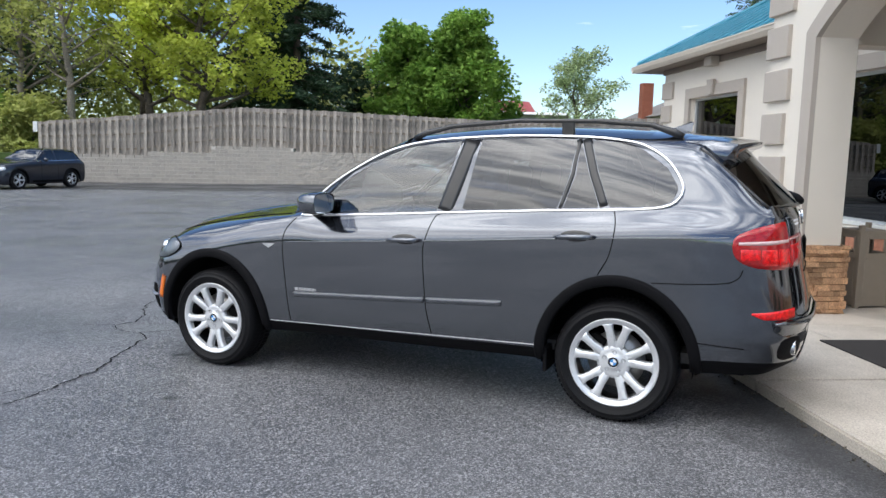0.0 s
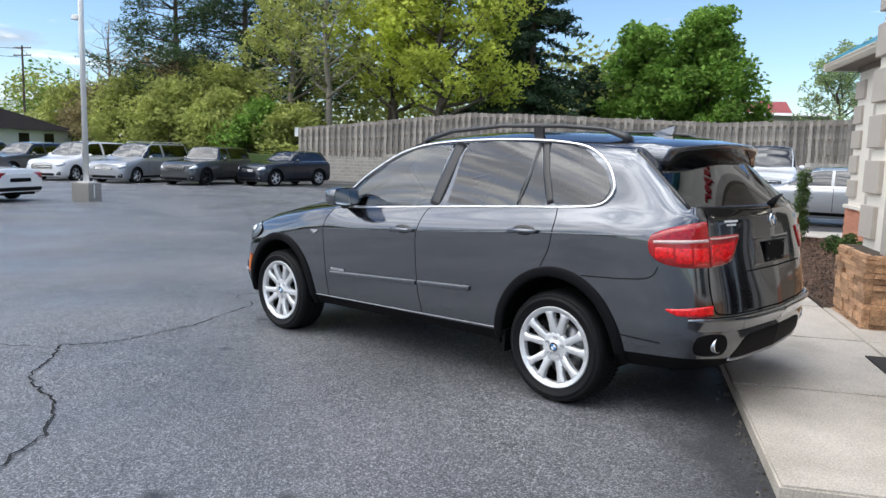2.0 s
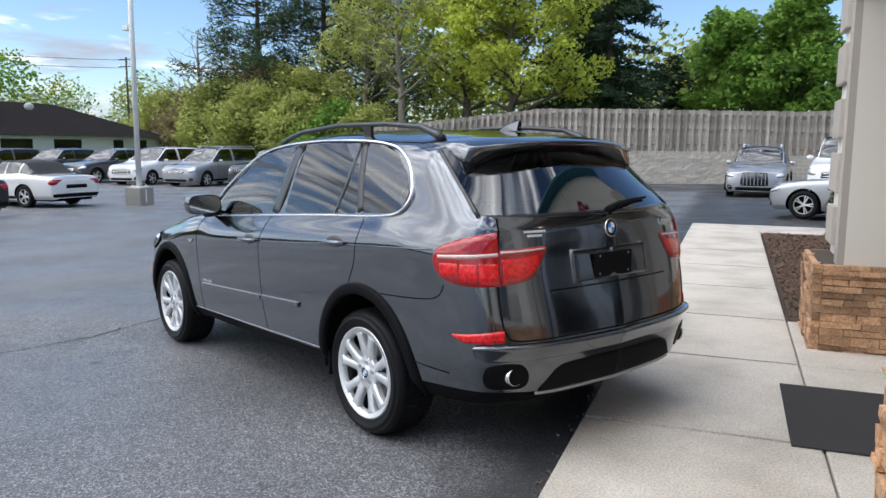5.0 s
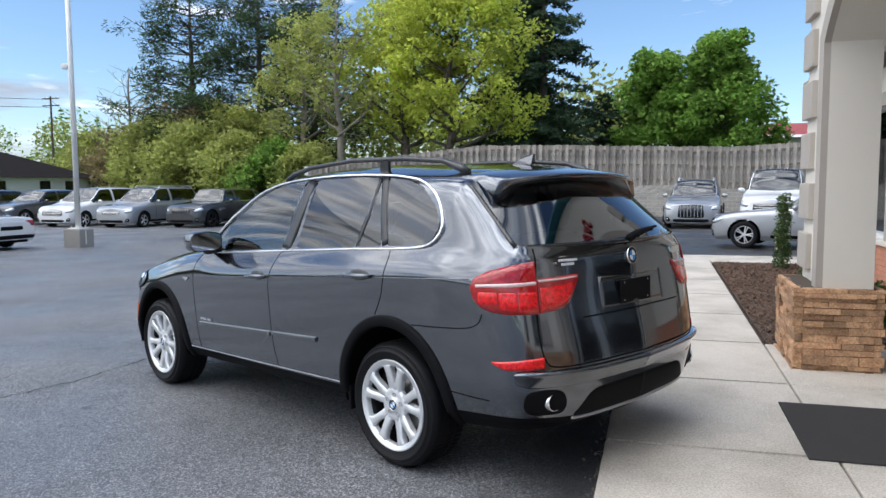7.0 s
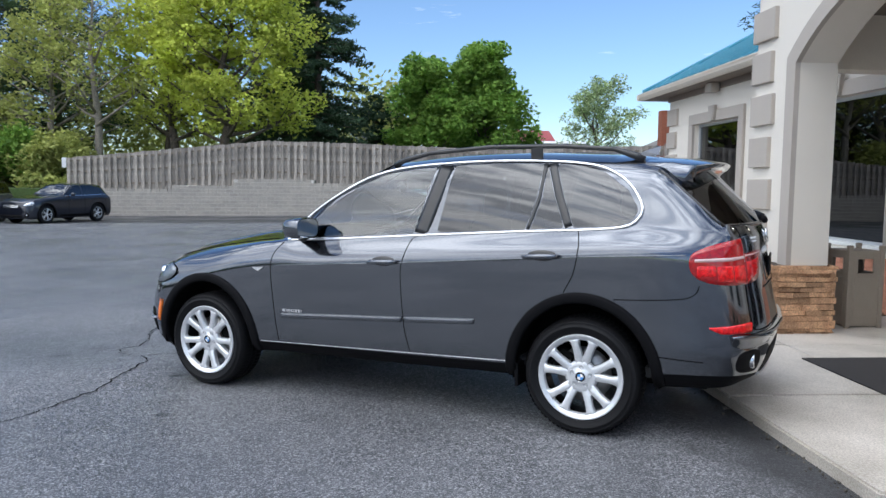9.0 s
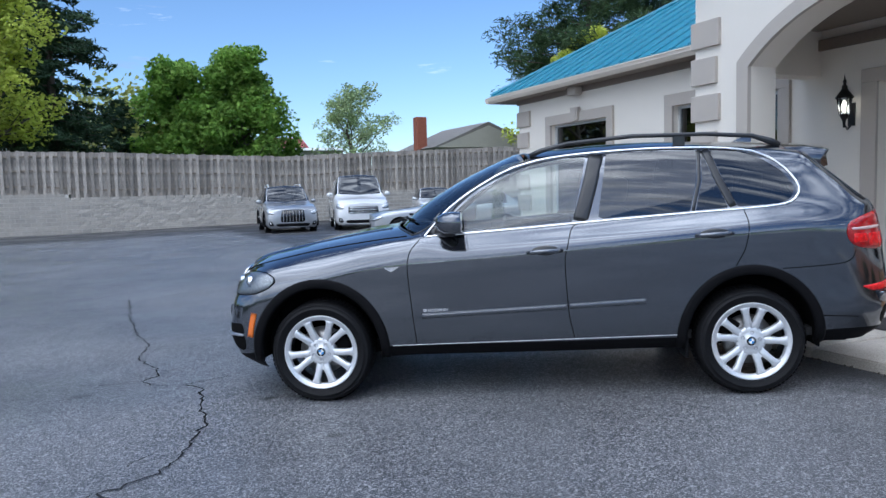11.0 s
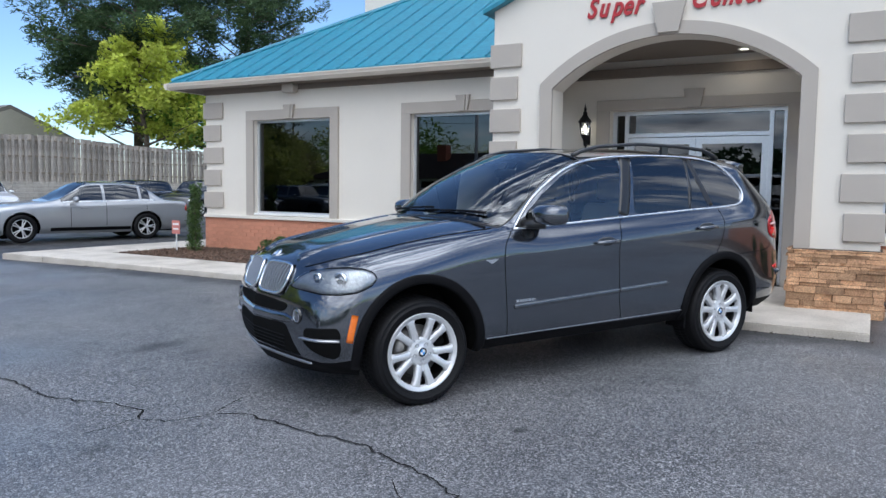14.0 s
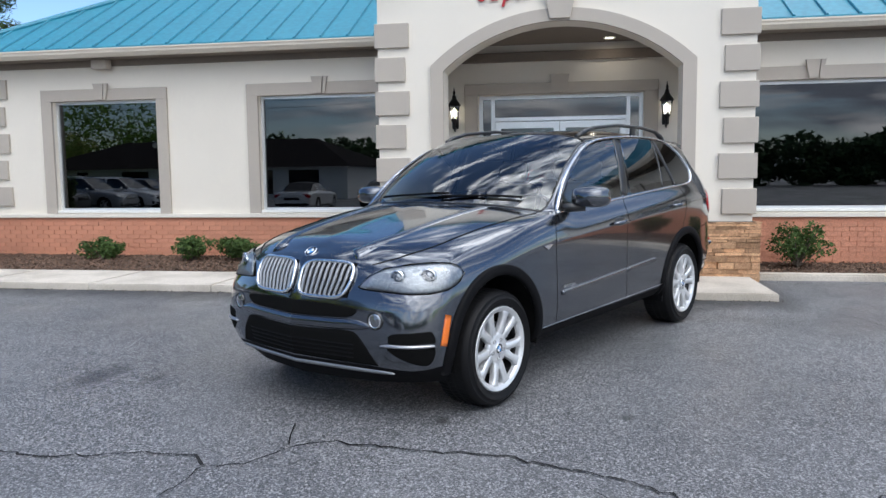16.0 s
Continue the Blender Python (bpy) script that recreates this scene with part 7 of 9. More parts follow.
def spoke_wheel(e, x, side, spin):
    """A wheel with a low-profile tyre and five forked V spokes."""
    R, rim, w = 0.357, 0.262, 0.25
    m = Matrix.Translation((x, side * 0.955, HUB - 0.003)) @ Matrix.Rotation(radians(90) * -side, 4, "X") @ Matrix.Rotation(spin, 4, "Z")
    # barrel near black: the shade inside the wheel is put into its colour
    wheel = part("wheel", lathe(bmesh.new(), [(rim * 0.93, -0.2), (rim * 0.9, -0.11), (rim * 0.93, -0.03), (rim * 0.95, -0.03)], 48, m), CM["alloy_dark_shaded"], e, "silver forked-spoke alloy wheel", True)
    # tyre
    prof = [(rim - 0.005, -0.235), (rim + 0.05, -0.262), (R - 0.012, -0.255), (R, -0.232), (R + 0.002, -0.14), (R, -0.048), (R - 0.008, -0.026), (R - 0.02, -0.012), (R - 0.024, -0.007), (R - 0.027, -0.01), (rim + 0.05, 0.002), (rim + 0.046, 0.007), (rim + 0.042, 0.003), (rim + 0.022, 0.002), (rim + 0.019, -0.002), (rim + 0.012, 0.0), (rim + 0.002, -0.012), (rim - 0.006, -0.02)]
    tyre = part("tyre", lathe(bmesh.new(), prof, 64, m), CM["tyre"], wheel, "black road tyre", True)
    bm = bmesh.new()
    for k in range(72):
        a = 2 * math.pi * k / 72
        for z0, z1, sk in ((-0.235, -0.175, 0.02), (-0.16, -0.12, -0.02), (-0.105, -0.04, 0.02)):
            c = [bm.verts.new(m @ Vector(((R + 0.005) * math.cos(t), (R + 0.005) * math.sin(t), z))) for t, z in ((a, z0), (a + 0.062, z0), (a + 0.062 + sk, z1), (a + sk, z1))]
            bm.faces.new(c)
    part("tread", bm, CM["tread"], tyre)
    # rim lip
    part("rim", lathe(bmesh.new(), [(rim * 0.86, -0.045), (rim * 0.865, -0.02), (rim * 0.885, -0.0105), (rim * 0.96, -0.008), (rim * 0.975, -0.004), (rim * 0.995, -0.006), (rim * 1.005, -0.018)], 64, m), CM["alloy"], wheel, "", True)
    # spokes: five broad roots, each forking half way out into two arms that flare at the rim
    for k in range(5):
        a0 = 2 * math.pi * k / 5
        u, t = Vector((math.cos(a0), math.sin(a0), 0)), Vector((-math.sin(a0), math.cos(a0), 0))
        bm = bmesh.new()
        for d in (-1, 1):
            rows = []
            for r, lat, z, ww in ((0.05, 0.015, -0.034, 0.04), (0.085, 0.02, -0.026, 0.046), (0.118, 0.0265, -0.02, 0.049), (0.15, 0.036, -0.016, 0.045), (0.18, 0.046, -0.012, 0.044), (0.208, 0.0545, -0.01, 0.052), (0.23, 0.06, -0.01, 0.1)):
                c = u * r + t * lat * d + Vector((0, 0, z))
                side_dir = (t - u * 0.3 * d).normalized()
                rows.append([bm.verts.new(m @ (c + side_dir * ww * f + Vector((0, 0, dz)))) for f, dz in ((-0.5, -0.04), (-0.5, -0.012), (-0.43, -0.001), (0.0, -0.004), (0.43, -0.001), (0.5, -0.012), (0.5, -0.04))])
            for p, q in zip(rows, rows[1:]):
                for n in range(6):
                    bm.faces.new((p[n], p[n + 1], q[n + 1], q[n]))
            bm.faces.new(rows[-1])
        # web that closes the fork near the hub
        web = [bm.verts.new(m @ (u * r + t * lat + Vector((0, 0, z)))) for r, lat, z in ((0.05, -0.02, -0.04), (0.1, -0.03, -0.026), (0.142, -0.024, -0.021), (0.128, -0.008, -0.022), (0.126, 0.0, -0.022), (0.128, 0.008, -0.022), (0.142, 0.024, -0.021), (0.1, 0.03, -0.026), (0.05, 0.02, -0.04))]
        bm.faces.new(web)
        bmesh.ops.recalc_face_normals(bm, faces=bm.faces[:])
        part("spoke", bm, CM["alloy"], wheel, "", True)
        a = a0
        bm = bmesh.new()
        lathe(bm, [(0.001, -0.004), (0.008, -0.004), (0.009, 0.002), (0.013, 0.003), (0.014, -0.012)], 10, m @ Matrix.Translation((0.058 * math.cos(a), 0.058 * math.sin(a), -0.026)))
        part("wheel_bolt", bm, CM["steel_brushed"], wheel)
    part("hub", lathe(bmesh.new(), [(0.001, -0.022), (0.036, -0.022), (0.042, -0.028), (0.07, -0.03), (0.092, -0.028), (0.099, -0.036), (0.1, -0.06)], 28, m), CM["alloy"], wheel, "", True)
    roundel("hub_badge", (x, side * 0.955 + side * -0.021, HUB - 0.003), (0, side, 0), 0.033, wheel)
    part("brake_disc", lathe(bmesh.new(), [(0.06, -0.1), (0.168, -0.1), (0.17, -0.12)], 40, m), CM["disc"], wheel, "grey brake disc", True)
    cal = m @ Matrix.Rotation(-spin + (0.5 if x < -1 else 2.6), 4, "Z")
    bm = bmesh.new()
    box(bm, 0.1, 0.2, -0.07, 0.07, -0.14, -0.07, bevel=0.012, m=cal)
    part("brake_caliper", bm, CM["under"], wheel)
    return wheel


def build_suv():
    e = thing("suv", "dark metallic grey SUV parked with its tail to the entrance walk", "car", m=SUV_POSE)
    # lids first: the painted shell
    bm = grid_faces(bmesh.new(), GS, lambda i, j: CLS[i][j] == "body")
    part("body", bm, GRAPHITE, e, "metallic dark grey painted body", True)
    bm = grid_faces(bmesh.new(), GS, lambda i, j: CLS[i][j] == "cladding")
    part("lower_cladding", bm, CM["plastic"], e, "black plastic lower cladding", True)
    for nm, key, mt, lab in (("windscreen", "windscreen", CM["screen"], "clear windscreen"), ("roof_glass", "roof_glass", CM["gloss_black"], "black glass roof panel")):
        suv_part(nm, key, mt, e, lab)
    for side in (1, -1):
        for nm, mt in (("front_window", CM["clear"]), ("rear_window", CM["tint"]), ("rear_vent", CM["tint"]), ("quarter_window", CM["tint"])):
            half_part(nm, nm, mt, e, side, "clear side glass" if nm == "front_window" else "dark side glass")
        # headlight: bright bowl, two round lamps, clear cover
        lamp = skin_plate("headlight", HEADLIGHT, 0.024, CM["lens"], e, side, "clear headlight with two round lamps", profile=lambda f: 1 - 0.65 * abs(2 * f - 1) ** 3)
        skin_plate("reflector", HEADLIGHT, 0.003, CM["lamp_back"], lamp, side)
        rim_line = [(q, lo) for q, lo, hi in HEADLIGHT] + [(q, hi) for q, lo, hi in HEADLIGHT[::-1]] + [(HEADLIGHT[0][0], HEADLIGHT[0][1])]
        bm = bmesh.new()
        strip(bm, dense(rim_line, 0.05), 0.006, 0.009, at_sz, side)
        part("lamp_seal", bm, CM["under"], lamp, "black seal round the lamp")
        for ss, zz, rr in ((1.66, 0.853, 0.043), (2.3, 0.853, 0.05)):
            p, n = at_sz(ss, zz)
            c = p + n * 0.006
            nn = Vector((n.x - 0.5, n.y * 0.8, 0.05)).normalized()
            mm = Matrix.Translation((c.x, c.y * side, c.z)) @ Vector((nn.x, nn.y * side, nn.z)).to_track_quat("Z", "Y").to_matrix().to_4x4()
            part("lamp_ring", lathe(bmesh.new(), [(rr, -0.02), (rr, 0.008), (rr * 0.84, 0.01), (rr * 0.8, 0.002)], 28, mm), CM["chrome"], lamp, "", True)
            part("lamp_bowl", lathe(bmesh.new(), [(rr * 0.8, 0.003), (rr * 0.62, 0.002), (rr * 0.5, 0.009), (rr * 0.3, 0.014), (0.001, 0.016)], 24, mm), CM["projector"], lamp, "", True)
        outer = skin_plate("tail_light", TAIL_OUTER, 0.01, CM["tail_red"], e, side, "red wrap-round tail light")
        inner = skin_plate("tail_light_inner", TAIL_INNER, 0.01, CM["tail_red"], e, side, "red tail light on the tailgate")
        skin_plate("light_bar", [(12.1, 1.072, 1.09), (12.6, 1.074, 1.096), (13.27, 1.084, 1.104)], 0.0135, CM["tail_pale"], outer, side, "pale bar in the light", lines=3)
        skin_plate("light_bar", [(13.32, 1.096, 1.108), (13.7, 1.1, 1.111), (13.99, 1.106, 1.115)], 0.0135, CM["tail_pale"], inner, side, "pale bar in the light", lines=3)
        for a, b, lo, hi in ((12.14, 12.5, 0.985, 1.062), (12.53, 12.88, 0.962, 1.064), (12.91, 13.26, 0.954, 1.068)):
            skin_plate("light_cell", [(a, lo + 0.01, hi - 0.006), (a + 0.04, lo, hi), (b - 0.04, lo, hi), (b, lo + 0.006, hi - 0.004)], 0.012, CM["tail_bright"], outer, side, "brighter red light field", cols=12, lines=4)
        skin_plate("light_cell", [(13.33, 0.957, 1.086), (13.6, 0.967, 1.088), (13.78, 0.99, 1.092), (13.9, 1.045, 1.094)], 0.012, CM["tail_bright"], inner, side, "brighter red light field", cols=12, lines=4)
        # bright line round the side glass, black pillars
        bm = bmesh.new()
        strip(bm, smooth_line(DLO[:-1][::1] + [DLO[0]], 130), lambda f: 0.016, 0.012, on_glass, side, 0.012)
        part("window_trim", bm, CM["chrome"], e, "bright trim round the side windows", True)
        for line, wd in (([(-1.1, 1.2), (-1.02, 1.45), (-0.965, 1.648)], 0.1), ([(-0.09, 1.258), (-0.17, 1.45), (-0.235, 1.65)], 0.05), ([(-0.352, 1.24), (-0.295, 1.44), (-0.275, 1.65)], 0.022), ([(-2.13, 1.155), (-2.04, 1.2)], 0.05)):
            bm = bmesh.new()
            strip(bm, dense(line), wd, 0.005, on_glass, side, 0.012)
            part("pillar_trim", bm, CM["black_trim"], e, "black pillar trim", True)
        # gaps of doors, filler, bonnet
        for line in ([(-2.2, 1.125), (-2.272, 1.03), (-2.29, 0.94), (-2.275, 0.7), (-2.25, 0.4)], [(-1.06, 1.2), (-1.15, 1.17), (-1.195, 1.04), (-1.215, 0.95), (-1.2, 0.6), (-1.165, 0.41)],
                     [(-0.03, 1.25), (-0.012, 1.15), (-0.035, 1.0), (-0.1, 0.87)], [(0.2, 0.842), (0.45, 0.852), (0.6, 0.865), (0.66, 0.9), (0.675, 0.94)]):
            bm = bmesh.new()
            strip(bm, smooth_line(line, 40), 0.006, 0.0012, on_side, side)
            part("door_gap", bm, CM["under"], e)
        # crease that catches the light
        bm = bmesh.new()
        strip(bm, smooth_line([(-2.28, 0.955), (-1.2, 1.012), (-0.03, 1.085), (0.6, 1.112)], 60), 0.007, 0.003, on_side, side)
        part("crease", bm, GRAPHITE, e, "", True)
        # rub strips with a bright edge
        for a, b, za, zb in ((-2.2, -1.215, 0.595, 0.63), (-1.19, -0.69, 0.632, 0.652)):
            bm = bmesh.new()
            strip(bm, dense([(a, za), (b, zb)]), 0.034, 0.014, on_side, side)
            part("rub_strip", bm, GRAPHITE, e, "body-coloured rub strip", True)
            bm = bmesh.new()
            strip(bm, dense([(a, za + 0.014), (b, zb + 0.014)]), 0.006, 0.016, on_side, side)
            part("rub_strip_edge", bm, CM["steel_brushed"], e)
        bm = bmesh.new()
        strip(bm, dense([(-2.42, 0.388), (-0.48, 0.412)]), 0.006, 0.003, on_side, side)
        part("sill_trim", bm, CM["steel_brushed"], e, "thin bright sill line")
        bm = bmesh.new()
        strip(bm, dense([(0.44, 0.52), (0.7, 0.5)]), 0.006, 0.002, on_side, side)
        part("bumper_gap", bm, CM["under"], e)
        # handles over dark cups
        for hx, hz in ((-1.352, 1.012), (-0.24, 1.083)):
            p, n = on_side(hx, hz)
            bm = bmesh.new()
            bmesh.ops.create_uvsphere(bm, u_segments=20, v_segments=10, radius=1, matrix=Matrix.Translation((p.x + 0.01, (p.y + 0.006) * side, p.z + 0.003)) @ Matrix.Diagonal((0.1, 0.012, 0.036, 1)))
            part("handle_cup", bm, CM["black_trim"], e, "dark recess behind the handle", True)
            bm = bmesh.new()
            pts = [(p.x + dx, (p.y - dy) * side, p.z + dz) for dx, dy, dz in ((-0.115, 0.006, -0.002), (-0.085, 0.03, -0.001), (0.0, 0.04, 0.003), (0.085, 0.034, 0.004), (0.12, 0.01, 0.004))]
            tube(bm, pts, [0.011, 0.016, 0.017, 0.017, 0.012], 10)
            part("door_handle", bm, GRAPHITE, e, "body-coloured bar handle", True)
        # arch mouldings and liners
        for ax in (-WB, 0.0):
            bm = bmesh.new()
            line = [(ax + 0.452 * math.cos(a) * (1.02 if ax < -1 else 1), HUB + 0.482 * math.sin(a)) for a in np.linspace(-0.12, math.pi + 0.12, 56).tolist()]
            strip(bm, line, 0.064, 0.017, on_side, side, 0.012)
            part("arch_moulding", bm, CM["plastic"], e, "black plastic wheel-arch moulding", True)
            bm = bmesh.new()
            ring = [(ax + 0.44 * math.cos(a), HUB + 0.462 * math.sin(a)) for a in np.linspace(-0.12, math.pi + 0.12, 30).tolist()]
            rows = [[bm.verts.new((x, side * yy, z)) for yy in (0.93, 0.5)] for x, z in ring]
            for r, q in zip(rows, rows[1:]):
                bm.faces.new((r[0], r[1], q[1], q[0]))
            part("wheel_housing", bm, CM["under"], e)
            spoke_wheel(e, ax, side, 0.98 if ax < -1 else 0.23)
            if ax > -1:
                bm = bmesh.new()
                box(bm, ax - 0.43, ax - 0.405, -0.1, 0.1, 0, 0.15, 0.006, Matrix.Translation((0, side * 0.82, 0.25)))
                part("mud_flap", bm, CM["plastic"], e)
        # side repeater grille
        p, n = on_side(-2.4, 0.925)
        bm = bmesh.new()
        prism(bm, [(p.x - 0.055, p.z + 0.014), (p.x + 0.055, p.z + 0.018), (p.x + 0.0, p.z - 0.016)], "y", (p.y - 0.008) * side, (p.y + 0.004) * side)
        part("side_repeater", bm, CM["chrome"], e, "small bright triangular side lamp")
        # badge strokes on the door
        x = -2.19
        for wv in (0.03, 0.012, 0.012, 0.012, 0.02, 0.012, 0.024, 0.024, 0.008):
            p, n = on_side(x + wv / 2, 0.634)
            part("badge_stroke", boxes((x, x + wv * 0.8, min((p.y - 0.006) * side, p.y * side), max((p.y - 0.006) * side, p.y * side), 0.625, 0.645)), CM["chrome"], e)
            x += wv + 0.002
        # mirror
        bm = bmesh.new()
        rows = []
        for dx, s in ((-0.115, 0.25), (-0.1, 0.62), (-0.055, 0.92), (0.0, 1.0), (0.035, 1.0), (0.06, 0.95)):
            rows.append([bm.verts.new((-1.955 + dx + 0.05 * (1 - math.cos(a)) * 0.0, side * (1.04 + 0.13 * s * math.copysign(abs(math.cos(a)) ** 0.7, math.cos(a))), 1.235 + 0.074 * s * math.copysign(abs(math.sin(a)) ** 0.5, math.sin(a)))) for a in np.linspace(0, 2 * math.pi, 25)[:-1].tolist()])
        for r, q in zip(rows, rows[1:]):
            for k in range(24):
                bm.faces.new((r[k], r[(k + 1) % 24], q[(k + 1) % 24], q[k]))
        bm.faces.new(rows[0])
        bmesh.ops.recalc_face_normals(bm, faces=bm.faces[:])
        mirror = part("mirror", bm, GRAPHITE, e, "dark grey door mirror", True)
        bm = bmesh.new()
        vs = [bm.verts.new(v) for v in [(-1.897, side * (1.04 + 0.118 * math.copysign(abs(math.cos(a)) ** 0.7, math.cos(a))), 1.235 + 0.064 * math.copysign(abs(math.sin(a)) ** 0.5, math.sin(a))) for a in np.linspace(0, 2 * math.pi, 25)[:-1].tolist()]]
        bm.faces.new(vs)
        part("mirror_glass", bm, CM["mirror"], mirror, "mirror glass")
        bm = bmesh.new()
        tube(bm, [(-2.07, side * 0.87, 1.165), (-2.02, side * 0.94, 1.165), (-1.97, side * 1.0, 1.175)], [0.035, 0.032, 0.04], 10)
        part("mirror_arm", bm, CM["black_trim"], mirror, "", True)
        # roof rail
        bm = bmesh.new()
        pts = [(-1.42, 0.64, 1.665), (-1.34, 0.64, 1.7), (-1.15, 0.635, 1.742), (-0.7, 0.625, 1.772), (-0.2, 0.615, 1.762), (0.12, 0.605, 1.735), (0.25, 0.6, 1.69), (0.3, 0.598, 1.66)]
        tube(bm, [(a, side * b, c) for a, b, c in pts], [0.02, 0.018, 0.015, 0.015, 0.015, 0.016, 0.024, 0.026], 10)
        part("roof_rail", bm, CM["black_trim"], e, "black roof rail", True)
        for rx, rz in ((-0.38, 1.735),):
            part("rail_foot", boxes((rx - 0.04, rx + 0.04, side * 0.617 - 0.012, side * 0.617 + 0.012, rz - 0.06, rz + 0.03), bevel=0.006), CM["black_trim"], e)
        # front marker, fog lamp, side intake with its bright bar
        bm = bmesh.new()
        strip(bm, dense([(-3.445, 0.475), (-3.43, 0.55), (-3.405, 0.645)], 0.02), 0.042, 0.008, on_side, side)
        part("side_marker", bm, CM["amber"], e, "orange side marker lamp", True)
        p, n = at_sz(1.35, 0.622)
        mm = Matrix.Translation((p.x, p.y * side, p.z)) @ Vector((n.x - 0.4, n.y * side, 0)).to_track_quat("Z", "Y").to_matrix().to_4x4()
        fog = part("fog_lamp", lathe(bmesh.new(), [(0.052, -0.03), (0.052, 0.008), (0.046, 0.011), (0.041, 0.002)], 24, mm), CM["gloss_black"], e, "round fog lamp", True)
        part("fog_ring", lathe(bmesh.new(), [(0.042, 0.004), (0.038, 0.01), (0.034, 0.004)], 24, mm), CM["chrome"], fog, "", True)
        part("fog_glass", lathe(bmesh.new(), [(0.036, 0.004), (0.025, 0.009), (0.001, 0.012)], 24, mm), CM["projector"], fog, "", True)
        skin_plate("side_intake", [(1.58, 0.502, 0.54), (1.66, 0.5, 0.556), (1.9, 0.499, 0.563), (2.5, 0.5, 0.568), (2.6, 0.5, 0.55), (2.64, 0.502, 0.52)], 0.003, CM["under"], e, side, "black side intake")
        skin_plate("side_intake", [(1.56, 0.462, 0.475), (1.7, 0.43, 0.477), (1.9, 0.4, 0.477), (2.36, 0.37, 0.476), (2.52, 0.39, 0.475), (2.62, 0.44, 0.474)], 0.003, CM["under"], e, side, "black side intake")
        skin_plate("intake_bar", [(1.45, 0.484, 0.49), (1.6, 0.481, 0.498), (2.5, 0.479, 0.495), (2.6, 0.482, 0.49)], 0.016, CM["steel_brushed"], e, side, "bright bar across the side intake", lines=3)
        # bumper reflector and exhaust
        bm = bmesh.new()
        skin_patch(bm, [(12.36, 0.694, 0.704), (12.6, 0.668, 0.71), (12.9, 0.668, 0.72), (13.29, 0.676, 0.73)], 0.007, side, lines=4)
        part("rear_reflector", bm, CM["tail_bright"], e, "red rear reflector", True)
        skin_plate("exhaust_surround", [(12.92, 0.485, 0.515), (12.97, 0.46, 0.545), (13.1, 0.44, 0.562), (13.3, 0.432, 0.568), (13.5, 0.43, 0.56), (13.6, 0.44, 0.535), (13.64, 0.465, 0.5)], 0.003, CM["plastic"], e, side, "black exhaust surround")
        mm = Matrix.Translation((0.88, side * 0.69, 0.498)) @ Matrix.Rotation(radians(90), 4, "Y")
        bm = bmesh.new()
        lathe(bm, [(0.043, 0.04), (0.044, 0.075), (0.047, 0.08), (0.05, 0.075), (0.05, -0.05)], 24, mm @ Matrix.Diagonal((1, 1.2, 1, 1)))
        part("exhaust", bm, CM["chrome"], e, "chrome exhaust tip", True)
        part("exhaust_bore", lathe(bmesh.new(), [(0.0435, 0.06), (0.04, 0.02), (0.001, 0.01)], 20, mm @ Matrix.Diagonal((1, 1.2, 1, 1))), CM["under"], e)
        # kidney grille
        y0, y1, zc, zh = 0.032, 0.42, 0.832, 0.098
        out = []
        for a in np.linspace(0, 2 * math.pi, 45)[:-1].tolist():
            ca, sa = math.cos(a), math.sin(a)
            yy = 0.5 * (y0 + y1) + 0.5 * (y1 - y0) * math.copysign(abs(ca) ** 0.42, ca)
            zz = zc + zh * math.copysign(abs(sa) ** 0.5, sa)
            out.append((yy - 0.03 * max(0, (zc - zz) / zh) * (yy - y0) / (y1 - y0), zz))
        face = lambda y, z, d: (on_end(-y, z, False)[0].x - d, side * y, z)
        bm = bmesh.new()
        tube(bm, [face(y, z, 0.014) for y, z in out + out[:1]], 0.0115, 8, cap=False)
        kidney = part("grille_frame", bm, CM["chrome"], e, "chrome kidney grille frame", True)
        bm = bmesh.new()
        rows = []
        for f in np.linspace(0.02, 0.98, 9).tolist():
            yy = y0 + (y1 - y0) * f
            rows.append([bm.verts.new(face(yy, zc + q * zh * 0.95, 0.005)) for q in (-1, -0.5, 0, 0.5, 1)])
        for r, q in zip(rows, rows[1:]):
            for k in range(4):
                bm.faces.new((r[k], r[k + 1], q[k + 1], q[k]))
        part("grille_back", bm, CM["under"], kidney)
        for k in range(9):
            f = (k + 0.5) / 9
            y = y0 + 0.012 + (y1 - y0 - 0.03) * f
            hh = zh * (1 - 0.16 * abs(2 * f - 1) ** 5) * 0.95
            bm = bmesh.new()
            pts = [face(y - 0.03 * max(0, -q) * f, zc + q * hh, 0.013 + 0.008 * (1 - q * q)) for q in (-1, -0.6, 0, 0.6, 1)]
            rr = [[bm.verts.new((c[0] + dx, c[1] + dy, c[2])) for dx, dy in ((0.012, -0.0095), (0.0, -0.011), (-0.006, 0.0), (0.0, 0.011), (0.012, 0.0095))] for c in pts]
            for r, q in zip(rr, rr[1:]):
                for n in range(4):
                    bm.faces.new((r[n], r[n + 1], q[n + 1], q[n]))
            bmesh.ops.recalc_face_normals(bm, faces=bm.faces[:])
            part("grille_bar", bm, CM["grille_alloy"], kidney, "", False)
    # lower grille, upper slot, skid strip, bonnet lines, badge
    low = skin_plate("lower_grille", [(0, 0.37, 0.545), (0.42, 0.367, 0.549), (0.8, 0.364, 0.556), (0.94, 0.363, 0.552), (1.11, 0.362, 0.495), (1.3, 0.361, 0.4), (1.37, 0.36, 0.366)], 0.003, CM["under"], e, 0, "black lower grille")
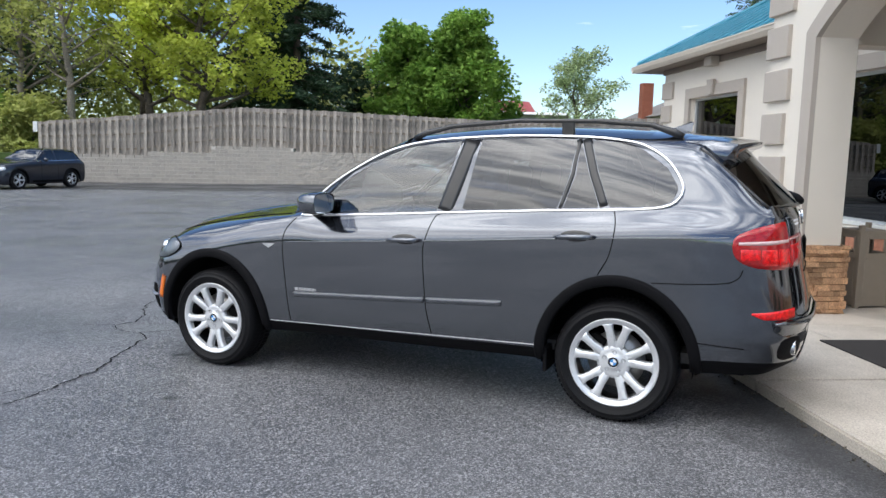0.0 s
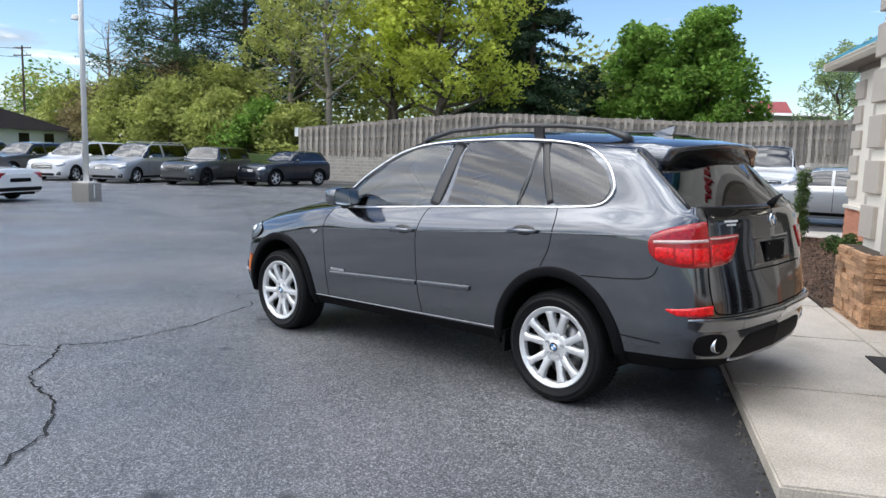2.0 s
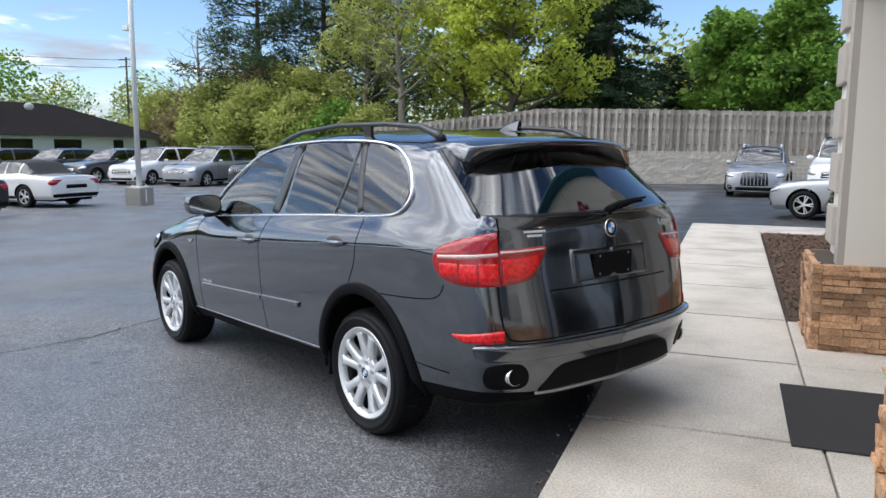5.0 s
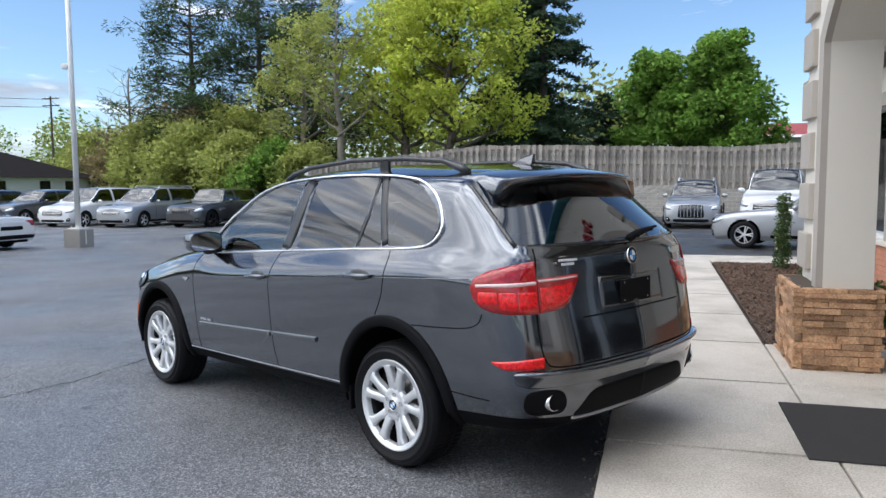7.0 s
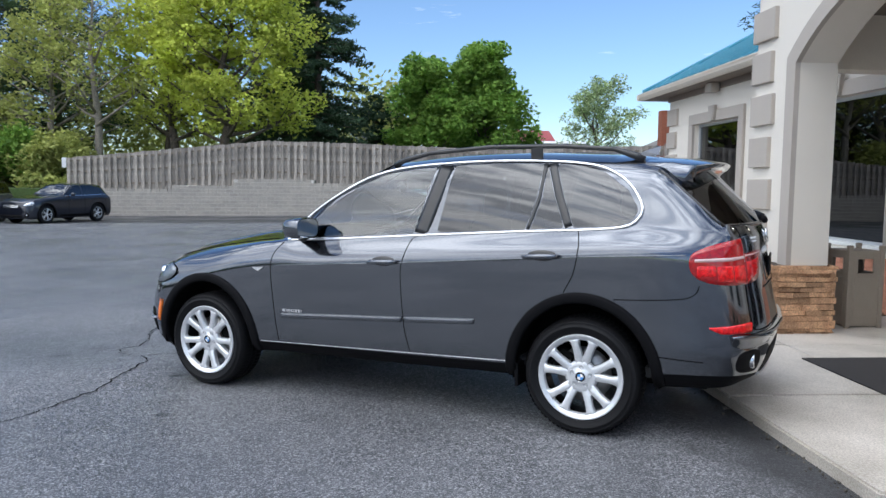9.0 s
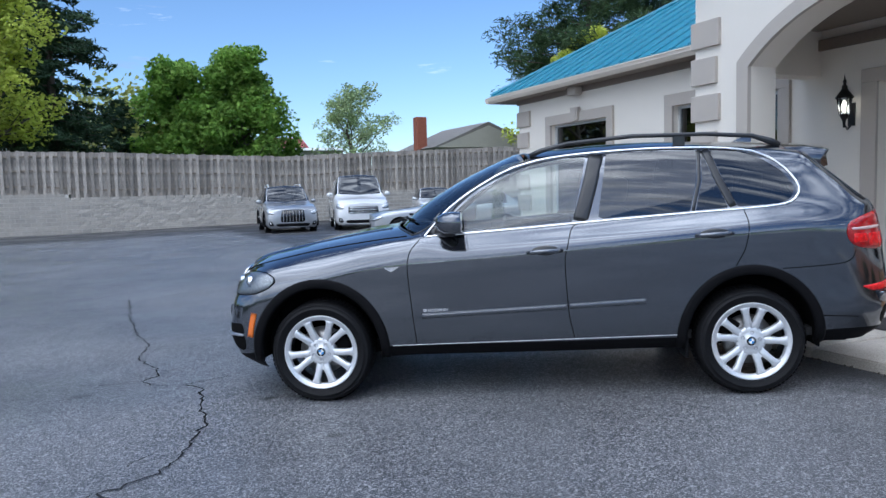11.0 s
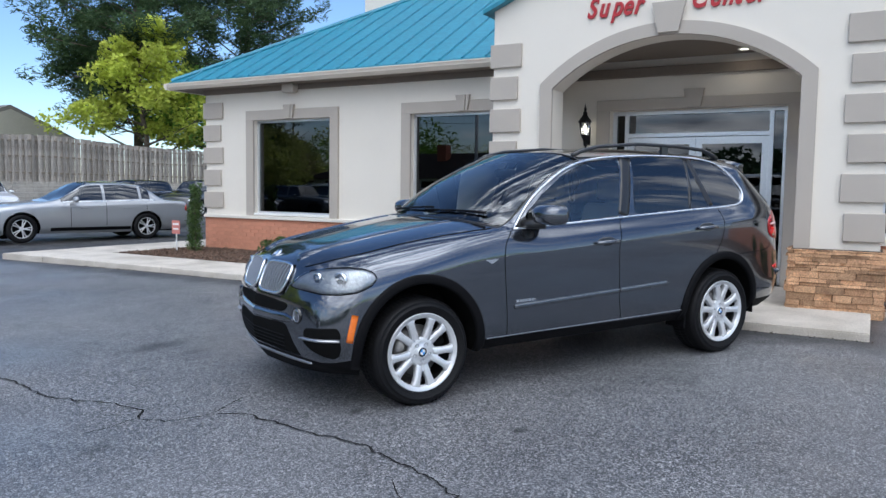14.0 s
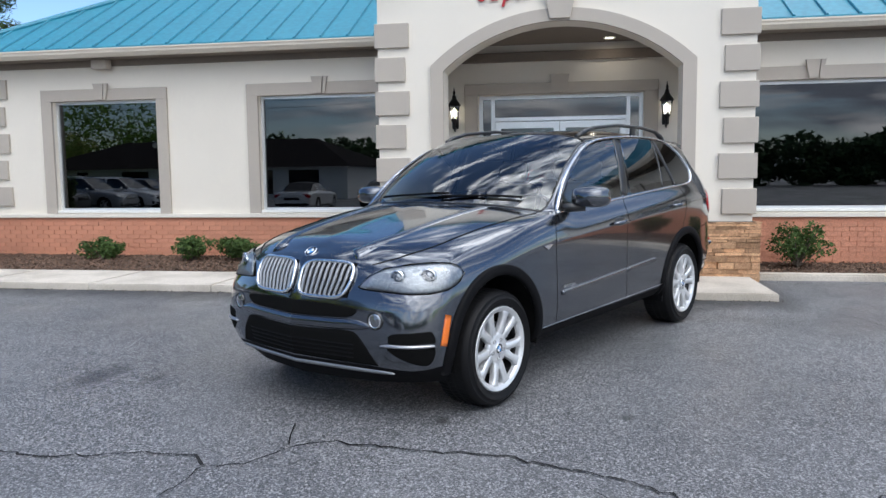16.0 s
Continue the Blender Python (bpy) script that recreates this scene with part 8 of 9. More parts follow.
    for z in (0.395, 0.42, 0.445, 0.47):
        skin_plate("grille_slat", [(0, z, z + 0.008), (0.5, z, z + 0.008), (0.95, z, z + 0.008)], 0.006, CM["plastic"], low, 0, lines=2)
    skin_plate("upper_intake", [(0, 0.618, 0.7), (0.2, 0.619, 0.7), (0.8, 0.626, 0.692), (0.93, 0.64, 0.688), (0.99, 0.66, 0.68)], 0.003, CM["under"], e, 0, "black upper intake")
    skin_plate("bumper_lip", [(0, 0.55, 0.614), (0.5, 0.554, 0.616), (0.95, 0.562, 0.622), (1.15, 0.57, 0.61), (1.25, 0.58, 0.6)], 0.013, GRAPHITE, e, 0, "painted bumper bar", lines=8, profile=lambda f: min(1, 4 * f, 3 * (1 - f)))
    skin_plate("skid_edge", [(0, 0.318, 0.338), (0.5, 0.318, 0.338), (1.4, 0.312, 0.33), (1.6, 0.316, 0.322)], 0.01, CM["grille_alloy"], e, 0, "bright lower lip", lines=3)
    roundel("bonnet_badge", (-3.583, 0, 0.972), (-0.6, 0, 0.85), 0.041, e)
    # tailgate: gaps, recess, badge, wiper, spoiler
    for line in ([(13.34, 1.26), (13.3, 1.15), (13.24, 0.95), (13.24, 0.88), (13.28, 0.75), (13.38, 0.685), (13.6, 0.672), (14.25, 0.668), (15, 0.665)], [(14.03, 0.9), (14.4, 0.9), (15, 0.9)]):
        bm = bmesh.new()
        for s in (1, -1):
            strip(bm, smooth_line(line, 50), 0.008, 0.0025, at_sz, s)
        part("tailgate_gap", bm, CM["under"], e)
    bm = bmesh.new()
    for s in (1, -1):
        strip(bm, dense([(-0.32, 1.0), (0, 1.0)]), 0.19, 0.003, lambda a, b: on_end(min(a, -0.001), b, True), s)
    rec = part("plate_recess", bm, GRAPHITE, e, "dark grey number-plate recess", True)
    p, n = on_end(-0.02, 1.0, True)
    part("plate_holder", boxes((p.x + 0.002, p.x + 0.012, -0.155, 0.155, 0.93, 1.06), bevel=0.004), CM["plastic"], rec, "black plate holder without a plate")
    for q in (-0.12, 0.12):
        for z in (0.95, 1.045):
            bm = bmesh.new()
            lathe(bm, [(0.001, 0.004), (0.006, 0.002)], 8, Matrix.Translation((p.x + 0.012, q, z)) @ Matrix.Rotation(radians(90), 4, "Y"))
            part("plate_screw", bm, CM["steel_brushed"], rec)
    p, n = on_end(-0.001, 1.185, True)
    roundel("tailgate_badge", (p.x + 0.004, 0, 1.185), (1, 0, 0.12), 0.05, e)
    for y, wv in ((0.5, 0.06), (0.575, 0.05)):
        pp, n = on_end(-y - wv / 2, 1.18, True)
        part("badge_stroke", boxes((pp.x - 0.012, pp.x + 0.01, y, y + wv, 1.165, 1.2)), CM["chrome"], e)
    for z, n0, dy in ((1.196, 9, 0.0145), (1.176, 7, 0.013)):
        for k in range(n0):
            y = -0.6 + (0.013 if n0 == 7 else 0) + k * dy
            pp, n = at_sz(float(np.interp(-y, [0.49, 0.74], [14.02, 13.3])), z)
            part("dealer_sticker", boxes((pp.x - 0.012, pp.x + 0.004, y, y + dy * 0.7, z - 0.006, z + 0.006)), CM["badge_white"], e, "white dealer sticker of small bars")
    bm = bmesh.new()
    tube(bm, [(0.96, 0.0, 1.278), (0.942, 0.1, 1.302), (0.9, 0.3, 1.318), (0.865, 0.46, 1.325)], [0.024, 0.02, 0.012, 0.007], 8)
    part("rear_wiper", bm, CM["plastic"], e, "black rear wiper", True)
    # spoiler: a swept lip over the rear glass
    bm = bmesh.new()
    rows = []
    for y in np.linspace(-0.668, 0.668, 29).tolist():
        u = abs(y) / 0.668
        tip = 0.735 - 0.13 * u ** 2.8
        zt = 1.65 - 0.035 * u ** 2
        root = 0.38 - 0.06 * u
        zr = float(np.interp(abs(y), [0, 0.44, 0.6, 0.668], [1.697, 1.678, 1.655, 1.635]))
        rows.append([bm.verts.new(c) for c in ((root, y, zr + 0.004), ((root + tip) / 2, y, (zr + zt) / 2 + 0.012), (tip - 0.02, y, zt + 0.002), (tip, y, zt - 0.008), (tip - 0.015, y, zt - 0.03), (0.6, y, zt - 0.05 - 0.06 * u ** 3), (0.52, y, zt - 0.06 - 0.07 * u ** 3))])
    for r, q in zip(rows, rows[1:]):
        for k in range(6):
            bm.faces.new((r[k], r[k + 1], q[k + 1], q[k]))
    for r in (rows[0], rows[-1]):
        bm.faces.new(r)
    bmesh.ops.recalc_face_normals(bm, faces=bm.faces[:])
    sp = part("spoiler", bm, GRAPHITE, e, "roof spoiler over the rear window", True)
    part("brake_light", boxes((0.715, 0.722, -0.2, 0.2, 1.622, 1.634)), CM["tail_red"], sp, "slim high brake light")
    for side in (1, -1):
        bm = bmesh.new()
        prism(bm, [(0.42, 1.61), (0.6, 1.6), (0.545, 1.53), (0.47, 1.56)], "y", side * 0.62, side * 0.662)
        part("spoiler_end", bm, CM["black_trim"], sp, "black end fin")
    bm = bmesh.new()
    rows = [[bm.verts.new((0.13 + a, s * b, 1.715 + c)) for s in (-1, 1)] for a, b, c in ((0.0, 0.02, 0.0), (0.06, 0.018, 0.03), (0.15, 0.012, 0.065), (0.17, 0.01, 0.062), (0.16, 0.02, 0.0))]
    for r, q in zip(rows, rows[1:]):
        bm.faces.new((r[0], r[1], q[1], q[0]))
    bm.faces.new([r[0] for r in rows])
    bm.faces.new([r[1] for r in rows][::-1])
    part("roof_aerial", bm, GRAPHITE, e, "shark-fin roof aerial")
    # rear bumper: shelf, lower insert, bright edge
    skin_plate("bumper_shelf", [(12.75, 0.6, 0.662), (13.0, 0.58, 0.668), (13.4, 0.575, 0.664), (14.2, 0.57, 0.656), (15, 0.568, 0.652)], 0.034, GRAPHITE, e, 0, "painted bumper shelf", lines=12, cols=40, profile=lambda f: min(1.0, (f / 0.75) ** 1.5) if f < 0.8 else 1 - 0.9 * ((f - 0.8) / 0.2) ** 3)
    skin_plate("rear_diffuser", [(13.8, 0.402, 0.415), (13.9, 0.398, 0.45), (14.1, 0.395, 0.518), (14.2, 0.394, 0.53), (14.6, 0.392, 0.535), (15, 0.392, 0.537)], 0.004, CM["plastic"], e, 0, "black lower bumper insert")
    skin_plate("diffuser_edge", [(13.76, 0.385, 0.398), (14.2, 0.376, 0.392), (15, 0.372, 0.39)], 0.012, CM["steel_brushed"], e, 0, "bright lower edge", lines=3)
    # black edging of the windscreen and the rear window; wipers
    def edge_row(i=None, j=None, rng=None, lift=0.003):
        return [GS[a, b] for a, b in rng]
    iu = lambda s: int(np.argmin(np.abs(SV - s)))
    jv = lambda v: int(np.argmin(np.abs(VV - v)))
    # rear window: one clean pane with a black border
    def pane(u, f):
        y = (0.785 - 0.068 * f) * u
        return Vector((0.957 - 0.345 * f - (0.168 + 0.035 * f) * abs(u) ** 2.1, y, 1.268 + 0.34 * f + 0.018 * f * (1 - u * u)))
    bm = bmesh.new()
    vs = [[bm.verts.new(pane(-1 + k / 14, f / 10)) for k in range(29)] for f in range(11)]
    for r, q in zip(vs, vs[1:]):
        for k in range(28):
            bm.faces.new((r[k], r[k + 1], q[k + 1], q[k]))
    screen = part("rear_screen", bm, CM["tint"], e, "dark rear window", True)
    for line in ([(-1 + k / 14, 0.0) for k in range(29)], [(-1, k / 10) for k in range(11)], [(1, k / 10) for k in range(11)]):
        bm = bmesh.new()
        tube(bm, [pane(u * 0.992, f * 0.98 + 0.01) - Vector((0.004, 0, 0.004)) for u, f in line], 0.013, 8)
        part("rear_screen_edge", bm, CM["gloss_black"], screen, "", True)
    for nm, s0, s1 in (("windscreen_edge", 6, 8),):
        for side in (1, -1):
            bm = bmesh.new()
            ring = [(a, jv(5)) for a in range(iu(s0), iu(s1) + 1)]
            tube(bm, [Vector(GS[a, b]) * 1.0 * Vector((1, 1, 1)).x if side == 1 else Vector((GS[a, b][0], -GS[a, b][1], GS[a, b][2])) for a, b in ring], 0.007, 6)
            part(nm, bm, CM["black_trim"], e, "", True)
        for s in (s0, s1):
            bm = bmesh.new()
            pts = [Vector(GS[iu(s), b]) for b in range(jv(5), jv(7) + 1)]
            pts = pts + [Vector((p.x, -p.y, p.z)) for p in pts[-2::-1]]
            tube(bm, pts, 0.008, 6)
            part(nm, bm, CM["black_trim"], e, "", True)
    for y0, y1 in ((0.55, -0.12), (-0.05, -0.68)):
        bm = bmesh.new()
        pts = []
        for f in np.linspace(0, 1, 8).tolist():
            y = y0 + (y1 - y0) * f
            row = GS[iu(6.0), :]
            b = int(np.argmin(np.abs(np.abs(row[:, 1]) - abs(y)) + (VV < 5) * 9))
            pts.append((row[b][0] + 0.055 + 0.03 * f, y, row[b][2] + 0.045 + 0.022 * f))
        tube(bm, pts, 0.009, 6)
        part("wiper", bm, CM["plastic"], e, "black windscreen wiper", True)
    # bonnet shut line and two raised folds
    for side in (1, -1):
        bm = bmesh.new()
        tube(bm, [Vector((GS[a, jv(5)][0], side * GS[a, jv(5)][1], GS[a, jv(5)][2] + 0.001)) for a in range(iu(1.3), iu(5.9))], 0.0035, 5)
        part("bonnet_gap", bm, CM["under"], e)
        bm = bmesh.new()
        pts = [Vector((GS[a, jv(6)][0], side * GS[a, jv(6)][1], GS[a, jv(6)][2])) for a in range(iu(1.6), iu(5.8))]
        tube(bm, [p + Vector((0, 0, -0.082)) for p in pts], 0.09, 40)
        part("bonnet_fold", bm, GRAPHITE, e, "", True)
    # cabin
    cab = part("cabin_floor", boxes((-2.1, 0.75, -0.8, 0.8, 0.36, 0.42)), CM["cabin"], e)
    bm = boxes((-2.35, -1.75, -0.78, 0.78, 0.7, 1.1), bevel=0.06)
    part("dashboard", bm, CM["cabin"], e, "dark dashboard", True)
    bm = bmesh.new()
    tube(bm, [(-1.68 + 0.07 * math.cos(a), -0.38 + 0.185 * math.sin(a), 1.06 + 0.17 * math.cos(a)) for a in np.linspace(0, 2 * math.pi, 25).tolist()], 0.016, 6, cap=False)
    part("steering_wheel", bm, CM["cabin"], e)
    for x, ys in ((-1.15, (-0.38, 0.38)), (-0.2, (-0.36, 0.36))):
        for y in ys:
            seat = part("seat", boxes((x - 0.3, x + 0.2, y - 0.25, y + 0.25, 0.55, 0.75), bevel=0.05), CM["leather"], e, "beige leather seat", True)
            bm = bmesh.new()
            box(bm, -0.07, 0.07, -0.25, 0.25, 0, 0.62, 0.05, Matrix.Translation((x + 0.2, y, 0.68)) @ Matrix.Rotation(0.28, 4, "Y"))
            part("backrest", bm, CM["leather"], seat, "", True)
            bm = bmesh.new()
            box(bm, -0.05, 0.05, -0.13, 0.13, 0, 0.18, 0.04, Matrix.Translation((x + 0.37, y, 1.31)) @ Matrix.Rotation(0.15, 4, "Y"))
            part("headrest", bm, CM["leather"], seat, "", True)
    bm = boxes((-1.62, -1.57, -0.12, 0.12, 1.5, 1.57), bevel=0.015)
    part("inner_mirror", bm, CM["cabin"], e)
    part("underbody", boxes((-3.45, 0.7, -0.7, 0.7, 0.3, 0.4)), CM["under"], e)
    for a, b in ((-3.6, -3.3), (-2.52, -2.3)):
        part("bulkhead", boxes((a, b, -0.7, 0.7, 0.36, 0.75)), CM["under"], e)
    for a, b, c in ((-3.3, -2.52, 0.86), (-0.44, 0.44, 0.86)):
        part("axle_block", boxes((a, b, -0.62, 0.62, 0.3, c)), CM["under"], e)
    return e


build_suv()

# ---- lettering over the arch ----
def letter_mesh(ch, size, shear, depth):
    cu = bpy.data.curves.new("letter", "FONT")
    cu.body, cu.size, cu.shear, cu.extrude, cu.offset = ch, size, shear, depth, 0.008
    ob = bpy.data.objects.new("letter", cu)
    scene.collection.objects.link(ob)
    me = bpy.data.meshes.new_from_object(ob.evaluated_get(bpy.context.evaluated_depsgraph_get()))
    bpy.data.objects.remove(ob)
    bpy.data.curves.remove(cu)
    return me


def word(text, parent, x, y_start, z, size, y_end, material):
    """Letters side by side from y_start down to y_end, facing -x."""
    meshes = [letter_mesh(c, size, 0.35, 0.012) for c in text]
    widths = [max(v.co.x for v in me.vertices) - min(v.co.x for v in me.vertices) for me in meshes]
    k = (y_start - y_end) / (sum(widths) + 0.01 * len(text))
    y = y_start
    for me, w in zip(meshes, widths):
        x0 = min(v.co.x for v in me.vertices)
        for v in me.vertices:
            a, b, c = v.co
            v.co = (x - c, y - (a - x0) * k, z + b)
        me.materials.append(material)
        ob = new("letter", me)
        ob.parent = parent
        y -= (w + 0.01) * k


sign = thing("sign_lettering", "red script lettering above the entrance arch", "sign")
word("Super", sign, PX - 0.018, 1.4, 3.58, 0.34, 0.66, M["red_letter"])
word("Center", sign, PX - 0.018, 0.1, 3.58, 0.34, -0.76, M["red_letter"])

# white lettering on the entrance door, too small to read
bm = boxes((4.222, 4.2255, 0.95, 1.22, 1.62, 1.68), (4.222, 4.2255, 1.0, 1.16, 1.5, 1.56))
tagged(part("door_lettering", bm, M["white_letter"]), "small white lettering on the door glass", "lettering", kind="stuff")


# ---- lanterns beside the doors ----
M["lantern_glow"] = bpy.data.materials.new("lantern_glow")
M["lantern_glow"].use_nodes = True
_b = M["lantern_glow"].node_tree.nodes["Principled BSDF"]
_b.inputs["Base Color"].default_value = (0.9, 0.85, 0.75, 1)
_b.inputs["Emission Color"].default_value = (1.0, 0.9, 0.7, 1)
_b.inputs["Emission Strength"].default_value = 1.6


def lantern(y):
    e = thing("wall_lantern", "black iron wall lantern with a glowing bulb", "wall lantern", "lanterns by the door", Matrix.Translation((FX - 0.14, y, 2.31)))
    part("wall_plate", boxes((0.12, 0.14, -0.05, 0.05, -0.22, 0.06), bevel=0.01), M["iron"], e)
    bm = bmesh.new()
    tube(bm, [(0.13, 0, -0.2), (0.06, 0, -0.26), (0.0, 0, -0.2), (0.0, 0, -0.1)], 0.012, 8)
    part("arm", bm, M["iron"], e, smooth=True)
    part("cup", lathe(bmesh.new(), [(0.012, -0.24), (0.02, -0.16), (0.05, -0.1), (0.06, -0.08)], 12), M["iron"], e, smooth=True)
    for k in range(6):
        a = k * math.pi / 3
        bm = bmesh.new()
        tube(bm, [(0.055 * math.cos(a), 0.055 * math.sin(a), -0.08), (0.085 * math.cos(a), 0.085 * math.sin(a), 0.12)], 0.006, 5)
        part("rib", bm, M["iron"], e)
    gl = part("glass", lathe(bmesh.new(), [(0.05, -0.08), (0.079, 0.12)], 6), CM["lens"], e, "clear glass")
    gl.visible_shadow = False
    part("bulb", lathe(bmesh.new(), [(0.001, -0.06), (0.02, -0.05), (0.034, 0.0), (0.03, 0.05), (0.001, 0.09)], 12), M["lantern_glow"], e, "glowing bulb", True)
    part("roof", lathe(bmesh.new(), [(0.105, 0.11), (0.1, 0.13), (0.055, 0.19), (0.03, 0.23), (0.035, 0.25), (0.015, 0.28), (0.022, 0.31), (0.01, 0.34), (0.001, 0.4)], 12), M["iron"], e, "", True)
    return e


lantern(1.97)
down = thing("porch_light", "small round recessed light in the porch ceiling", "ceiling light", m=Matrix.Translation((3.62, -0.3, 3.3)))
part("trim_ring", lathe(bmesh.new(), [(0.062, -0.004), (0.085, -0.012), (0.09, -0.001)], 28), M["white_paint"], down, "white trim ring", True)
part("lens", lathe(bmesh.new(), [(0.001, -0.005), (0.062, -0.005)], 24), M["lantern_glow"], down, "glowing lens")
lantern(-1.13)


# ---- litter bin ----
def litter_bin(x, y):
    e = thing("litter_bin", "square brown-taupe litter bin with an open hood on the walk", "litter bin", m=Matrix.Translation((x, y, WALK_Z)) @ Matrix.Rotation(radians(4), 4, "Z") @ Matrix.Diagonal((0.68, 0.68, 0.84, 1)))
    w = 0.26
    part("base", boxes((-w, w, -w, w, 0.02, 0.07), bevel=0.008), M["tan_plastic"], e)
    for sx in (-1, 1):
        for sy in (-1, 1):
            post = part("corner_post", boxes((sx * w - 0.032, sx * w + 0.032, sy * w - 0.032, sy * w + 0.032, 0.0, 0.96), bevel=0.008), M["tan_plastic"], e)
            part("post_cap", boxes((sx * w - 0.036, sx * w + 0.036, sy * w - 0.036, sy * w + 0.036, 0.955, 1.0), bevel=0.01), M["tan_plastic"], post)
    for k in range(4):
        turn = Matrix.Rotation(radians(90) * k, 4, "Z")
        bm = bmesh.new()
        # a board with a square opening near its top
        for z0, z1, a, b in ((0.05, 0.66, -w, w), (0.84, 0.93, -w, w), (0.66, 0.84, -w, -0.13), (0.66, 0.84, 0.13, w)):
            box(bm, -w - 0.004, -w + 0.018, a, b, z0, z1, 0.0, turn)
        side = part("side_panel", bm, M["tan_plastic"], e)
        bm = bmesh.new()
        box(bm, -w - 0.012, -w - 0.003, -0.17, 0.17, 0.14, 0.6, 0.004, turn)
        part("raised_field", bm, M["tan_plastic"], side)
        for a, b, z0, z1 in ((-0.15, 0.15, 0.835, 0.855), (-0.15, 0.15, 0.645, 0.665), (-0.15, -0.128, 0.665, 0.835), (0.128, 0.15, 0.665, 0.835)):
            bm = bmesh.new()
            box(bm, -w - 0.012, -w - 0.003, a, b, z0, z1, 0.0, turn)
            part("opening_frame", bm, M["tan_plastic"], side)
    part("lid", boxes((-w + 0.02, w - 0.02, -w + 0.02, w - 0.02, 0.9, 0.935), bevel=0.008), M["tan_plastic"], e)
    part("inner_liner", boxes((-w + 0.05, w - 0.05, -w + 0.05, w - 0.05, 0.1, 0.6)), M["rubber_mat"], e, "dark liner")
    return e


litter_bin(3.15, 2.27)


# ---- planting ----
def shrub(x, y, r, h, seed, z=WALK_Z - 0.02, leaf="shrub"):
    rnd = random.Random(seed)
    e = thing("shrub", "small clipped evergreen shrub in the mulch bed", "shrub", "shrubs along the wall", Matrix.Translation((x, y, z)))
    wood, leaves = bmesh.new(), bmesh.new()
    for k in range(16):
        a = rnd.uniform(0, 6.283)
        rr = r * rnd.uniform(0.3, 1.0)
        tip = Vector((rr * math.cos(a), rr * math.sin(a), h * rnd.uniform(0.55, 1.05) * (1 - 0.25 * (rr / r) ** 2)))
        tube(wood, [(0, 0, 0), tip * 0.5 + Vector((0, 0, 0.03)), tip], [0.012, 0.008, 0.003], 4)
        leaf_cloud(leaves, tip * 0.85, r * 0.33, 80, 0.028, rnd)
        leaf_cloud(leaves, tip * 0.5, r * 0.3, 40, 0.028, rnd)
    part("stems", wood, M["bark"], e)
    part("foliage", leaves, L[leaf], e)
    return e


for k, (x, y, r, h) in enumerate([(3.3, 7.55, 0.34, 0.38), (3.3, 5.98, 0.34, 0.42), (3.3, 5.22, 0.34, 0.4), (3.3, 4.3, 0.32, 0.38), (3.3, 3.45, 0.32, 0.4), (3.25, -2.8, 0.42, 0.62), (3.25, -4.6, 0.4, 0.55), (3.25, -6.3, 0.4, 0.55)]):
    shrub(x, y, r, h, 200 + k)


def topiary(x, y, h):
    rnd = random.Random(7)
    e = thing("topiary", "narrow upright evergreen at the corner of the building", "topiary", m=Matrix.Translation((x, y, 0.1)))
    wood, leaves = bmesh.new(), bmesh.new()
    tube(wood, [(0, 0, 0), (0, 0, h * 0.9)], [0.03, 0.01], 6)
    for k in range(34):
        f = k / 33
        leaf_cloud(leaves, Vector((rnd.gauss(0, 0.03), rnd.gauss(0, 0.03), h * (0.06 + 0.92 * f))), 0.17 * (1 - 0.45 * f), 85, 0.024, rnd)
    part("trunk", wood, M["bark"], e)
    part("foliage", leaves, L["shrub"], e)


topiary(3.07, 9.46, 1.3)


def small_sign(x, y):
    e = thing("yard_sign", "small reddish sign board on a white stake", "sign", m=Matrix.Translation((x, y, 0.1)) @ Matrix.Diagonal((1, 0.75, 0.75, 1)))
    part("stake", boxes((-0.01, 0.01, -0.012, 0.012, 0, 0.7)), M["white_paint"], e)
    bd = part("board", boxes((-0.018, -0.011, -0.15, 0.15, 0.45, 0.8), bevel=0.002), mat("sign_red", (0.55, 0.2, 0.17), 0.5, vary=0.1, bump=0), e)
    part("text_bars", boxes((-0.022, -0.019, -0.11, 0.11, 0.68, 0.73), (-0.022, -0.019, -0.1, 0.1, 0.56, 0.6)), M["white_letter"], bd)


small_sign(3.05, 9.95)


# loose bark on the beds
def bark_chips(name, x0, x1, y0, y1, z, n, seed):
    rnd = random.Random(seed)
    bm = bmesh.new()
    for _ in range(n):
        c = Vector((rnd.uniform(x0, x1), rnd.uniform(y0, y1), z + rnd.uniform(0, 0.018)))
        m = Matrix.Translation(c) @ Euler((rnd.gauss(0, 0.4), rnd.gauss(0, 0.4), rnd.uniform(0, 6.28))).to_matrix().to_4x4()
        a, b = rnd.uniform(0.012, 0.045), rnd.uniform(0.005, 0.014)
        vs = [bm.verts.new(m @ Vector(q)) for q in ((-a, -b, 0), (a, -b * 0.7, 0), (a * 0.9, b, 0), (-a * 0.8, b, 0), (0, 0, 0.012))]
        for f in ((0, 1, 4), (1, 2, 4), (2, 3, 4), (3, 0, 4)):
            bm.faces.new([vs[i] for i in f])
    tagged(part(name, bm, M["bark_chip"]), "loose brown bark chips on the bed", "bark mulch", kind="stuff")


bark_chips("bark_chips", 2.0, 3.95, 2.85, 10.35, WALK_Z - 0.012, 9000, 61)
bark_chips("bark_chips_south", 2.5, 3.95, -6.0, -2.1, 0.078, 3500, 62)

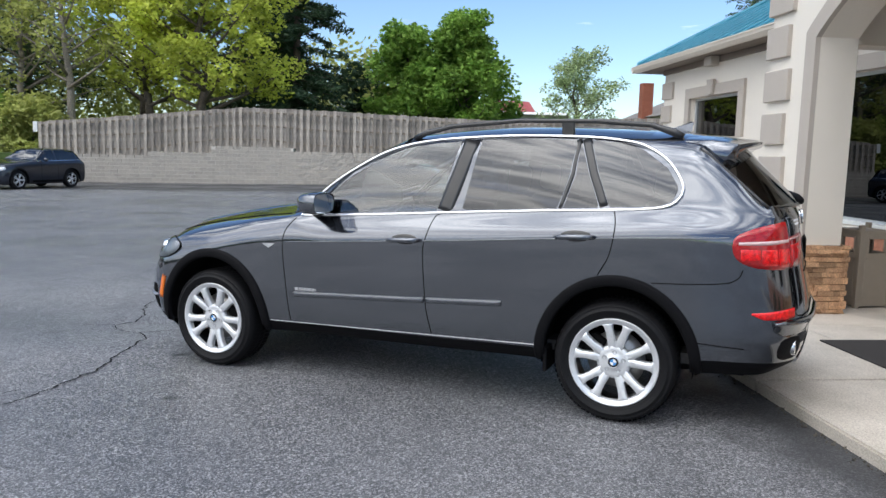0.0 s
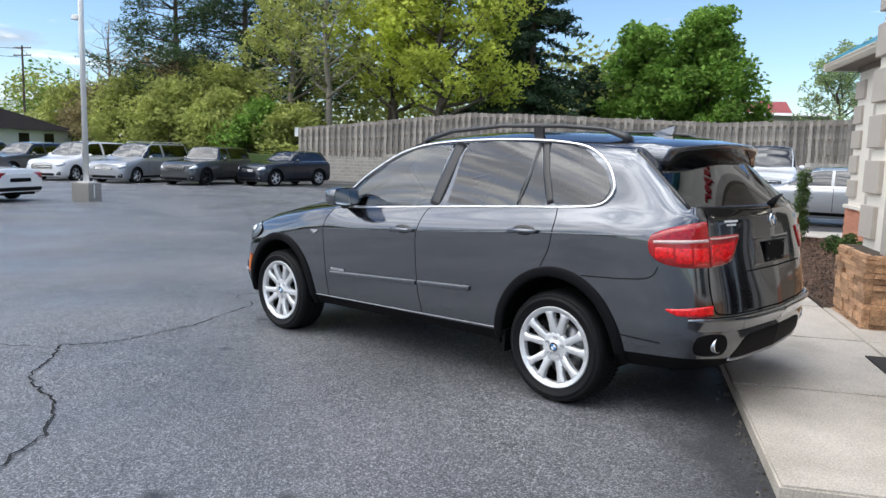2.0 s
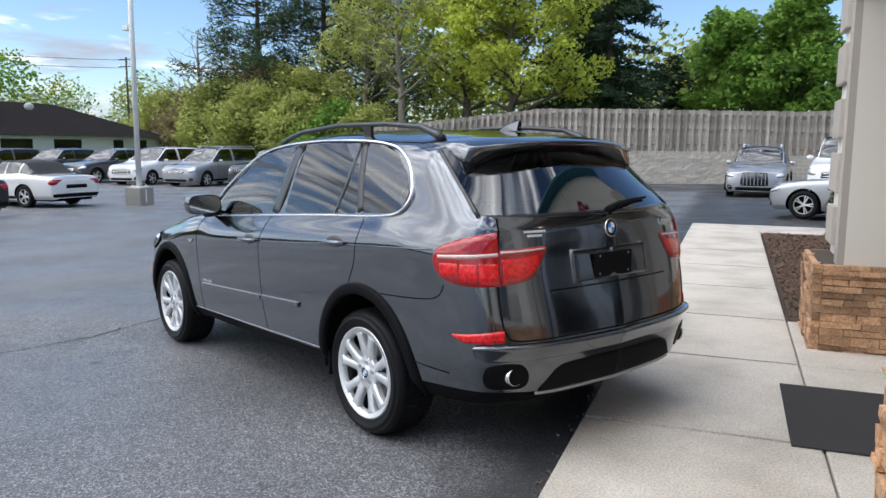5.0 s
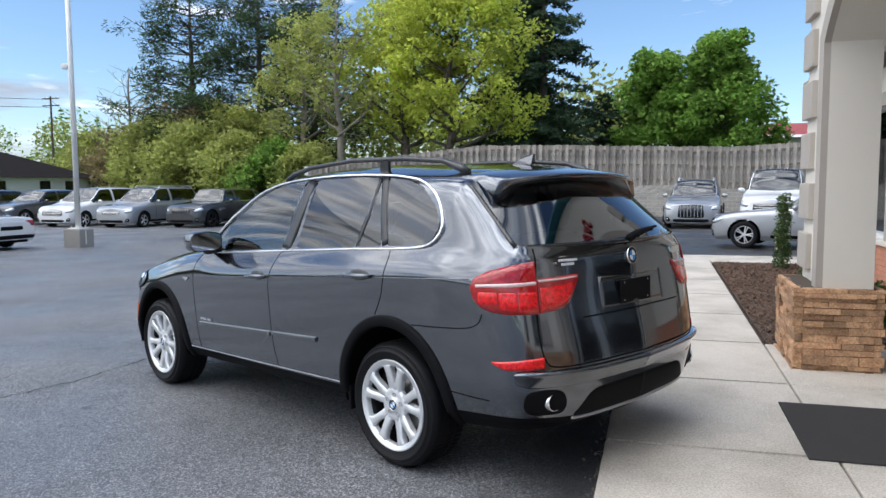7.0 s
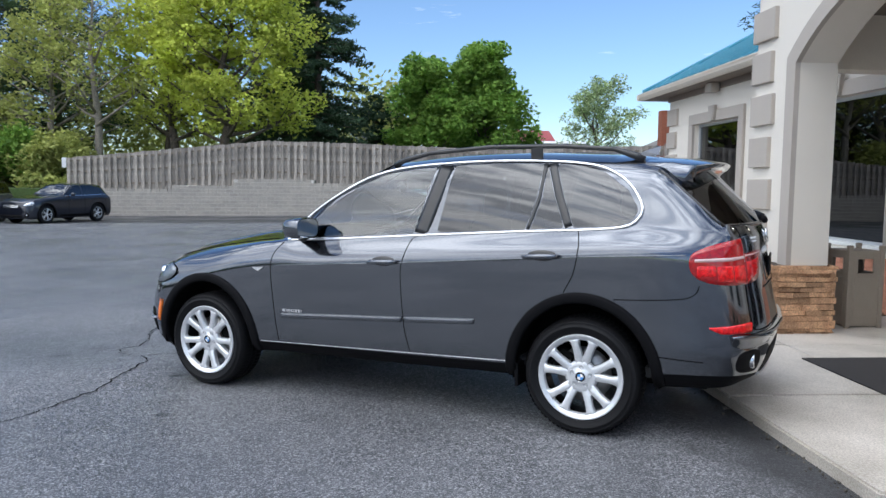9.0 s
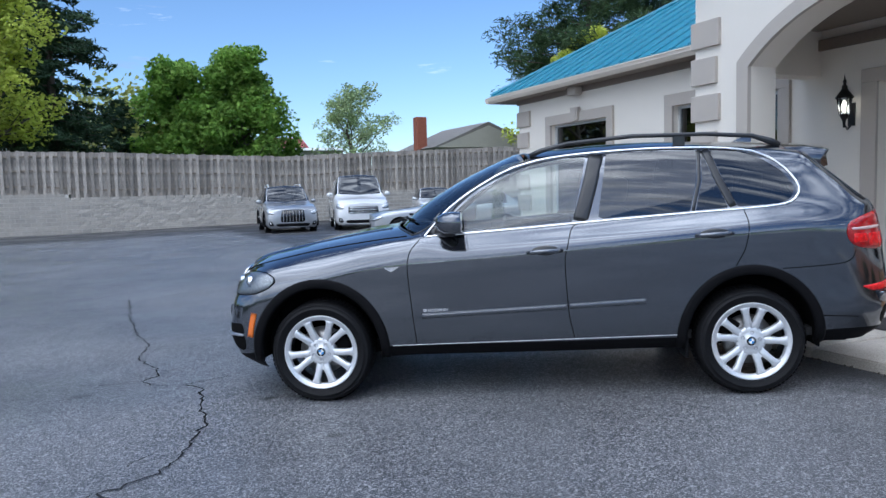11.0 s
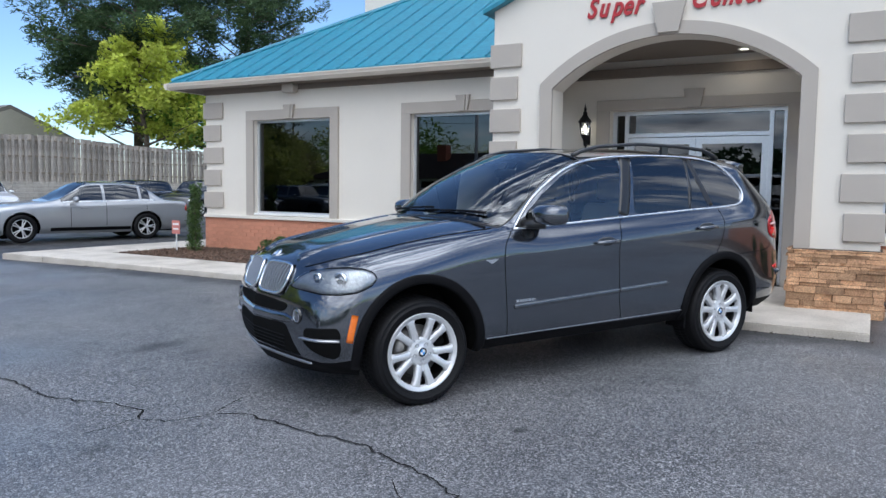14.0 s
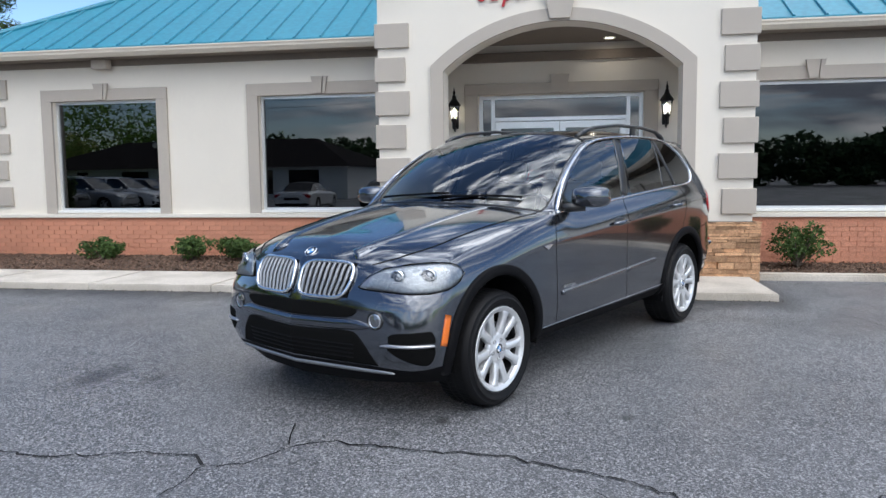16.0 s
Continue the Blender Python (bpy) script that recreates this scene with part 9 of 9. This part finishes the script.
M["crumb"] = mat("crumb", (0.1, 0.09, 0.075), 0.95, vary=0.3, island=0.4)
# grit in the gutter along the kerb
rnd = random.Random(63)
bm = bmesh.new()
for _ in range(450):
    y = rnd.uniform(-1.95, 9.5)
    x = 0.69 - abs(rnd.gauss(0, 0.035))
    s = rnd.uniform(0.003, 0.009)
    m = Matrix.Translation((x, y, ground_z(x, y) + 0.006)) @ Euler((rnd.uniform(0, 3), rnd.uniform(0, 3), rnd.uniform(0, 3))).to_matrix().to_4x4()
    vs = [bm.verts.new(m @ (Vector(q) * s)) for q in ((1, 1, 1), (-1, -1, 1), (-1, 1, -1), (1, -1, -1))]
    for f in ((0, 1, 2), (0, 3, 1), (0, 2, 3), (1, 3, 2)):
        bm.faces.new([vs[i] for i in f])
tagged(part("grit", bm, M["crumb"]), "grit and crumbs along the kerb", "grit", kind="stuff")


# ---- painted bricks of the base wall ----
def lay_bricks():
    wall = base_core["base_wall_north"]
    rnd = random.Random(77)
    shapes = []
    for k in range(5):
        b2 = boxes((-0.012, 0.0, 0, 0.2, 0, 0.062))
        for v in b2.verts:
            v.co += Vector((rnd.uniform(-1, 1) * 0.0015, rnd.uniform(-1, 1) * 0.0015, rnd.uniform(-1, 1) * 0.0015))
        shapes.append(mesh_of("brick", b2, M["brick_paint"]))
    rest = bmesh.new()
    made = 0
    for owner, a, b in ((wall, 2.8, NY - 0.2), (base_core["base_wall_south"], SY + 0.3, PY0 - 0.1)):
        far = bmesh.new()
        for row in range(10):
            z = 0.1 + row * 0.0725 - 0.07
            y = a + (row % 2) * 0.105
            while y < b:
                if z + 0.062 < BASE_TOP - 0.03:
                    if owner is wall and made < 300 and row > 0:
                        ob = new("brick", rnd.choice(shapes))
                        ob.location = (FX - 0.04, y, z)
                        ob.parent = wall
                        made += 1
                    else:
                        box(far, FX - 0.05, FX - 0.038, y, y + 0.2, z, z + 0.062)
                y += 0.21
        tagged(part("brick_course", far, M["brick_paint"], owner), kind="stuff")
    rest.free()


lay_bricks()
